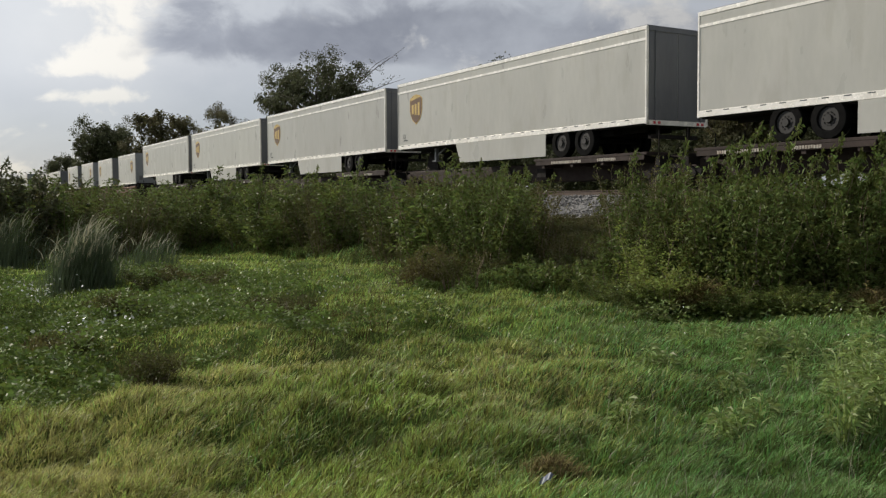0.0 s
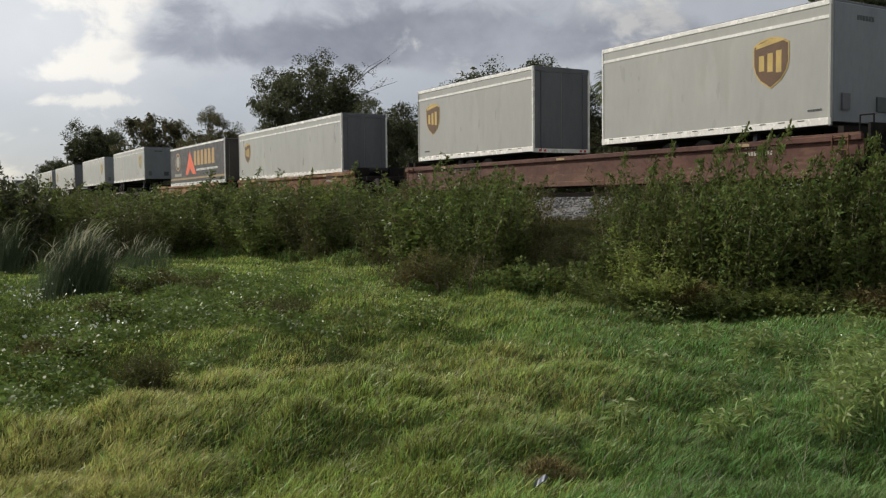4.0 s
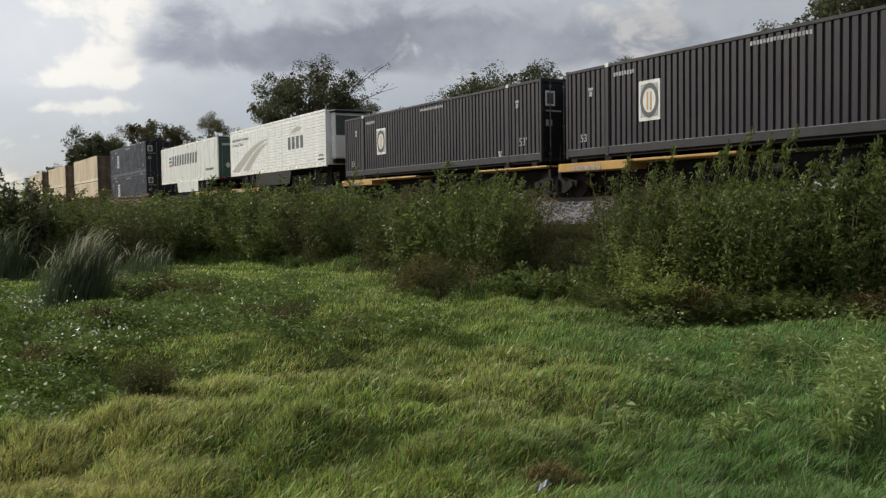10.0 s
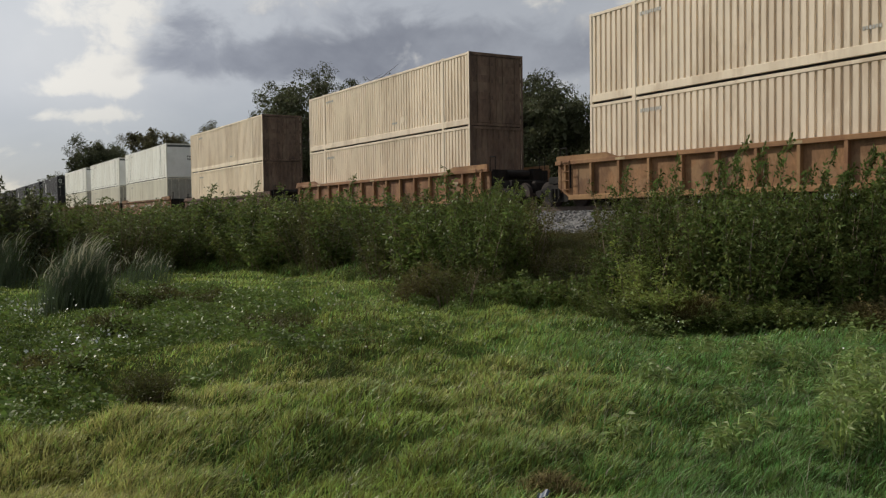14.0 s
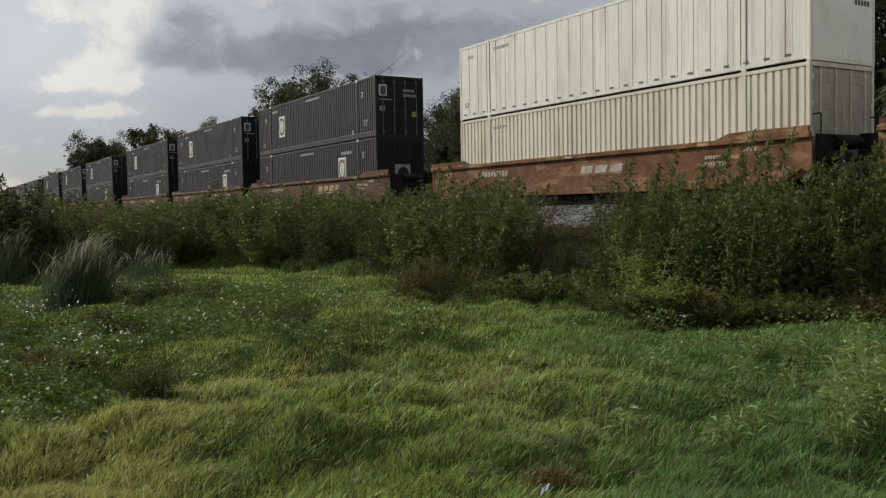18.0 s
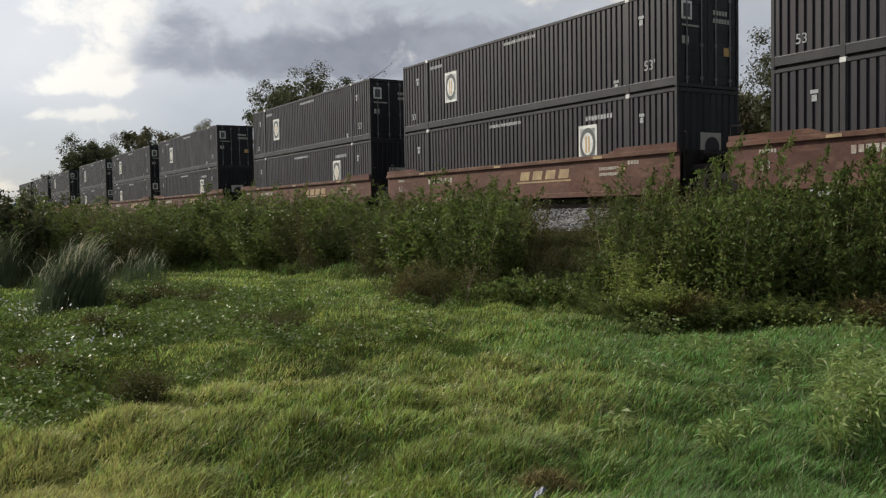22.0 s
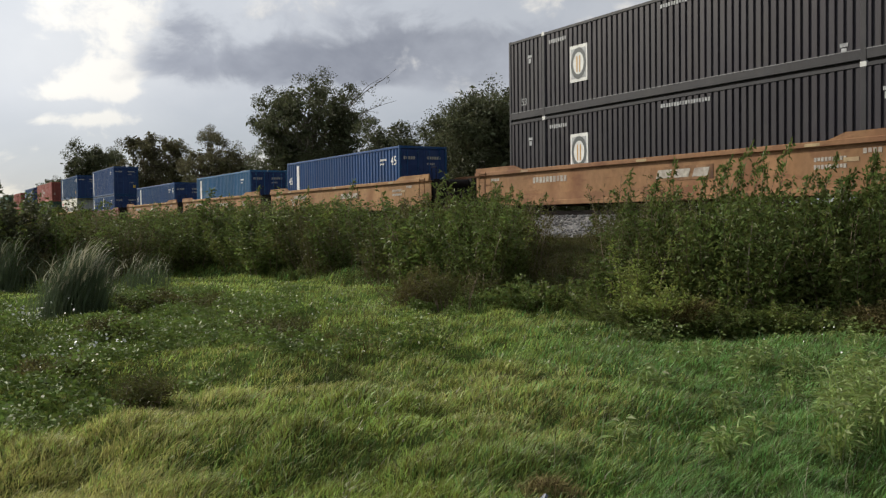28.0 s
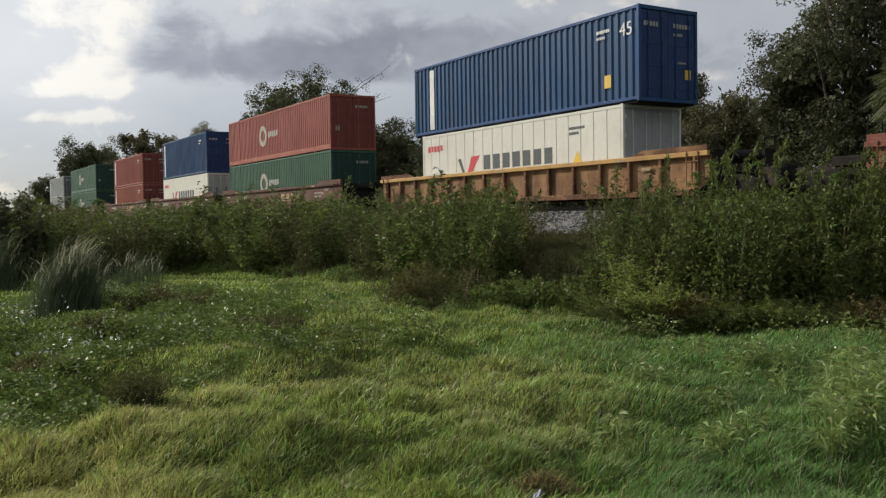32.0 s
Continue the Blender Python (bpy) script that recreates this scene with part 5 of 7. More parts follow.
def freight_trailer():
    L, z, H = 15.95, 0.87, 2.93
    t = trailer("clean white freight trailer with dark bars and dark green doors", L, "trailer_white", True, "trailer_white", z, H, stripe=False, rear="green_door")
    blocks("name_bar", [[(x, z + 1.38, 0.012), (x + 0.48, z + 1.38, 0.012), (x + 0.64, z + 2.20, 0.012), (x + 0.16, z + 2.20, 0.012)] for x in [3.55 + 0.74 * k for k in range(10)]], "mark_dark", t, "dark slanted bar")
    e = t
    blocks("flag_bar", [[(2.62, z + zz, 0.012), (3.35, z + zz, 0.012), (3.40, z + zz + 0.18, 0.012), (2.67, z + zz + 0.18, 0.012)] for zz in (1.66, 1.95)], "mark_dark", t)
    part("flag_stripe", add_poly(bmesh.new(), [(2.58, z + 1.35, 0.012), (3.30, z + 1.35, 0.012), (3.34, z + 1.55, 0.012), (2.62, z + 1.55, 0.012)], 0.005), "mark_red", e)
    bars("word_bar", [(13.0, z + 0.66, 1.9, 0.16, 0.012)], "mark_dark", t)
    j = bmesh.new()
    for k in range(13):
        x = 0.6 + k * 1.22
        add_box(j, x, x + 0.008, 0.008, 0.013, z + 0.18, z + H - 0.15)
    tagged(part("panel_joints", j, "mark_grey", t), kind="stuff")
    p = bmesh.new()
    m = Matrix.Translation((L - 0.006, 0.75, z + 0.95)) @ Matrix.Rotation(radians(45), 4, "X")
    bmesh.ops.create_cube(p, size=1, matrix=m @ Matrix.Diagonal((0.01, 0.3, 0.3, 1)))
    part("placard_holder", p, "mark_grey", t, "pale diamond placard holder")
    end_bars("name_bar", [(0.35, z + 2.32, 1.8, 0.17)], "mark_grey", t, L - 0.01)
    return t


on_train(furniture_trailer(), 228.8, NEAR, WELL)
on_train(reefer_trailer(), 92.35, NEAR, DECK)
on_train(freight_trailer(), 73.5, NEAR, DECK)

BIG, HC = 16.1, 2.896


def black_box(doors, low_logo, body="box_black", words="black 53-foot corrugated container with a white square emblem"):
    t = container(words, BIG, HC, body, "box_black_rail" if body == "box_black" else body, "black_door_shade", doors)
    black_marks(t, BIG, HC, 11.75 if low_logo else 3.46, low_logo, "mark_amber" if body == "box_black" else "mark_dark")
    end_marks(t, BIG, HC, doors)
    return t


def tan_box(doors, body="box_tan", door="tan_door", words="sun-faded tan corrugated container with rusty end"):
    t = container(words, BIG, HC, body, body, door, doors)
    bars("stencil", [(2.3, HC - 0.5, 0.9, 0.11, 0.019), (9.6, 0.62, 0.5, 0.09, 0.019)], "mark_grey", t)
    p = bmesh.new()
    m = Matrix.Translation((10.6, 0.012, 0.75)) @ Matrix.Rotation(radians(45), 4, "Y")
    bmesh.ops.create_cube(p, size=1, matrix=m @ Matrix.Diagonal((0.3, 0.01, 0.3, 1)))
    part("placard_holder", p, body, t)
    return t


def white_box():
    t = container("white smooth-sided container with upright panel joints", BIG, HC, "box_white", "box_white", "box_white", False, smooth_sides=True)
    part("end_panel", box(BIG - 0.02, BIG + 0.004, 0.1, 2.49, 0.12, HC - 0.30), "end_white", t)
    part("end_band", box(BIG - 0.02, BIG + 0.006, 0.1, 2.49, HC - 0.30, HC - 0.12), "mark_dark", t)
    end_bars("stencil", [(1.75, 1.75, 0.55, 0.13), (1.75, 1.52, 0.62, 0.13)], "mark_dark", t, BIG + 0.004, "dark stencilled marks")
    bars("stencil", [(0.62, HC - 0.55, 0.4, 0.14, 0.011), (2.4, HC - 0.45, 1.0, 0.11, 0.011)], "mark_grey", t)
    lettering("length_mark", "53", 0.22, "mark_dark", t, 0.35, 0.008, 0.5)
    s = bmesh.new()
    for k in range(24):
        x = 0.3 + k * 0.655
        add_box(s, x, x + 0.17, -0.004, 0.006, 0.20, 0.25)
    tagged(part("vent_slot", s, "mark_dark", t), kind="stuff")
    j = bmesh.new()
    for k in range(25):
        x = 0.10 + 0.62 * (k + 0.952)
        add_box(j, x, x + 0.020, 0.012, 0.030, 0.26, HC - 0.14)
    for x in ((BIG - 12.19) / 2, (BIG + 12.19) / 2 - 0.16):
        add_box(j, x - 0.03, x - 0.006, 0.002, 0.014, 0.16, HC - 0.10)
        add_box(j, x + 0.166, x + 0.19, 0.002, 0.014, 0.16, HC - 0.10)
    tagged(part("panel_joints", j, "mark_dark", t, "dark seams between the side panels"), kind="stuff")
    return t


TOP = WELL + HC
for s in (128.1, 110.65):
    ride("black_single", lambda: black_box(True, False), s, NEAR, 3.14)
for z, k in ((WELL, "a"), (TOP, "a")):
    ride("navy", lambda: black_box(True, False, "box_navy", "very dark navy 53-foot corrugated container with a white square emblem"), 51.75, NEAR, z)
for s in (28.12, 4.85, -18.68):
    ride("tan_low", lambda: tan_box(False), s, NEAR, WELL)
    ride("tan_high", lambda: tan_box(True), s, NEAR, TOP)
for s in (-42.25, -61.56, -80.88):
    ride("pale_low", lambda: tan_box(True, "box_pale", "pale_door", "pale cream corrugated container low in its wagon"), s, NEAR, WELL)
    ride("white_high", white_box, s, NEAR, TOP)
BLACKS = (-104.42, -123.9, -143.22, -166.7, -186.0, -205.33, -228.8, -248.08, -267.52, -290.98, -310.15, -329.5)
for k, s in enumerate(BLACKS):
    ride("black_single", lambda: black_box(True, False), s, NEAR, TOP)
    if k < 7:
        ride("black_low", lambda: black_box(False, True), s, NEAR, WELL)
    else:
        ride("black_single", lambda: black_box(True, False), s, NEAR, WELL)


def sea_box(words, L, H, body, door, bar_x=1.3, W=2.5, number="", second=0.0):
    t = container(words, L, H, body, body, door, True, pitch=0.31, posts=False, W=W)
    for x in [bar_x] + ([second] if second else []):
        part("white_panel", box(x, x + 0.34, 0.006, 0.019, 0.22, H - 0.24), "mark_white", t, "tall white label panel")
    if number:
        lettering("length_mark", number, 0.42, "mark_white", t, L - 0.85, 0.008, H - 0.85, "white length number")
        if H < 2.8:
            lettering("length_mark", number, 0.40, "mark_white", t, 0.25, 0.008, 1.5, "white length number")
    bars("stencil", [(L - 1.9, H - 0.62, 0.62, 0.10, 0.019), (L - 1.9, H - 0.80, 0.4, 0.08, 0.019)], "mark_white", t)
    end_bars("stencil", [(0.22, H - 0.62, 0.62, 0.14), (1.45, H - 0.60, 0.75, 0.13), (1.45, H - 0.85, 0.4, 0.09), (1.5, H * 0.42, 0.5, 0.06)], "mark_grey", t, L - 0.02)
    part("placard", box(L - 0.02, L - 0.012, 1.95, 2.2, 0.75, 1.05), "safety_yellow", t, "yellow warning label")
    if L > 13:
        part("placard", box(L - 1.55, L - 1.25, 0.012, 0.019, 0.55, 0.95), "safety_yellow", t, "yellow warning label")
    return t


SY = NEAR + 0.045
ride("blue45", lambda: sea_box("blue 45-foot corrugated container low in its wagon", 13.6, 2.74, "box_blue", "blue_door_shade", 1.45, number="45"), -351.65, SY, WELL)
ride("sky40", lambda: sea_box("light blue 40-foot corrugated container low in its wagon", 12.05, 2.74, "box_sky", "blue_door_shade", 0.9), -370.12, SY, WELL)
ride("blue45", None, -390.22, SY, WELL)
ride("blue40", lambda: sea_box("blue 40-foot corrugated container with two white panels", 12.05, 2.50, "box_blue", "blue_door_shade", 0.45, second=6.1), -412.75, SY, 2.19)
ride("blue40b", lambda: sea_box("blue 40-foot corrugated container stacked on another", 12.05, 2.98, "box_blue", "blue_door_shade", 0.45), -412.75, SY, 4.70)


def cream_box():
    t = container("cream 40-foot container with a red swoosh and dark company bars", 12.2, 2.74, "box_cream", "box_cream", "box_grey", True, pitch=0.62, posts=False, W=2.5, smooth_sides=True)
    for k in range(7):
        part("name_bar", box(4.55 + 0.62 * k, 4.98 + 0.62 * k, 0.004, 0.012, 1.12, 1.66), "mark_dark", t, "dark bar")
    bars("word_bar", [(5.6, 0.72, 3.1, 0.20, 0.012)], "mark_dark", t)
    b = bmesh.new()
    add_poly(b, [(3.25, 0.75, 0.012), (3.5, 0.75, 0.012), (3.95, 1.3, 0.012), (4.3, 1.68, 0.012), (3.7, 1.66, 0.012), (3.55, 1.3, 0.012)], 0.008)
    part("swoosh_mark", b, "mark_red", t, "red leaning swoosh")
    b = bmesh.new()
    add_poly(b, [(2.75, 1.62, 0.012), (2.95, 1.62, 0.012), (3.3, 0.9, 0.012), (3.15, 0.9, 0.012)], 0.008)
    part("dark_stroke", b, "mark_dark", t)
    bars("word_bar", [(0.45, 2.02, 1.2, 0.24, 0.012)], "mark_red", t)
    bars("word_bar", [(0.40, 0.85, 1.7, 0.18, 0.012), (9.6, 2.15, 0.8, 0.09, 0.012), (9.6, 1.98, 0.5, 0.09, 0.012)], "mark_dark", t)
    b = bmesh.new()
    add_poly(b, [(9.75, 1.0, 0.012), (10.3, 1.0, 0.012), (10.02, 1.45, 0.012)], 0.006)
    part("warning_mark", b, "safety_yellow", t, "yellow warning triangle")
    return t


ride("cream", cream_box, -436.15, SY, WELL)
ride("blue45top", lambda: sea_box("blue 45-foot corrugated container stacked on a cream one", 13.5, 2.90, "box_blue", "blue_door_shade", 1.25, number="45"), -436.75, SY, 4.98)


def domestic_box(words, body, door):
    t = container(words, BIG, 2.86, body, body, door, True, pitch=0.26)
    part("emblem_ring", ring(bmesh.new(), 6.3, 1.5, 0.02, 0.62, 0.62, 0.55, 0.004), "stencil_pale", t, "pale round emblem")
    bars("word_bar", [(7.2, 1.35, 1.6, 0.34, 0.019)], "mark_grey", t)
    end_bars("stencil", [(1.45, 2.2, 0.7, 0.13), (0.3, 1.0, 0.3, 0.25)], "mark_grey", t, BIG - 0.02)
    return t


ride("green53", lambda: domestic_box("dark green 53-foot corrugated container with a pale emblem", "box_green", "green_door"), -461.45, NEAR, WELL)
ride("red53", lambda: domestic_box("brick-red 53-foot corrugated container with a pale round emblem", "box_red", "red_door_shade"), -461.45, NEAR, 5.10)
ride("cream", cream_box, -478.75, SY, WELL)
ride("blue40b", None, -478.70, SY, 4.98)
ride("red40", lambda: sea_box("brick-red 40-foot corrugated container", 12.05, 2.74, "box_red", "red_door_shade", 0.5), -497.95, SY, WELL)
ride("red40", None, -497.95, SY, 4.98)
ride("green53", None, -523.4, NEAR, WELL)
ride("green53", None, -523.4, NEAR, 5.10)
ride("grey40", lambda: sea_box("weathered grey 40-foot corrugated container", 12.05, 2.74, "box_grey", "door_grey", 0.5), -541.5, SY, WELL)
ride("grey40", None, -541.5, SY, 4.98)


def scrawl(parent, x, y):
    """Faded paint strokes that nobody can read, on a wagon's side."""
    for dx, z, w, h, bend, turns in ((0.0, 1.02, 0.5, 0.55, 0.25, 0.9), (0.75, 1.10, 0.45, 0.45, -0.3, 1.3), (1.25, 0.62, 0.9, -0.25, 0.22, 0.8), (1.75, 1.12, 0.35, 0.62, 0.2, 1.0), (2.75, 1.05, 0.3, 0.25, -0.2, 0.7)):
        b = bmesh.new()
        prev = None
        for i in range(11):
            u = i / 10
            px, pz = x + dx + w * u * 0.6 + bend * math.sin(u * math.pi * turns), z - h * u + 0.06 * math.sin(u * 7)
            half = 0.035 + 0.02 * math.sin(u * math.pi)
            pair = [b.verts.new((px - half, y, pz - half * 0.5)), b.verts.new((px + half, y, pz + half * 0.5))]
            if prev:
                b.faces.new((prev[0], prev[1], pair[1], pair[0]))
            prev = pair
        part("paint_stroke", b, "stencil_pale", parent, "faded white paint stroke")


def wells():
    W_RUST = "rust-brown articulated well wagon with worn white stencils"
    W_ORANGE = "faded orange well wagon with worn white stencils"
    W_WORN = "rusty worn orange-brown well wagon with peeling paint"
    W_RIB = "worn orange well wagon with upright side ribs"

    def put(key, c, *a, **k):
        ride(key, lambda: well_car(*a, **k), c, NEAR, RAIL_TOP)

    # the three units of an articulated wagon: half length, place of the middle, bogies to either side
    UNIT = ((9.43, 0.12, 8.7, 9.3), (8.82, -0.58, 9.78, 8.6), (9.15, -0.95, 10.15, 8.4))

    def unit_of_three(key, k, c, *a, **kw):
        half, off, right, left = UNIT[k]
        put("%s%d" % (key, k), c + off, *a, h=half, reach=right, reach_left=left, first=k == 2, last=k == 0, **kw)

    put("pup_well", 303.7, "rust-brown well wagon carrying two short trailers", "rust_brown", h=10.9, reach=10.4, first=True, last=True, top=1.2, rise=0.05)
    put("pup_well", 280.2)
    put("short_well", 255.2, W_ORANGE, "worn_orange", h=8.8, reach=8.9, first=True, last=True, top=1.24, rise=0.06)
    put("short_well2", 233.5, W_ORANGE, "wagon_orange", h=8.7, reach=9.0, first=True, last=True, top=1.24, rise=0.06)
    put("dark_well", 59.8, "rusty brown well wagon with a weathered top edge", "old_brown", h=9.6, reach=10.0, first=True, last=True, top=1.23, rise=0.13)
    for c in (36.15, 12.85):
        put("rib_well", c, W_RIB, "wagon_orange", h=9.6, reach=10.0, ribs=True, first=True, last=True)
    put("dark_well", -10.55)
    for k, c in enumerate((-34.15, -53.5, -72.85)):
        unit_of_three("worn", k, c, W_WORN, "worn_orange", mark="plate")
    for i, s in enumerate(BLACKS):
        k = i % 3
        if i < 9:
            unit_of_three("rust", k, s + 8.05, W_RUST, "rust_brown", mark="slanted")
        else:
            unit_of_three("orange", k, s + 8.05, W_ORANGE, "wagon_orange", mark="plate")
    for k, c in enumerate((-344.6, -364.05, -383.4)):
        unit_of_three("orange", k, c)
        if k == 0:
            scrawl(MOVING[-1][0], -6.3, -0.127)
    put("red_well", -406.7, "red oxide well wagon with worn white stencils", "red_oxide", first=True, last=True, top=1.28)
    put("yellow_rib", -430.0, "worn ribbed brown well wagon with a yellow top edge", "worn_orange", h=9.6, reach=10.0, ribs=True, first=True, last=True, chord="deck_yellow", top=1.42)
    for k, c in enumerate((-453.4, -472.75, -492.1)):
        unit_of_three("rust", k, c)
    put("rust0", -515.4)
    put("rust1", -535.0)


wells()


# ---- vegetation ----
BREEZE = []      # what sways in the wind: thing, lean in degrees, seconds, phase


def plan(r, d):
    """Ground place at distance d along a bearing; r: its slope to the right of the line from the eye towards the wagons."""
    return d * (-0.8564 + 0.5163 * r), d * (0.5163 + 0.8564 * r)


FOOT_R = np.array([-0.60, -0.50, -0.37, -0.30, -0.24, -0.14, -0.053, 0.04, 0.12, 0.23, 0.35, 0.49, 0.75])
FOOT_D = np.array([21.0, 22.0, 25.0, 28.0, 28.0, 24.0, 20.8, 16.2, 15.2, 12.3, 12.2, 11.6, 11.5])


def foot(r):
    """Where the pasture ends at the thicket."""
    return np.interp(r, FOOT_R, FOOT_D)


def wave(x, y, k, seed):
    """Cheap smooth variation in 0..1."""
    a = np.sin(x * k + seed) + np.sin(y * k * 1.13 + 2.1 * seed) + np.sin((x + y) * k * 0.71 + 1.7 * seed) + np.sin((x - 1.6 * y) * k * 0.53 + 0.6 * seed)
    return 0.5 + a / 8


def blades(rng, x, y, z, height, width, lean, lean_dir, k=4, droop=0.22):
    """Bent grass blades as ribbons (n, k, 2, 3)."""
    n = len(x)
    u = np.linspace(0, 1, k)[None, :, None]
    root = np.stack([x, y, z], -1)[:, None]
    ld = np.stack([np.cos(lean_dir), np.sin(lean_dir), np.zeros(n)], -1)[:, None]
    h, ln = height[:, None, None], (height * lean)[:, None, None]
    mid = root + np.array([0, 0, 1.0]) * h * (u - droop * lean[:, None, None] * u ** 2) + ld * ln * u ** 2
    ang = rng.uniform(0, np.pi, n)
    side = np.stack([np.cos(ang), np.sin(ang), np.zeros(n)], -1)[:, None]
    w = width[:, None, None] * (1 - 0.92 * u ** 1.6) / 2
    return np.stack([mid - side * w, mid + side * w], 2)


def make_grass():
    rng = np.random.default_rng(11)
    # long grass that springs from the tussocks and lies over with the wind
    tufts, per = 24000, 14
    r = rng.uniform(-0.60, 0.60, tufts)
    u, far = rng.uniform(0, 1, tufts), foot(r) + 1.0
    d = np.where(rng.uniform(0, 1, tufts) < 0.55, 1 / (u * (1 / 3.7 - 1 / far) + 1 / far), 3.7 + (far - 3.7) * u ** 1.1)
    cx, cy = plan(r, d)
    rough = roughness(cx, cy)
    hump, hx, hy = domes(cx, cy, 1.0, 3.0)
    small, sx, sy = domes(cx, cy, 0.45, 8.0)
    tall = np.clip(0.10 + 0.62 * hump + 0.35 * small + rng.normal(0, 0.08, tufts), 0.05, 1.1)
    left = smooth(-0.08, -0.30, r) * smooth(7.0, 9.0, d)
    th = (0.048 + 0.076 * tall ** 1.3 * (0.45 + 0.55 * rough)) * (1 - 0.3 * left)
    # the straw-coloured band runs slantwise across the pasture
    band = 5.1 + 10.3 * (r + 0.495) + 1.6 * (wave(cx, cy, 1.1, 2.2) - 0.5)
    dry = 0.55 * np.exp(-((d - band) / np.where(d < band, 1.9, 1.2)) ** 2) * smooth(0.16, -0.16, r) * smooth(12.5, 8.0, d) + 0.34 * smooth(0.54, 0.66, wave(cx, cy, 1.4, 9.1)) * smooth(14, 9, d) * smooth(0.30, 0.10, r) + 0.22 * smooth(-0.22, -0.36, r) * smooth(6.8, 5.2, d)
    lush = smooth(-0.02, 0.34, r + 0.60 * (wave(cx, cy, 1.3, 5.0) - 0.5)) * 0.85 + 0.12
    n = tufts * per
    a = rng.uniform(0, 2 * np.pi, n)
    rad = (0.035 + 0.010 * np.repeat(d, per) ** 0.9) * np.sqrt(rng.uniform(0, 1, n))
    x, y = np.repeat(cx, per) + np.cos(a) * rad, np.repeat(cy, per) + np.sin(a) * rad
    h = np.repeat(th, per) * rng.uniform(0.55, 1.3, n)
    dd = np.repeat(d, per)
    w = 0.0068 * np.sqrt(dd / 5.0) * rng.uniform(0.6, 1.5, n)
    wind = 0.75 + 1.5 * (wave(x, y, 0.9, 7.7) - 0.5)
    fall = np.repeat(0.28 + 0.32 * rng.uniform(-1, 1, tufts) + 0.12 * tall, per)
    lx = fall * np.cos(wind) + 0.34 * np.repeat(hx + 0.8 * sx, per) + rng.normal(0, 0.30, n)
    ly = fall * np.sin(wind) + 0.34 * np.repeat(hy + 0.8 * sy, per) + rng.normal(0, 0.30, n)
    lean, lean_dir = np.clip(np.hypot(lx, ly), 0.05, 1.6), np.arctan2(ly, lx)
    # short where the heap of dead grass lies
    for hr, hd in ((0.117, 5.17), (0.110, 4.93), (0.112, 4.75)):
        px, py = plan(hr, hd)
        h = np.where(np.hypot(x - px, y - py) < 0.17, h * 0.30, h)
    z = ground_z(x, y) - 0.015
    pick = rng.uniform(0, 1, n)
    is_dry = pick < np.repeat(dry * rng.uniform(0.4, 1.5, tufts), per)
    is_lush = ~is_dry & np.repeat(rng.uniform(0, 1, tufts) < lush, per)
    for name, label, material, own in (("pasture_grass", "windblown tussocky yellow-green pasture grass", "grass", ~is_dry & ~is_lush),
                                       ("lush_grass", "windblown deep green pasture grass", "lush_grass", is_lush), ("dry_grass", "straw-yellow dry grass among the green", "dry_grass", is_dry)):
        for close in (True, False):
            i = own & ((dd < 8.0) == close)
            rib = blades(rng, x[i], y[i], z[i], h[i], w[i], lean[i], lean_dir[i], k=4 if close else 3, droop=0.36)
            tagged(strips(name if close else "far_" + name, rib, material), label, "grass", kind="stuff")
    # short sward that hides the soil
    m = 75000
    r = rng.uniform(-0.62, 0.62, m)
    u, far = rng.uniform(0, 1, m), foot(r) + 3.0
    d = np.where(rng.uniform(0, 1, m) < 0.4, 1 / (u * (1 / 3.7 - 1 / far) + 1 / far), 3.7 + (far - 3.7) * u)
    x, y = plan(r, d)
    rib = blades(rng, x, y, ground_z(x, y) - 0.01, rng.uniform(0.05, 0.12, m), (0.006 + 0.0009 * d) * rng.uniform(0.7, 1.4, m), rng.uniform(0.3, 1.0, m), rng.normal(0.75, 0.9, m), k=3)
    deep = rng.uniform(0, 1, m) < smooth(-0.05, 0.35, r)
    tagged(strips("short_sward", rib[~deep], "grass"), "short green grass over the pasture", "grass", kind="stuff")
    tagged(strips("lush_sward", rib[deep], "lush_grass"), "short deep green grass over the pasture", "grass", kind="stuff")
    # rank growth where the pasture meets the thicket
    m = 15000
    r = rng.uniform(-0.36, 0.60, m)
    d = foot(r) + rng.normal(-0.15, 0.45, m)
    x, y = plan(r, d)
    tall = 0.12 + 0.34 * wave(x, y, 2.3, 3.9) ** 2 + 0.10 * smooth(-0.3, 0.3, d - foot(r))
    rib = blades(rng, x, y, ground_z(x, y) - 0.02, tall * (1 - 0.45 * smooth(0.0, 0.2, r)) * rng.uniform(0.6, 1.3, m), 0.008 + 0.0005 * d, rng.uniform(0.2, 0.8, m), rng.normal(0.75, 0.8, m), k=4)
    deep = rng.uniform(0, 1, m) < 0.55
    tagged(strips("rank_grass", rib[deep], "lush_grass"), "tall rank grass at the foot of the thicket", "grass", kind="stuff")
    tagged(strips("rank_yellow_grass", rib[~deep], "grass"), "tall yellow-green grass at the foot of the thicket", "grass", kind="stuff")
    # dead stalks on the bank below the stones
    m = 6000
    x, y = rng.uniform(-24, -10, m), 16.9 - 4.0 * rng.uniform(0, 1, m) ** 1.4
    rib = blades(rng, x, y, ground_z(x, y) - 0.01, rng.uniform(0.06, 0.22, m), np.full(m, 0.022), rng.uniform(0.5, 1.5, m), rng.uniform(0, 6.28, m), k=3)
    tagged(strips("dead_stalks", rib, "dead_leaf"), "brown dead stalks on the bank below the ballast", "dead weeds", kind="stuff")
    # straw thatch under the dry band
    m = 36000
    r = rng.uniform(-0.60, 0.10, m)
    d = 3.9 + 8.5 * rng.uniform(0, 1, m)
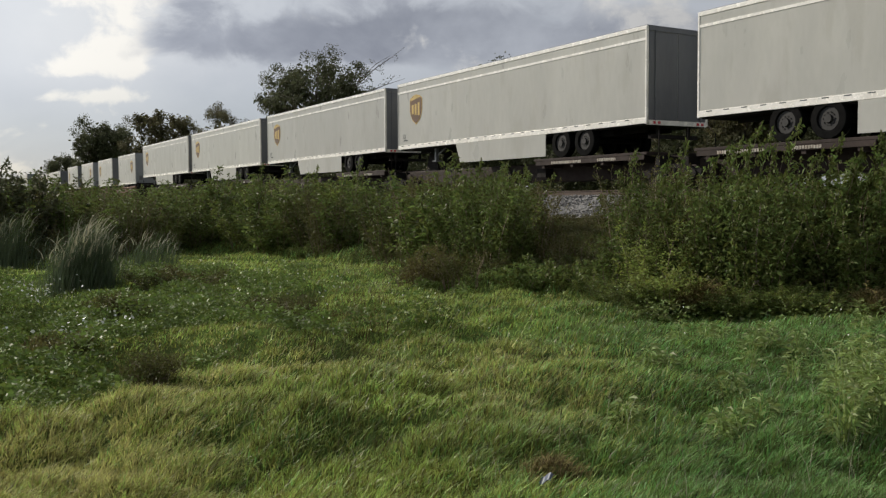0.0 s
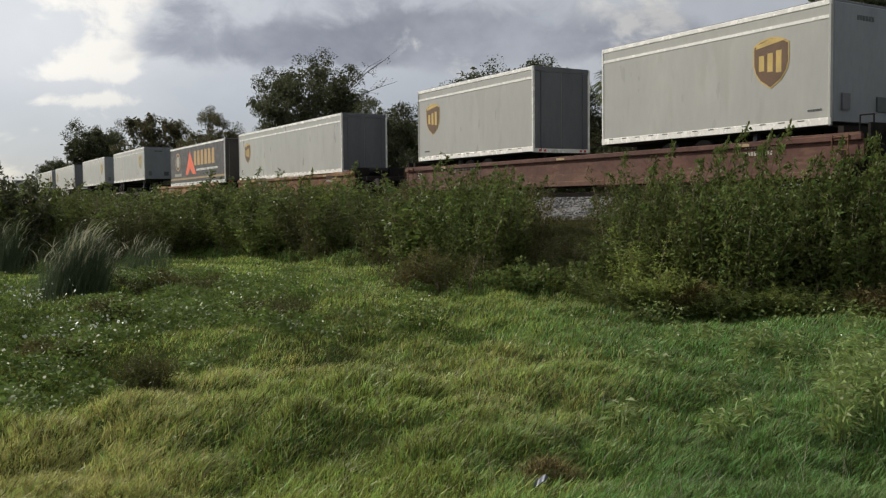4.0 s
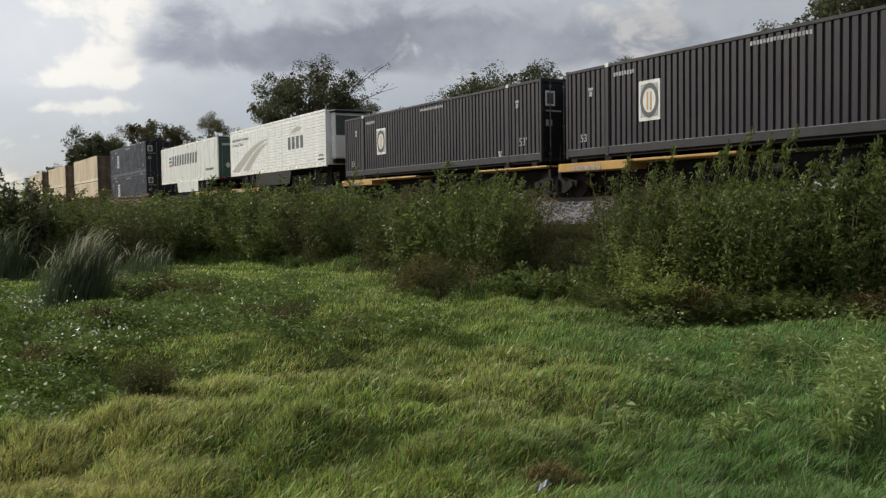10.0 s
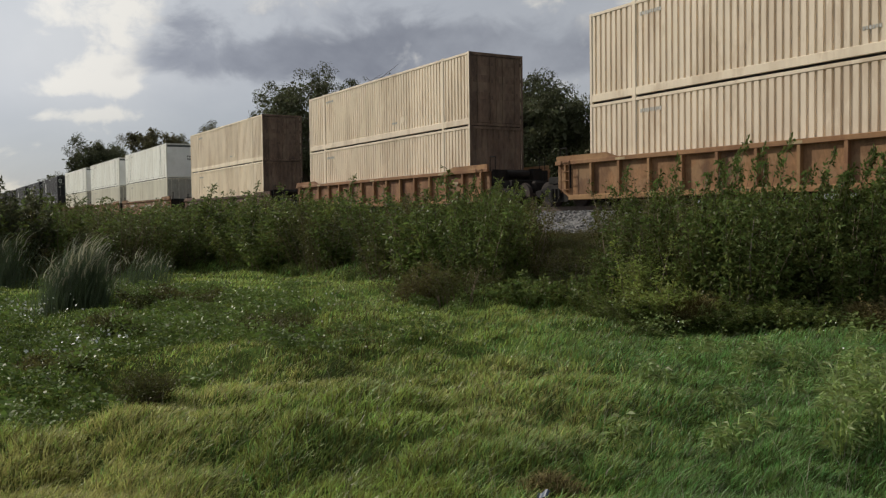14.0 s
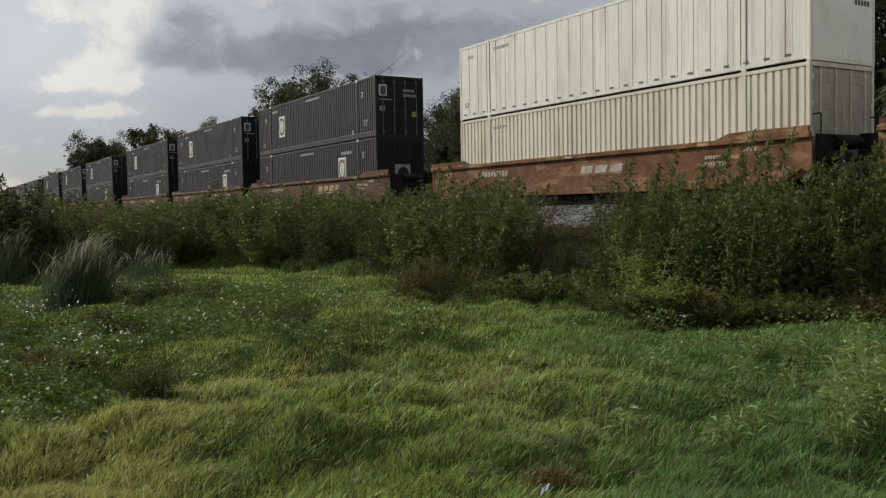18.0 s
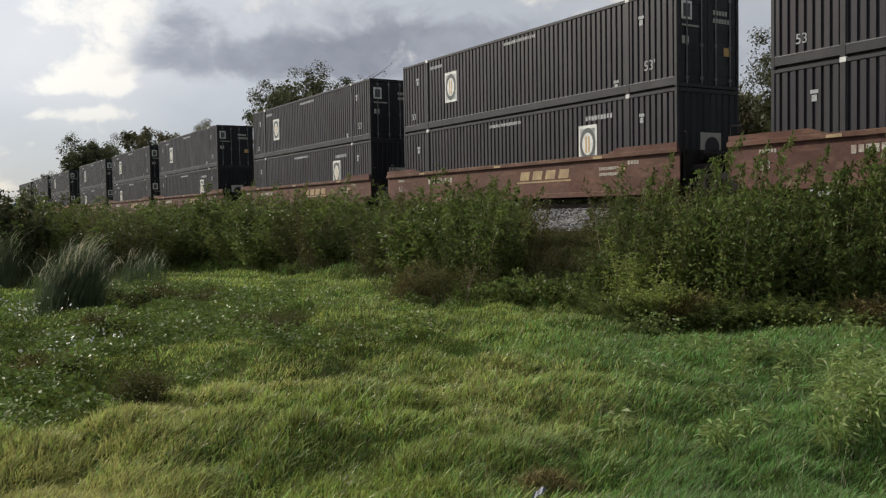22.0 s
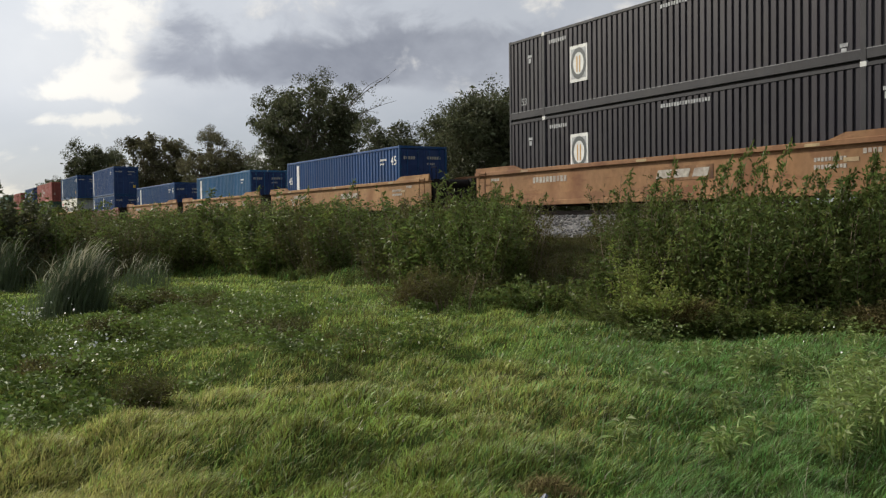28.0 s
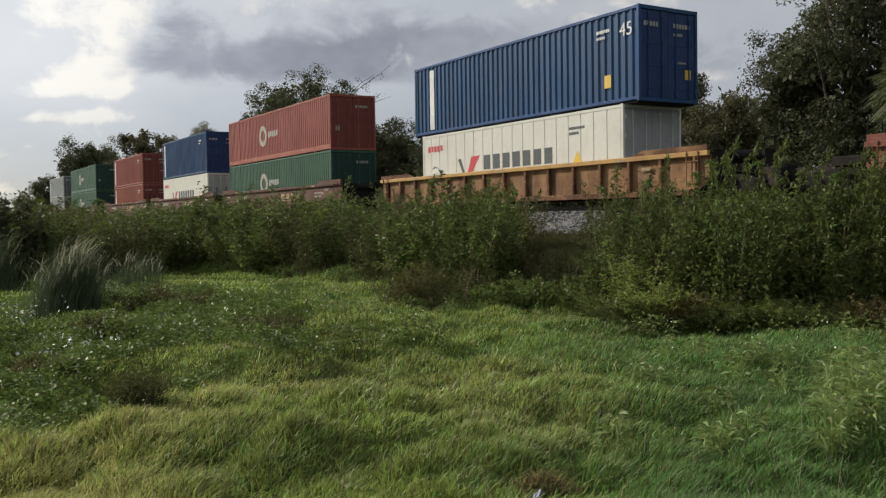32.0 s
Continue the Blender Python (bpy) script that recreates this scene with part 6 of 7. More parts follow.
    x, y = plan(r, d)
    band = 5.1 + 10.3 * (r + 0.495) + 1.6 * (wave(x, y, 1.1, 2.2) - 0.5)
    ok = rng.uniform(0, 1, m) < np.exp(-((d - band) / np.where(d < band, 1.7, 0.9)) ** 2) * smooth(0.0, -0.30, r) * (0.35 + 0.65 * smooth(0.0, -0.3, r))
    x, y, d, m = x[ok], y[ok], d[ok], int(ok.sum())
    rib = blades(rng, x, y, ground_z(x, y) - 0.01, rng.uniform(0.05, 0.15, m), 0.005 + 0.0004 * d, rng.uniform(0.4, 1.2, m), rng.normal(0.75, 0.5, m), k=4, droop=0.36)
    tagged(strips("straw_thatch", rib, "dry_grass"), "matted straw-coloured grass in the pasture", "grass", kind="stuff")
    # the same pasture round about and behind
    m = 42000
    ang, dist = rng.uniform(0, 2 * np.pi, m), 0.2 + 30 * rng.uniform(0, 1, m) ** 1.1
    x, y = np.cos(ang) * dist, np.sin(ang) * dist
    depth, side_r = seen_from_eye(x, y)
    ok = (y < 13) & ~((depth > 3.9) & (np.abs(side_r) < 0.59))
    x, y = x[ok], y[ok]
    m = len(x)
    rib = blades(rng, x, y, ground_z(x, y) - 0.01, rng.uniform(0.06, 0.22, m), 0.009 + 0.0008 * np.hypot(x, y), rng.uniform(0.3, 1.0, m), rng.normal(0.75, 0.6, m), k=3)
    tagged(strips("open_pasture", rib, "grass"), "rough green pasture grass", "grass", kind="stuff")
    # seed stalks
    m = 130
    r = np.where(np.arange(m) < 80, rng.uniform(-0.5, 0.5, m), rng.uniform(0.12, 0.52, m))
    d = np.where(np.arange(m) < 80, rng.uniform(4.8, 11, m), rng.uniform(4.4, 7.5, m))
    x, y = plan(r, d)
    rib = blades(rng, x, y, ground_z(x, y), rng.uniform(0.22, 0.42, m), np.full(m, 0.0038), rng.uniform(0.2, 0.8, m), rng.uniform(0, 6.28, m), k=4, droop=0.15)
    tagged(strips("grass_stalks", rib, "seed_head"), "pale bent grass stalks", "grass", kind="stuff")


make_grass()


def make_herbs():
    rng = np.random.default_rng(21)
    n = 120000
    r = rng.uniform(-0.60, 0.02, n)
    d = 5.6 + 13.0 * rng.uniform(0, 1, n) ** 0.8
    edge = 5.9 + 10.3 * (r + 0.495) + 1.2 * (wave(*plan(r, d), 1.7, 6.1) - 0.5)
    keep = (0.6 * wave(*plan(r, d), 1.5, 3.3) + 0.4 * wave(*plan(r, d), 4.1, 7.3) + 0.22 * smooth(-0.05, -0.35, r) > 0.645) & (d < foot(r) - 0.5) & (d > edge)
    r, d = r[keep], d[keep]
    x, y = plan(r, d)
    m = len(x)
    base = np.stack([x, y, ground_z(x, y) + 0.03 + rng.uniform(0, 1, m) ** 0.6 * (0.03 + 0.38 * domes(x, y, 1.0, 3.0)[0] ** 1.3)], -1)
    way = np.stack([rng.normal(0, 1, m), rng.normal(0, 1, m), rng.uniform(0.0, 0.9, m)], -1)
    tagged(quads("broadleaf_herbs", leaf_array(rng, base, way, rng.uniform(0.035, 0.08, m), rng.uniform(0.018, 0.04, m), 0.15), "herb_leaf"),
           "glossy dark green broad-leaved herbs over wet ground", "herbs", kind="stuff")
    # brownish weed stems among them
    k = 1300
    r = rng.uniform(-0.34, -0.02, k)
    d = rng.uniform(9.0, 14.0, k)
    sel = wave(*plan(r, d), 1.6, 8.8) > 0.55
    x, y = plan(r[sel], d[sel])
    m = len(x)
    rib = blades(rng, x, y, ground_z(x, y), rng.uniform(0.12, 0.34, m), np.full(m, 0.010), rng.uniform(0.2, 0.8, m), rng.uniform(0, 6.28, m), k=3)
    tagged(strips("weed_stems", rib, "dead_leaf"), "thin reddish-brown weed stems in the herbs", "weeds", kind="stuff")
    # specks drawn for leaf glints and petals: two wet-ground patches, the rest strewn about
    r = np.concatenate([rng.normal(-0.472, 0.024, 110), rng.normal(-0.415, 0.035, 60), rng.uniform(-0.20, -0.10, 25), rng.uniform(-0.5, 0.5, 120)])
    d = np.concatenate([rng.normal(14.2, 0.7, 110), rng.normal(10.6, 0.8, 60), rng.uniform(12, 15, 25), rng.uniform(8.5, 14.5, 120)])
    patchy = np.concatenate([np.ones(170), np.full(25, 0.7), np.full(120, 0.4)])
    ok = (d < foot(r) - 0.2) & (np.abs(r) < 0.56)
    r, d, patchy = r[ok], d[ok], patchy[ok]
    x, y = plan(r, d)
    m = len(x)
    base = np.stack([x, y, ground_z(x, y) + rng.uniform(0.10, 0.22, m) + 0.12 * patchy], -1)
    tagged(quads("small_flowers", leaf_array(rng, base, rng.normal(size=(m, 3)) + np.array([0.2, -0.4, 0.3]), rng.uniform(0.035, 0.065, m) * patchy, rng.uniform(0.025, 0.05, m) * patchy, 0.0), "flower"),
           "white specks for leaf glints and small flowers over the wet ground", "flowers", kind="stuff")


make_herbs()


def tube(bm, pts, r0, r1, seg=5):
    prev = None
    n = len(pts)
    for i, p in enumerate(pts):
        d = (pts[min(i + 1, n - 1)] - pts[max(i - 1, 0)])
        q = Vector(d).to_track_quat("Z", "Y")
        r = r0 + (r1 - r0) * i / (n - 1)
        loop = [bm.verts.new(Vector(p) + q @ Vector((r * math.cos(2 * math.pi * k / seg), r * math.sin(2 * math.pi * k / seg), 0))) for k in range(seg)]
        if prev:
            for k in range(seg):
                bm.faces.new((prev[k], prev[(k + 1) % seg], loop[(k + 1) % seg], loop[k]))
        prev = loop


def shrub(seed, label, leafmat, height=2.0, spread=0.75, stems=15, twigs=26, leaf=0.075, per=5, bare=0.03, lean=0.0):
    """Upright wands from a broad foot, each set with short leafy side shoots that shorten towards its tip."""
    rng = np.random.default_rng(seed)
    t = tagged(new("shrub"), label, "shrub", "thicket beside the line")
    bm = bmesh.new()
    bases, ways = [], []
    for s in range(stems):
        a = rng.uniform(0, 2 * np.pi)
        out = np.array([np.cos(a), np.sin(a), 0])
        root = spread * math.sqrt(rng.uniform(0, 1))
        hh = height * rng.uniform(0.50, 1.0) * (1.0 - 0.22 * (root / spread) ** 2)
        u = np.linspace(0, 1, 6)[:, None]
        pts = out * root * (0.55 + 0.55 * u ** 1.4) + np.array([0, 0, hh]) * u + np.array([lean, lean * 0.4, 0]) * hh * u ** 2 + rng.normal(0, 0.03, (6, 3)) * u
        pts[0, 2] = -0.12
        tube(bm, [Vector(p) for p in pts], 0.011, 0.003, 3)
        for k in range(twigs):
            uu = bare + (1 - bare) * rng.uniform(0, 1) ** 0.85
            i = min(4, int(uu * 5))
            p = pts[i] + (pts[i + 1] - pts[i]) * (uu * 5 - i)
            b = rng.uniform(0, 2 * np.pi)
            tw = unit(np.array([np.cos(b), np.sin(b), rng.uniform(0.2, 1.3)]))
            ln = rng.uniform(0.45, 1.1) * (0.06 + 0.30 * (1 - uu) ** 0.8)
            m = max(2, int(per * (0.6 + 1.0 * (1 - uu)) + rng.uniform(0, 1.5)))
            bases.append(p + tw * ln * np.linspace(0.1, 1.0, m)[:, None] + rng.normal(0, 0.012, (m, 3)))
            ways.append(tw * 0.55 + rng.normal(0, 0.5, (m, 3)) + np.array([0, 0, 0.1]))
    part("stem_frame", bm, "twig", t)
    bases, ways = np.concatenate(bases), np.concatenate(ways)
    m = len(bases)
    quads("foliage", leaf_array(rng, bases, ways, rng.uniform(0.55, 1.4, m) * leaf, rng.uniform(0.30, 0.50, m) * leaf, 0.2), leafmat, t)
    return t


def make_thicket():
    kinds = [shrub(31, "tall leafy green shrub in a dense trackside thicket", "shrub_leaf", 2.0, 0.7, 18, 44, leaf=0.084),
             shrub(32, "tall leafy green shrub in a dense trackside thicket", "shrub_leaf", 2.0, 0.85, 16, 46, leaf=0.092),
             shrub(33, "dull brownish-green shrub in the trackside thicket", "shrub_leaf_dull", 2.0, 0.8, 20, 42, leaf=0.055),
             shrub(34, "yellow-green leafy shrub in the trackside thicket", "shrub_leaf_yellow", 2.0, 0.75, 17, 44, leaf=0.071),
             shrub(35, "tall leafy green shrub in a dense trackside thicket", "shrub_leaf", 2.0, 0.42, 10, 42, leaf=0.084, lean=0.16)]
    rng = np.random.default_rng(5)
    placed, used = [], set()

    def put(kind, x, y, top, wide=1.0):
        z = float(ground_z(x, y))
        s = max(0.15, (top - z) / 1.85)
        m = pose(x, y, z - 0.03, rng.normal(0, 4), rng.normal(0, 4), rng.uniform(-20, 60) if kind == 4 else rng.uniform(0, 360))
        if kind in used:
            ob = copy_thing(kinds[kind], m)
        else:
            used.add(kind)
            ob = kinds[kind]
            ob.matrix_basis = m
        w = (0.6 + 0.4 * s) * wide
        ob.scale = (w, w, s)
        placed.append((x, y))
        return ob

    def free(x, y, gap):
        return all((x - a) ** 2 + (y - b) ** 2 > gap * gap for a, b in placed)

    tries = 0
    while len(placed) < 236 and tries < 12000:
        tries += 1
        r = rng.uniform(-0.60, 0.72)
        d = foot(r) + 0.35 + abs(rng.normal(0, 1)) * (3.2 if r > -0.1 else 6.5)
        x, y = plan(r, d)
        if y > 16.6 or not free(x, y, 0.62 + 0.016 * d):
            continue
        swell = 0.28 * (wave(x, y, 1.15, 4.4) - 0.5) * 2
        if abs(r - 0.136) < 0.042 and d > 14.4:
            top = min(1.6 - 0.034 * d, float(ground_z(x, y)) + 0.6) + rng.uniform(-0.15, 0.0)
        elif r > 0.17:
            top = rng.uniform(1.55, 2.35) + 2.0 * max(0, r - 0.32) + swell - 0.3 * (d < foot(r) + 0.8)
        else:
            top = rng.uniform(1.62, 2.40) + 0.010 * (d - 18) + 0.20 * (-0.28 < r < 0.07) + swell - 0.3 * (d < foot(r) + 0.8)
        kind = int(rng.choice([0, 1, 2, 3, 4], p=[0.34, 0.26, 0.08, 0.18, 0.14] if r > 0.25 else [0.25, 0.21, 0.28, 0.10, 0.16]))
        ob = put(kind, x, y, top, 1.45 if r < 0 else 1.0)
        if r > 0.2 and len(placed) % 3 == 0:
            BREEZE.append((ob, 0.5, 2.1 + 0.1 * (len(placed) % 8), 1.1 * len(placed)))
    # the clump whose shade falls on the gap where the stones show
    for r, d, top in ((0.045, 21.5, 2.05), (0.060, 23.0, 2.0), (0.065, 20.5, 1.75), (0.068, 25.5, 2.1), (0.05, 24.5, 2.2), (0.068, 18.5, 1.6), (0.205, 20.5, 1.9), (0.21, 23, 2.0),
                      (0.12, 18.5, 0.98), (0.135, 19.5, 0.92), (0.15, 18.8, 0.95), (0.125, 21.5, 0.9), (0.15, 22, 0.9), (0.138, 23.5, 0.9), (0.14, 16.5, 0.9), (0.16, 24.0, 0.95)):
        put(2 if top < 1.2 else 1, *plan(r, d), top)
    # withered low growth on the bank below the stones
    for k in range(18):
        x, y = plan(rng.uniform(0.100, 0.172), rng.uniform(22.0, 25.6))
        put(2, x, y, float(ground_z(x, y)) + rng.uniform(0.16, 0.34), 1.1)
    # low weeds along the pasture's edge
    for k in range(58):
        r = rng.uniform(-0.22, 0.60) if k < 30 else rng.uniform(0.28, 0.58)
        x, y = plan(r, foot(r) - rng.uniform(-0.2, 0.5))
        put(int(rng.choice([0, 1, 3, 3])), x, y, float(ground_z(x, y)) + rng.uniform(0.22, 0.55), 0.75)
    # single tall leaders that stand up against the wagons
    for r, d, top in ((0.245, 14.2, 2.45), (0.275, 13.6, 2.5), (0.33, 14.0, 2.6), (0.36, 13.2, 2.65), (0.43, 13.0, 2.45), (0.47, 12.6, 2.5), (0.52, 12.6, 3.0), (0.50, 13.2, 2.9), (0.475, 13.4, 2.75), (0.535, 12.9, 3.0), (0.455, 12.9, 2.45), (0.49, 12.4, 2.45), (0.30, 13.8, 2.7), (0.39, 13.4, 2.5),
                      (0.02, 18.0, 2.35), (0.065, 17.2, 2.2), (-0.16, 27.0, 2.6), (-0.22, 30.0, 2.8),
                      (0.20, 15.4, 2.35), (-0.02, 20.0, 2.5), (-0.11, 25.0, 2.7), (0.045, 18.5, 2.35)):
        x, y = plan(r, d)
        BREEZE.append((put(4, x, y, top, 0.7), 1.1, 2.3 + 0.1 * (len(BREEZE) % 7), 1.7 * len(BREEZE)))


def far_undergrowth():
    """The tangle on the far side of the line."""
    rng = np.random.default_rng(6)
    m, per = 560, 170
    x, y = -200 + 205 * rng.uniform(0, 1, m) ** 0.8, rng.uniform(26.5, 31, m)
    top = rng.uniform(2.4, 4.9, m)
    up = rng.uniform(0.15, 1, m)
    c = np.stack([x, y, ground_z(x, y) + top * up * 0.9], -1)
    size = 0.55 + 0.45 * rng.uniform(0, 1, m) + 0.003 * -x
    n = m * per
    base = np.repeat(c, per, 0) + unit(rng.normal(size=(n, 3))) * (rng.uniform(0, 1, n) ** 0.45 * np.repeat(size, per))[:, None]
    ln = rng.uniform(0.7, 1.3, n) * np.repeat(0.13 + 0.0008 * -x, per)
    tagged(quads("undergrowth", leaf_array(rng, base, rng.normal(size=(n, 3)), ln, ln * 0.5, 0.2), "far_leaf_shade"),
           "tangled undergrowth along the far side of the line, darkened for shade", "undergrowth", kind="stuff")


far_undergrowth()
make_thicket()


def low_bush(seed, r, d, h, wide, leafmat, label, leaf=0.06):
    t = shrub(seed, label, leafmat, h, wide, 22 if h < 1.5 else 40, 30 if h < 1.5 else 46, leaf=leaf, bare=0.02)
    x, y = plan(r, d)
    t.matrix_basis = pose(x, y, float(ground_z(x, y)))
    t["group"] = "low bushes at the foot of the thicket"
    return t


low_bush(61, 0.02, 15.6, 0.85, 0.75, "shrub_leaf_dull", "round dull olive bush at the foot of the thicket", 0.045)
low_bush(62, -0.02, 16.4, 0.7, 0.7, "shrub_leaf_dull", "round dull olive bush at the foot of the thicket", 0.045)
low_bush(63, 0.10, 14.9, 0.65, 0.8, "shrub_leaf", "low bright green leafy bush at the foot of the bank", 0.085)
low_bush(64, 0.17, 14.6, 0.75, 0.8, "shrub_leaf", "low bright green leafy bush at the foot of the bank", 0.08)
low_bush(65, 0.245, 12.2, 0.62, 0.45, "shrub_leaf_yellow", "small leafy green bush at the pasture edge", 0.06)
low_bush(66, 0.075, 22.0, 1.3, 0.6, "pale_leaf", "bushy weed with pale flower heads below the ballast", 0.06)
low_bush(75, 0.052, 21.0, 1.35, 0.5, "pale_leaf", "bushy weed with pale flower heads below the ballast", 0.05)
low_bush(71, 0.495, 11.3, 0.55, 0.3, "dead_leaf", "withered rust-brown bush at the thicket foot", 0.05)
low_bush(72, -0.03, 16.2, 0.95, 0.8, "shrub_leaf_dull", "round dull olive bush at the foot of the thicket", 0.045)
low_bush(68, -0.30, 15.0, 0.45, 0.9, "shrub_leaf_dull", "low dark weedy bush in the pasture", 0.06)
low_bush(77, -0.340, 7.6, 0.30, 0.24, "shrub_leaf_dull", "small brown weed clump in the pasture", 0.03)
low_bush(78, -0.190, 11.6, 0.45, 0.50, "shrub_leaf_dull", "small brown weed clump in the pasture", 0.04)
low_bush(79, -0.37, 11.9, 0.40, 0.5, "shrub_leaf_dull", "low dark weedy bush in the pasture", 0.045)
low_bush(80, -0.44, 9.4, 0.30, 0.45, "shrub_leaf_dull", "low dark weedy bush in the pasture", 0.045)
low_bush(69, -0.19, 11.9, 0.42, 0.75, "shrub_leaf_dull", "low dark weedy bush in the pasture", 0.06)
low_bush(82, -0.418, 31.0, 2.7, 0.9, "shrub_leaf_dull", "dull green bush at the end of the thicket", 0.10)
low_bush(73, -0.432, 27.5, 2.8, 1.2, "shrub_leaf", "leafy green bush at the end of the thicket", 0.10)
low_bush(70, -0.462, 24.5, 2.55, 1.2, "shrub_leaf", "dark rounded evergreen bush", 0.11)
low_bush(74, -0.490, 23.5, 2.85, 1.3, "tree_leaf", "dark rounded evergreen bush", 0.15)
low_bush(76, -0.53, 23.0, 2.9, 1.3, "tree_leaf", "dark rounded evergreen bush", 0.15)


def reed_clump(seed, r, d, h, wide, n):
    rng = np.random.default_rng(seed)
    x0, y0 = plan(r, d)
    t = tagged(new("reed_clump"), "clump of grey-green reeds with pale tips bent by the wind", "reeds", "reed clumps")
    t.matrix_basis = pose(x0, y0, float(ground_z(x0, y0)))
    x, y = rng.normal(0, wide / 2.4, n), rng.normal(0, wide / 2.4, n)
    hh = h * rng.uniform(0.55, 1.1, n) * np.exp(-(x ** 2 + y ** 2) / (2.2 * wide ** 2))
    away = np.where(rng.uniform(0, 1, n) < 0.85, 1.03 + rng.normal(0, 0.45, n), np.arctan2(y, x) + rng.normal(0, 0.4, n))
    tagged(strips("reed_mass", blades(rng, x, y, np.full(n, -0.03), hh, np.full(n, 0.011), rng.uniform(0.08, 0.42, n), away, k=5), "reed", t), kind="stuff")
    m = n // 9
    i = rng.choice(n, m, replace=False)
    ln = rng.uniform(0.05, 0.3, m)
    tagged(strips("reed_plume", blades(rng, x[i], y[i], hh[i] * 0.72, hh[i] * 0.28 + 0.05, np.full(m, 0.022), ln + 0.5, away[i], k=4) + np.stack([np.cos(away[i]), np.sin(away[i]), np.zeros(m)], -1)[:, None, None] * (hh[i] * 0.13)[:, None, None, None], "seed_head", t), kind="stuff")
    BREEZE.append((t, 1.6, 2.7 + 0.2 * (seed % 4), 1.3 * seed))
    return t


reed_clump(81, -0.412, 15.7, 1.38, 0.62, 1800)
reed_clump(82, -0.50, 21.5, 1.5, 0.9, 600)
reed_clump(83, -0.335, 21.5, 1.0, 0.8, 350)


def tall_weed(seed, r, d, h):
    rng = np.random.default_rng(seed)
    x0, y0 = plan(r, d)
    t = tagged(new("tall_weed"), "pale green leafy weed standing in the grass", "weed", "tall weeds in the grass")
    t.matrix_basis = pose(x0, y0, float(ground_z(x0, y0)))
    n = 90
    a, up = rng.uniform(0, 6.28, n), rng.uniform(0.1, 1, n)
    out = 0.03 + 0.10 * (1 - up) * rng.uniform(0.3, 1, n)
    base = np.stack([np.cos(a) * out, np.sin(a) * out, up * h], -1)
    way = np.stack([np.cos(a), np.sin(a), rng.uniform(-0.1, 0.7, n)], -1)
    tagged(quads("foliage", leaf_array(rng, base, way, rng.uniform(0.05, 0.12, n), rng.uniform(0.012, 0.026, n), 0.3), "weed_leaf", t))
    m = 6
    tagged(strips("weed_stem", blades(rng, rng.normal(0, 0.03, m), rng.normal(0, 0.03, m), np.zeros(m) - 0.02, np.full(m, h), np.full(m, 0.007), rng.uniform(0.05, 0.3, m), rng.uniform(0, 6.28, m), k=5), "grass", t), kind="stuff")
    # long leaves that arch from the stem
    m = 16
    rib = blades(rng, rng.normal(0, 0.05, m), rng.normal(0, 0.05, m), rng.uniform(0.0, 0.55, m) * h, rng.uniform(0.5, 0.95, m) * h, rng.uniform(0.012, 0.022, m), rng.uniform(0.6, 1.3, m), rng.uniform(0, 6.28, m), k=6, droop=0.55)
    tagged(strips("arching_leaf", rib, "weed_leaf", t), kind="stuff")
    BREEZE.append((t, 1.8, 1.9 + 0.13 * (seed % 9), 0.9 * seed))


_w = np.random.default_rng(90)
for k in range(24):
    tall_weed(100 + k, float(_w.uniform(0.20, 0.58)), float(_w.uniform(5.6, 10.6)), float(_w.uniform(0.16, 0.32)))
for k in range(26):
    tall_weed(150 + k, float(_w.uniform(0.43, 0.53)), float(_w.uniform(5.7, 8.2)), float(_w.uniform(0.35, 0.55)))


def edge_weeds():
    """Pale broad-leaved weeds where the pasture meets the thicket."""
    rng = np.random.default_rng(44)
    n = 5200
    r = np.where(rng.uniform(0, 1, n) < 0.7, rng.uniform(0.20, 0.58, n), rng.uniform(-0.05, 0.25, n))
    d = foot(r) - 0.25 + rng.normal(0, 0.30, n)
    ok = wave(*plan(r, d), 3.1, 1.3) > 0.42
    x, y = plan(r[ok], d[ok])
    m = len(x)
    base = np.stack([x, y, ground_z(x, y) + 0.03 + 0.26 * rng.uniform(0, 1, m) ** 1.5], -1)
    way = np.stack([rng.normal(0, 1, m), rng.normal(0, 1, m), rng.uniform(-0.2, 0.8, m)], -1)
    tagged(quads("edge_weeds", leaf_array(rng, base, way, rng.uniform(0.04, 0.085, m), rng.uniform(0.02, 0.04, m), 0.2), "weed_leaf"),
           "pale green broad-leaved weeds along the thicket's foot", "weeds", kind="stuff")


def dead_tussock(seed, r, d, h, wide):
    rng = np.random.default_rng(seed)
    x0, y0 = plan(r, d)
    t = tagged(new("dead_tussock"), "mound of rust-brown dead grass at the thicket foot", "dead grass", "dead grass mounds")
    t.matrix_basis = pose(x0, y0, float(ground_z(x0, y0)))
    n = 1100
    a, rad = rng.uniform(0, 6.28, n), wide * 0.6 * np.sqrt(rng.uniform(0, 1, n))
    x, y = np.cos(a) * rad, np.sin(a) * rad
    z = h * 0.6 * np.clip(1 - (rad / (wide * 0.7)) ** 2, 0, 1)
    tagged(strips("dead_grass_tuft", blades(rng, x, y, z - 0.03, h * rng.uniform(0.4, 0.8, n), np.full(n, 0.012), rng.uniform(0.4, 1.4, n), a + rng.normal(0, 0.6, n), k=4, droop=0.5), "dead_leaf", t), kind="stuff")
    return t


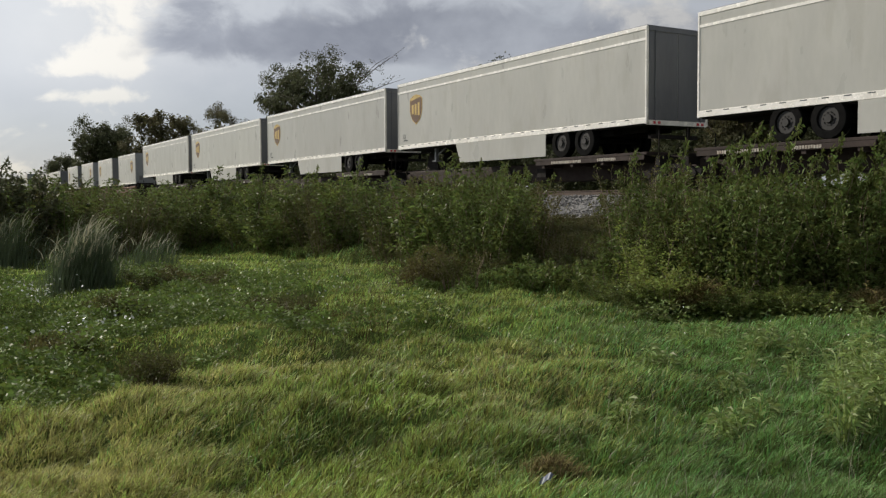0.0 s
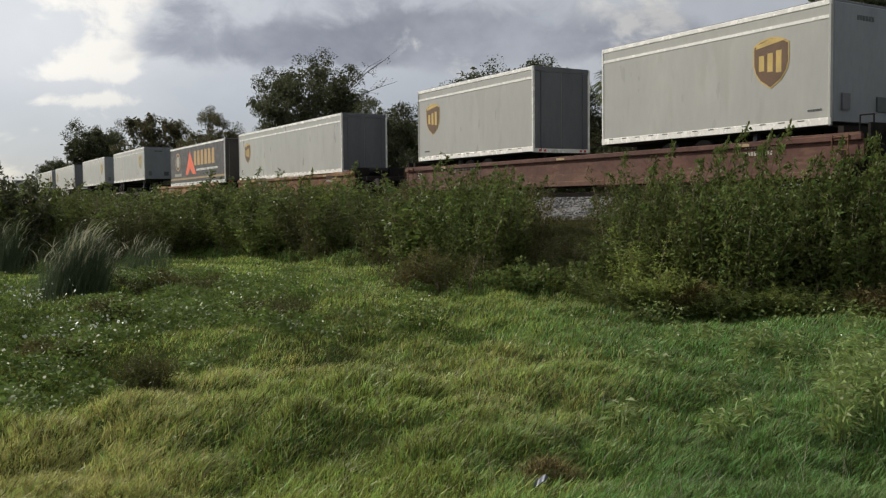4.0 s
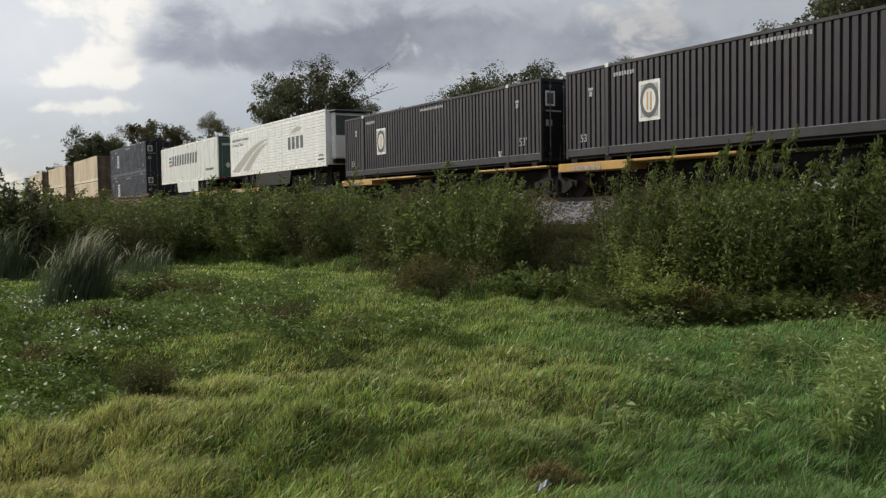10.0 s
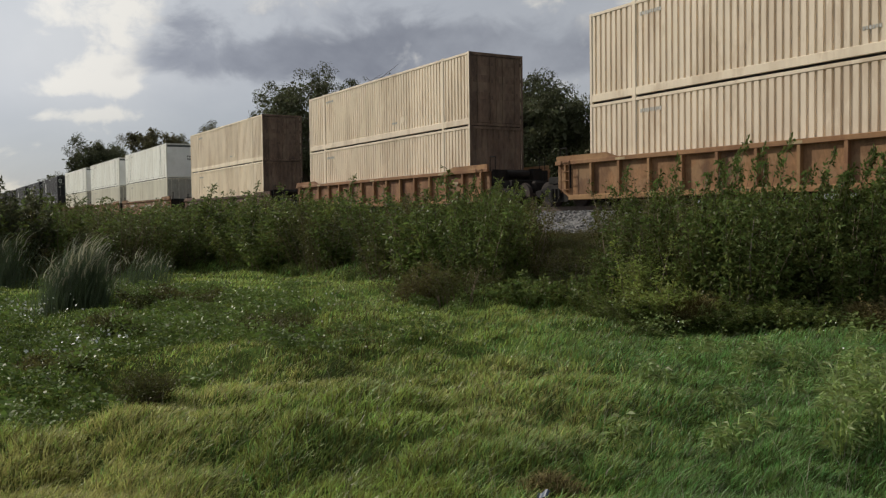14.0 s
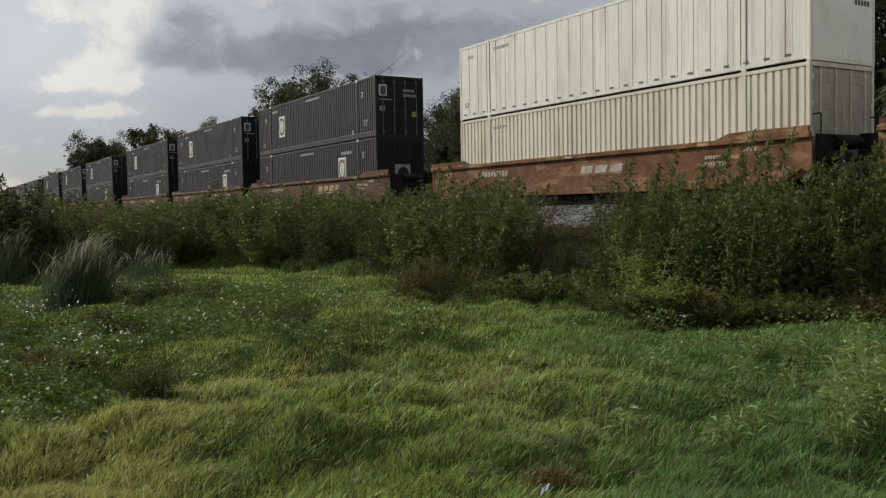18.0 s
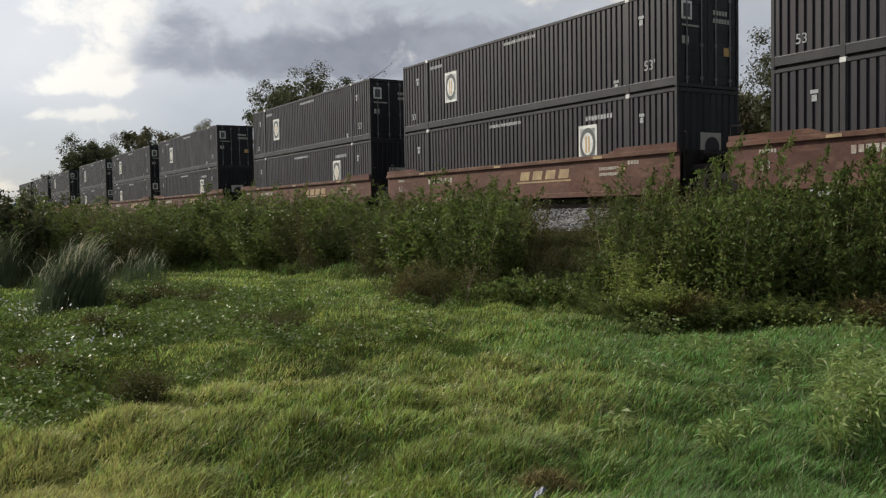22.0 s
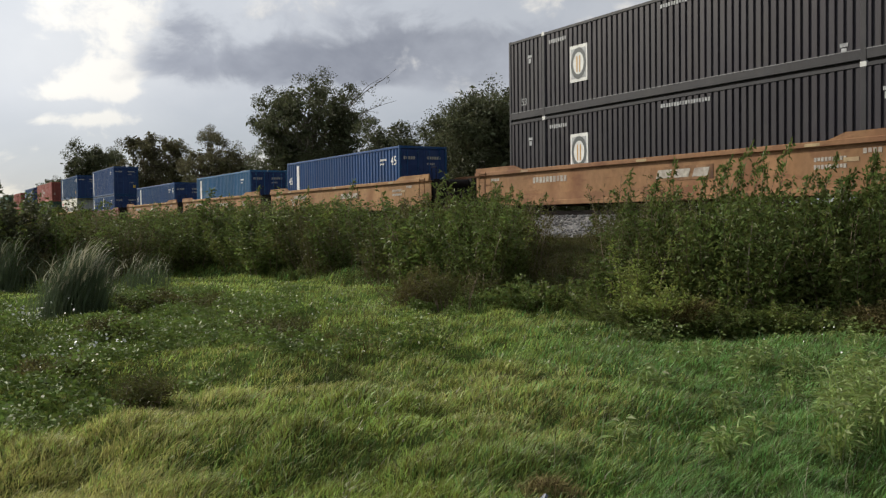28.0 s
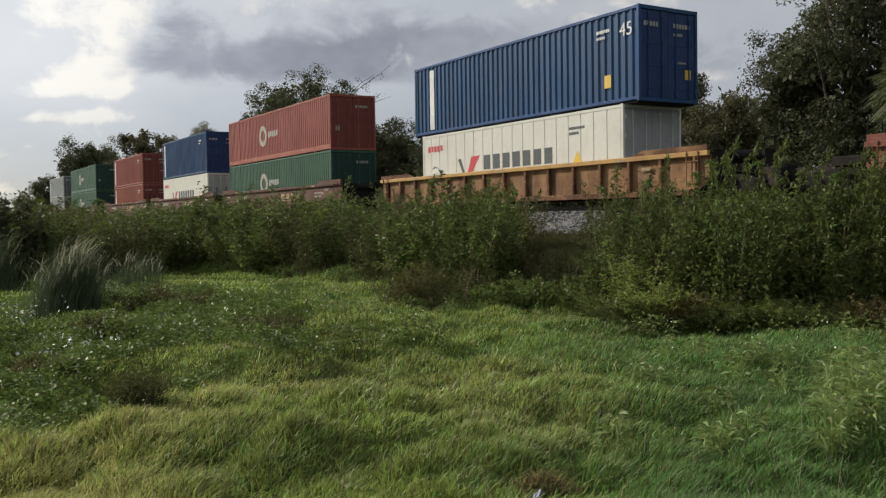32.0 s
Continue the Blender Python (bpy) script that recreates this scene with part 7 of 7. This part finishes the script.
def forked_shrub():
    """A bare forked foot that carries a leafy head."""
    rng = np.random.default_rng(46)
    x0, y0 = plan(0.345, 12.35)
    t = tagged(new("shrub"), "shrub with a bare pale forked stem", "shrub", "thicket beside the line")
    t.matrix_basis = pose(x0, y0, float(ground_z(x0, y0)), 0, 0, 58)
    b = bmesh.new()
    tube(b, [Vector((-0.17, 0, -0.05)), Vector((-0.09, 0, 0.22)), Vector((0, 0, 0.48))], 0.022, 0.018, 6)
    tube(b, [Vector((0.16, 0.03, -0.05)), Vector((0.08, 0.02, 0.24)), Vector((0, 0, 0.46))], 0.020, 0.016, 6)
    tube(b, [Vector((0, 0, 0.45)), Vector((-0.02, 0.02, 0.9)), Vector((0.05, 0.03, 1.5))], 0.016, 0.006, 6)
    part("forked_stem", b, "pale_bark", t, "bare pale forked stem")
    n = 1300
    base = np.stack([rng.normal(0, 0.38, n), rng.normal(0, 0.30, n), rng.uniform(0.42, 1.75, n)], -1)
    quads("foliage", leaf_array(rng, base, rng.normal(size=(n, 3)) + np.array([0, 0, 0.4]), rng.uniform(0.05, 0.11, n), rng.uniform(0.02, 0.045, n), 0.2), "shrub_leaf", t)
    return t


edge_weeds()
dead_tussock(47, 0.278, 12.05, 0.50, 0.50)
dead_tussock(48, 0.472, 11.55, 0.45, 0.40)
forked_shrub()


def straw_heap():
    rng = np.random.default_rng(7)
    x0, y0 = plan(0.117, 5.17)
    t = tagged(new("straw_heap"), "small brown heap of dead grass lying in the pasture", "straw")
    t.matrix_basis = pose(x0, y0, float(ground_z(x0, y0)))
    n = 700
    x, y = rng.normal(0, 0.10, n), rng.normal(0, 0.08, n)
    z = 0.05 + 0.10 * np.exp(-(x ** 2 + y ** 2) / 0.02) * rng.uniform(0.3, 1, n)
    tagged(strips("straw", blades(rng, x, y, z, rng.uniform(0.03, 0.10, n), np.full(n, 0.006), rng.uniform(0.6, 1.6, n), rng.uniform(0, 6.28, n), k=3), "dead_leaf", t), kind="stuff")
    b = bmesh.new()
    bmesh.ops.create_icosphere(b, subdivisions=2, radius=0.11)
    for v in b.verts:
        v.co = Vector((v.co.x * 1.1, v.co.y * 0.9, max(-0.03, v.co.z * 1.1 + 0.02 * math.sin(v.co.x * 60))))
    part("mound", b, "soil", t)
    x1, y1 = plan(0.110, 4.93)
    b = bmesh.new()
    bmesh.ops.create_grid(b, x_segments=6, y_segments=4, size=0.035)
    for v in b.verts:
        v.co.z = 0.05 + 0.02 * math.sin(v.co.x * 70) + 0.015 * math.cos(v.co.y * 90)
    bmesh.ops.solidify(b, geom=b.faces[:], thickness=0.003)
    ob = tagged(part("litter_scrap", b, "litter_blue"), "crumpled pale blue scrap of litter in the grass", "litter")
    ob.matrix_basis = pose(x1, y1, float(ground_z(x1, y1)) + 0.015, 10, 5, 30)


straw_heap()


# ---- trees beyond the line ----
def tree(seed, label, x, y, height, crown_w, crown_h, leafmat="tree_leaf", clumps=90, leaf=0.17, per=130, clump_r=0.55, dead=0, lean=(0, 0), fork=0.35, gap=-1.35):
    rng = np.random.default_rng(seed)
    t = tagged(new("tree"), label, "tree", "trees beyond the line")
    t.matrix_basis = pose(x, y, float(ground_z(x, y)) - 0.1)
    bm = bmesh.new()
    top = np.array([lean[0], lean[1], height - crown_h * 0.35])
    u = np.linspace(0, 1, 7)[:, None]
    trunk = top * u + rng.normal(0, 0.12, (7, 3)) * u * (1 - u) * 3
    r0 = 0.018 * height + 0.06
    tube(bm, [Vector(p) for p in trunk], r0, r0 * 0.35, 8)
    part("trunk", bm, "bark", t)
    bm = bmesh.new()
    centre = np.array([lean[0], lean[1], height - crown_h / 2])
    # clumps fill an uneven crown, with hollows where sky shows through
    clumps *= 2
    ph = rng.uniform(0, 6.28, 6)
    half = np.array([crown_w, crown_w, crown_h]) / 2
    pts = []
    while len(pts) < clumps:
        v = rng.normal(size=3)
        v = v / np.linalg.norm(v)
        hor = math.hypot(v[0], v[1])
        v = v * np.array([hor ** -0.4, hor ** -0.4, 1.0])
        edge = 0.84 - 0.12 * smooth(0.75, 1.0, abs(v[2])) + 0.13 * math.sin(3 * math.atan2(v[1], v[0]) + ph[0]) + 0.12 * math.sin(5 * v[2] + 2 * math.atan2(v[1], v[0]) + ph[1])
        p = v * rng.uniform(0.25, 1.0) ** 0.5 * edge
        q = p * half
        hollow = math.sin(q[0] * 1.5 + ph[2]) + math.sin(q[1] * 1.7 + ph[3]) + math.sin(q[2] * 1.9 + ph[4])
        if hollow < gap + rng.normal(0, 0.3):
            continue
        p = centre + q * (1.0 if v[2] > 0 else np.array([0.92, 0.92, 1.0]))
        if p[2] < 0.4:
            continue
        pts.append(p)
    pts = np.array(pts)
    # no clump hangs on its own
    far = np.sort(np.linalg.norm(pts[:, None] - pts[None], axis=-1), axis=1)[:, 4]
    pts = pts[far < 2.3 * clump_r]
    clumps = len(pts)
    for p in pts[: clumps // 4]:
        f = fork + (0.95 - fork) * rng.uniform(0, 1)
        b0 = trunk[int(f * 6)]
        mid = (b0 + p) / 2 + rng.normal(0, 0.25, 3) + np.array([0, 0, -0.2])
        tube(bm, [Vector(b0), Vector(mid), Vector(p)], r0 * 0.32, 0.018, 5)
    sprays = []
    for k in range(dead):
        a = 1.03 + rng.normal(0, 0.25)
        b0 = trunk[4]
        tip = centre + np.array([np.cos(a) * crown_w * 0.60, np.sin(a) * crown_w * 0.60, crown_h * (0.22 + 0.13 * k)])
        v = np.linspace(0, 1, 7)[:, None]
        arch = b0 + (tip - b0) * v + np.array([0, 0, 1.0]) * np.sin(v * np.pi) * 0.5 + rng.normal(0, 0.16, (7, 3)) * v
        tube(bm, [Vector(p) for p in arch], 0.075, 0.012, 5)
        for j in range(11):
            f = rng.uniform(0.5, 1)
            q = arch[int(f * 6)]
            e = q + rng.normal(0, 0.40, 3) + np.array([0.1, 0.15, 0.35])
            tube(bm, [Vector(q), Vector((q + e) / 2 + rng.normal(0, 0.08, 3)), Vector(e)], 0.02, 0.006, 4)
            sprays.append(e)
    part("branching", bm, "bark", t)
    n = clumps * per
    ball = unit(rng.normal(size=(n, 3))) * rng.uniform(0, 1, (n, 1)) ** 0.40
    base = np.repeat(pts, per, 0) + ball * clump_r * np.array([1, 1, 0.8]) * np.repeat(rng.uniform(0.55, 1.25, clumps), per)[:, None]
    size = np.full(n, leaf)
    # larger overlapping leaves deep in the crown
    deep = pts[np.linalg.norm((pts - centre) / half, axis=1) < 0.72]
    if len(deep):
        core = np.repeat(deep, 14, 0) + rng.normal(0, clump_r * 0.45, (len(deep) * 14, 3))
        base, size = np.concatenate([base, core]), np.concatenate([size, np.full(len(core), leaf * 3.0)])
    if sprays:
        tips = np.repeat(np.array(sprays), 9, 0) + rng.normal(0, 0.16, (len(sprays) * 9, 3))
        base, size = np.concatenate([base, tips]), np.concatenate([size, np.full(len(tips), leaf)])
    n = len(base)
    quads("crown", leaf_array(rng, base, rng.normal(size=(n, 3)), rng.uniform(0.6, 1.3, n) * size, rng.uniform(0.40, 0.65, n) * size, 0.2), leafmat, t)
    return t


def at(r, y):
    d = y / (0.5163 + 0.8564 * r)
    return plan(r, d)


OAK = "dark green broad-leaved tree beyond the railway line"
PINE = "dark round-topped pine standing far beyond the line"
THIN = "thin-crowned brownish tree far beyond the line"
GROVE = [
    # seed, words, bearing, distance beyond the line of sight's foot, height, crown width and height, leaves, clumps, leaf size, clump size
    (201, PINE, -0.384, 32, 17.8, 13.6, 13.5, "tree_leaf", 120, 0.42, 1.15), (202, PINE, -0.428, 34, 14.2, 11.0, 11.0, "tree_leaf", 70, 0.45, 1.15),
    (203, THIN, -0.317, 32, 16.8, 13.0, 15.0, "tree_leaf_olive", 150, 0.30, 0.74), (204, THIN, -0.250, 32, 13.2, 9.8, 12.6, "tree_leaf_olive", 130, 0.26, 0.66),
    (205, "large open-crowned tree with bare twigs at one side", -0.146, 32, 15.4, 13.8, 12.4, "tree_leaf", 220, 0.25, 0.80),
    (206, OAK, -0.055, 33, 10.2, 6.2, 9.4, "tree_leaf", 90, 0.22, 0.68),
    (207, OAK, 0.015, 32, 9.2, 4.9, 8.9, "tree_leaf", 110, 0.24, 0.66), (208, OAK, 0.066, 32.5, 10.6, 9.2, 10.2, "tree_leaf", 270, 0.24, 0.74),
    (230, OAK, 0.130, 33.5, 9.6, 5.4, 9.2, "tree_leaf", 130, 0.23, 0.66),
    (209, OAK, 0.270, 33, 9.2, 3.8, 8.8, "tree_leaf", 75, 0.18, 0.52), (210, "yellowish-green small tree beyond the line", 0.325, 32, 7.2, 4.2, 6.8, "tree_leaf_olive", 75, 0.17, 0.50),
    (211, OAK, 0.407, 32, 9.6, 4.2, 9.2, "tree_leaf", 95, 0.18, 0.60), (212, OAK, 0.470, 32, 13.0, 6.6, 12.6, "tree_leaf", 170, 0.18, 0.68),
    (213, OAK, 0.60, 33, 12.4, 9.0, 12.0, "tree_leaf", 120, 0.20, 0.70), (214, OAK, -0.205, 37, 9.6, 11.0, 9.4, "tree_leaf", 90, 0.30, 0.95),
    (215, OAK, -0.012, 37, 8.6, 11.0, 8.4, "tree_leaf", 100, 0.26, 0.85), (216, OAK, 0.175, 36, 7.6, 9.0, 7.4, "tree_leaf", 90, 0.23, 0.75),
    (217, OAK, -0.285, 38, 10.0, 16.0, 9.8, "tree_leaf", 80, 0.38, 1.2), (218, OAK, -0.10, 39, 9.4, 12.0, 9.2, "tree_leaf", 80, 0.30, 0.95),
    (219, OAK, 0.225, 35, 7.0, 8.0, 6.8, "tree_leaf_olive", 80, 0.22, 0.70), (220, OAK, 0.345, 36, 7.6, 8.0, 7.4, "tree_leaf", 80, 0.22, 0.72),
    (221, OAK, -0.350, 42, 12.0, 20.0, 11.6, "tree_leaf", 80, 0.48, 1.5), (222, OAK, -0.275, 43, 11.0, 17.0, 10.6, "tree_leaf", 80, 0.44, 1.4),
    (223, OAK, -0.215, 44, 10.6, 15.0, 10.2, "tree_leaf", 80, 0.40, 1.3), (224, OAK, -0.155, 45, 10.5, 16.0, 10.2, "tree_leaf", 80, 0.36, 1.2),
    (225, OAK, -0.085, 44, 10.0, 14.0, 9.6, "tree_leaf", 80, 0.34, 1.1), (226, OAK, -0.025, 43, 9.6, 13.0, 9.2, "tree_leaf_olive", 80, 0.30, 1.05),
    (227, OAK, 0.155, 42, 8.2, 11.0, 7.8, "tree_leaf", 80, 0.27, 0.95), (228, OAK, 0.25, 40, 7.4, 9.0, 7.2, "tree_leaf_olive", 80, 0.24, 0.85),
    (229, OAK, -0.44, 44, 12.0, 20.0, 11.6, "tree_leaf", 70, 0.55, 1.8)]
for seed, words, r, yy, hh, cw, ch, leaves, clumps, leaf, cr in GROVE:
    tree(seed, words, *at(r, yy), hh, cw, ch, leaves, clumps, leaf * (0.66 if yy < 35 else 0.78), 145 if yy < 35 else 46, cr, dead=3 if seed == 205 else 0, gap=-0.9 if seed in (203, 204) else -1.05 if seed == 205 else -1.9 if seed in (207, 208, 230) else -1.45)


def palm(x, y, height):
    rng = np.random.default_rng(55)
    t = tagged(new("palm_tree"), "cabbage palm with a round head of fan fronds", "palm")
    t.matrix_basis = pose(x, y, float(ground_z(x, y)) - 0.1)
    bm = bmesh.new()
    tube(bm, [Vector((0, 0, 0)), Vector((0.08, 0, height * 0.5)), Vector((0, 0.05, height - 1.2))], 0.22, 0.17, 10)
    part("trunk", bm, "bark", t)
    for k in range(96):
        a, e = rng.uniform(0, 2 * np.pi), rng.uniform(-0.95, 1.4)
        way = np.array([np.cos(a) * np.cos(e), np.sin(a) * np.cos(e), np.sin(e)])
        hub = np.array([0, 0, height - 1.2]) + way * rng.uniform(0.7, 1.0)
        side = unit(np.cross(way, [0, 0, 1.0]) + 1e-6)
        m = 26
        ang = np.linspace(-1.35, 1.35, m)[:, None]
        lw = way * np.cos(ang) + side * np.sin(ang)
        lw = lw + np.array([0, 0, -0.25]) * (np.abs(ang) * 0.5 + 0.3)
        arr = leaf_array(rng, np.repeat(hub[None], m, 0), lw, rng.uniform(0.7, 1.15, m), np.full(m, 0.06), 0.35)
        f = quads("frond", arr, "palm_leaf", t)
        bm = bmesh.new()
        tube(bm, [Vector((0, 0, height - 1.3)), Vector(hub)], 0.025, 0.012, 4)
        part("frond_stalk", bm, "palm_leaf", f)
    return t


palm(*at(0.207, 31.5), 8.2)
palm(*at(0.545, 29.5), 6.2)


# ---- what moves: everything that rides on the train ----
def motions():
    for ob, s, y, z in MOVING:
        walk(ob, train_rows(s, y, z))
    for ob, lean, period, phase in BREEZE:
        rest = ob.matrix_basis.copy()
        at_rest = Matrix.Translation(rest.translation) @ rest.to_quaternion().to_matrix().to_4x4()
        rows = []
        for k in range(65):
            t = k / 2
            a = lean * (0.4 + math.sin(2 * math.pi * t / period + phase) + 0.5 * math.sin(2 * math.pi * t / (period * 2.7) + phase))
            rows.append((t, Matrix.Translation(rest.translation) @ Matrix.Rotation(radians(a), 4, (-0.857, 0.516, 0)) @ at_rest.to_quaternion().to_matrix().to_4x4()))
        walk(ob, rows)


motions()
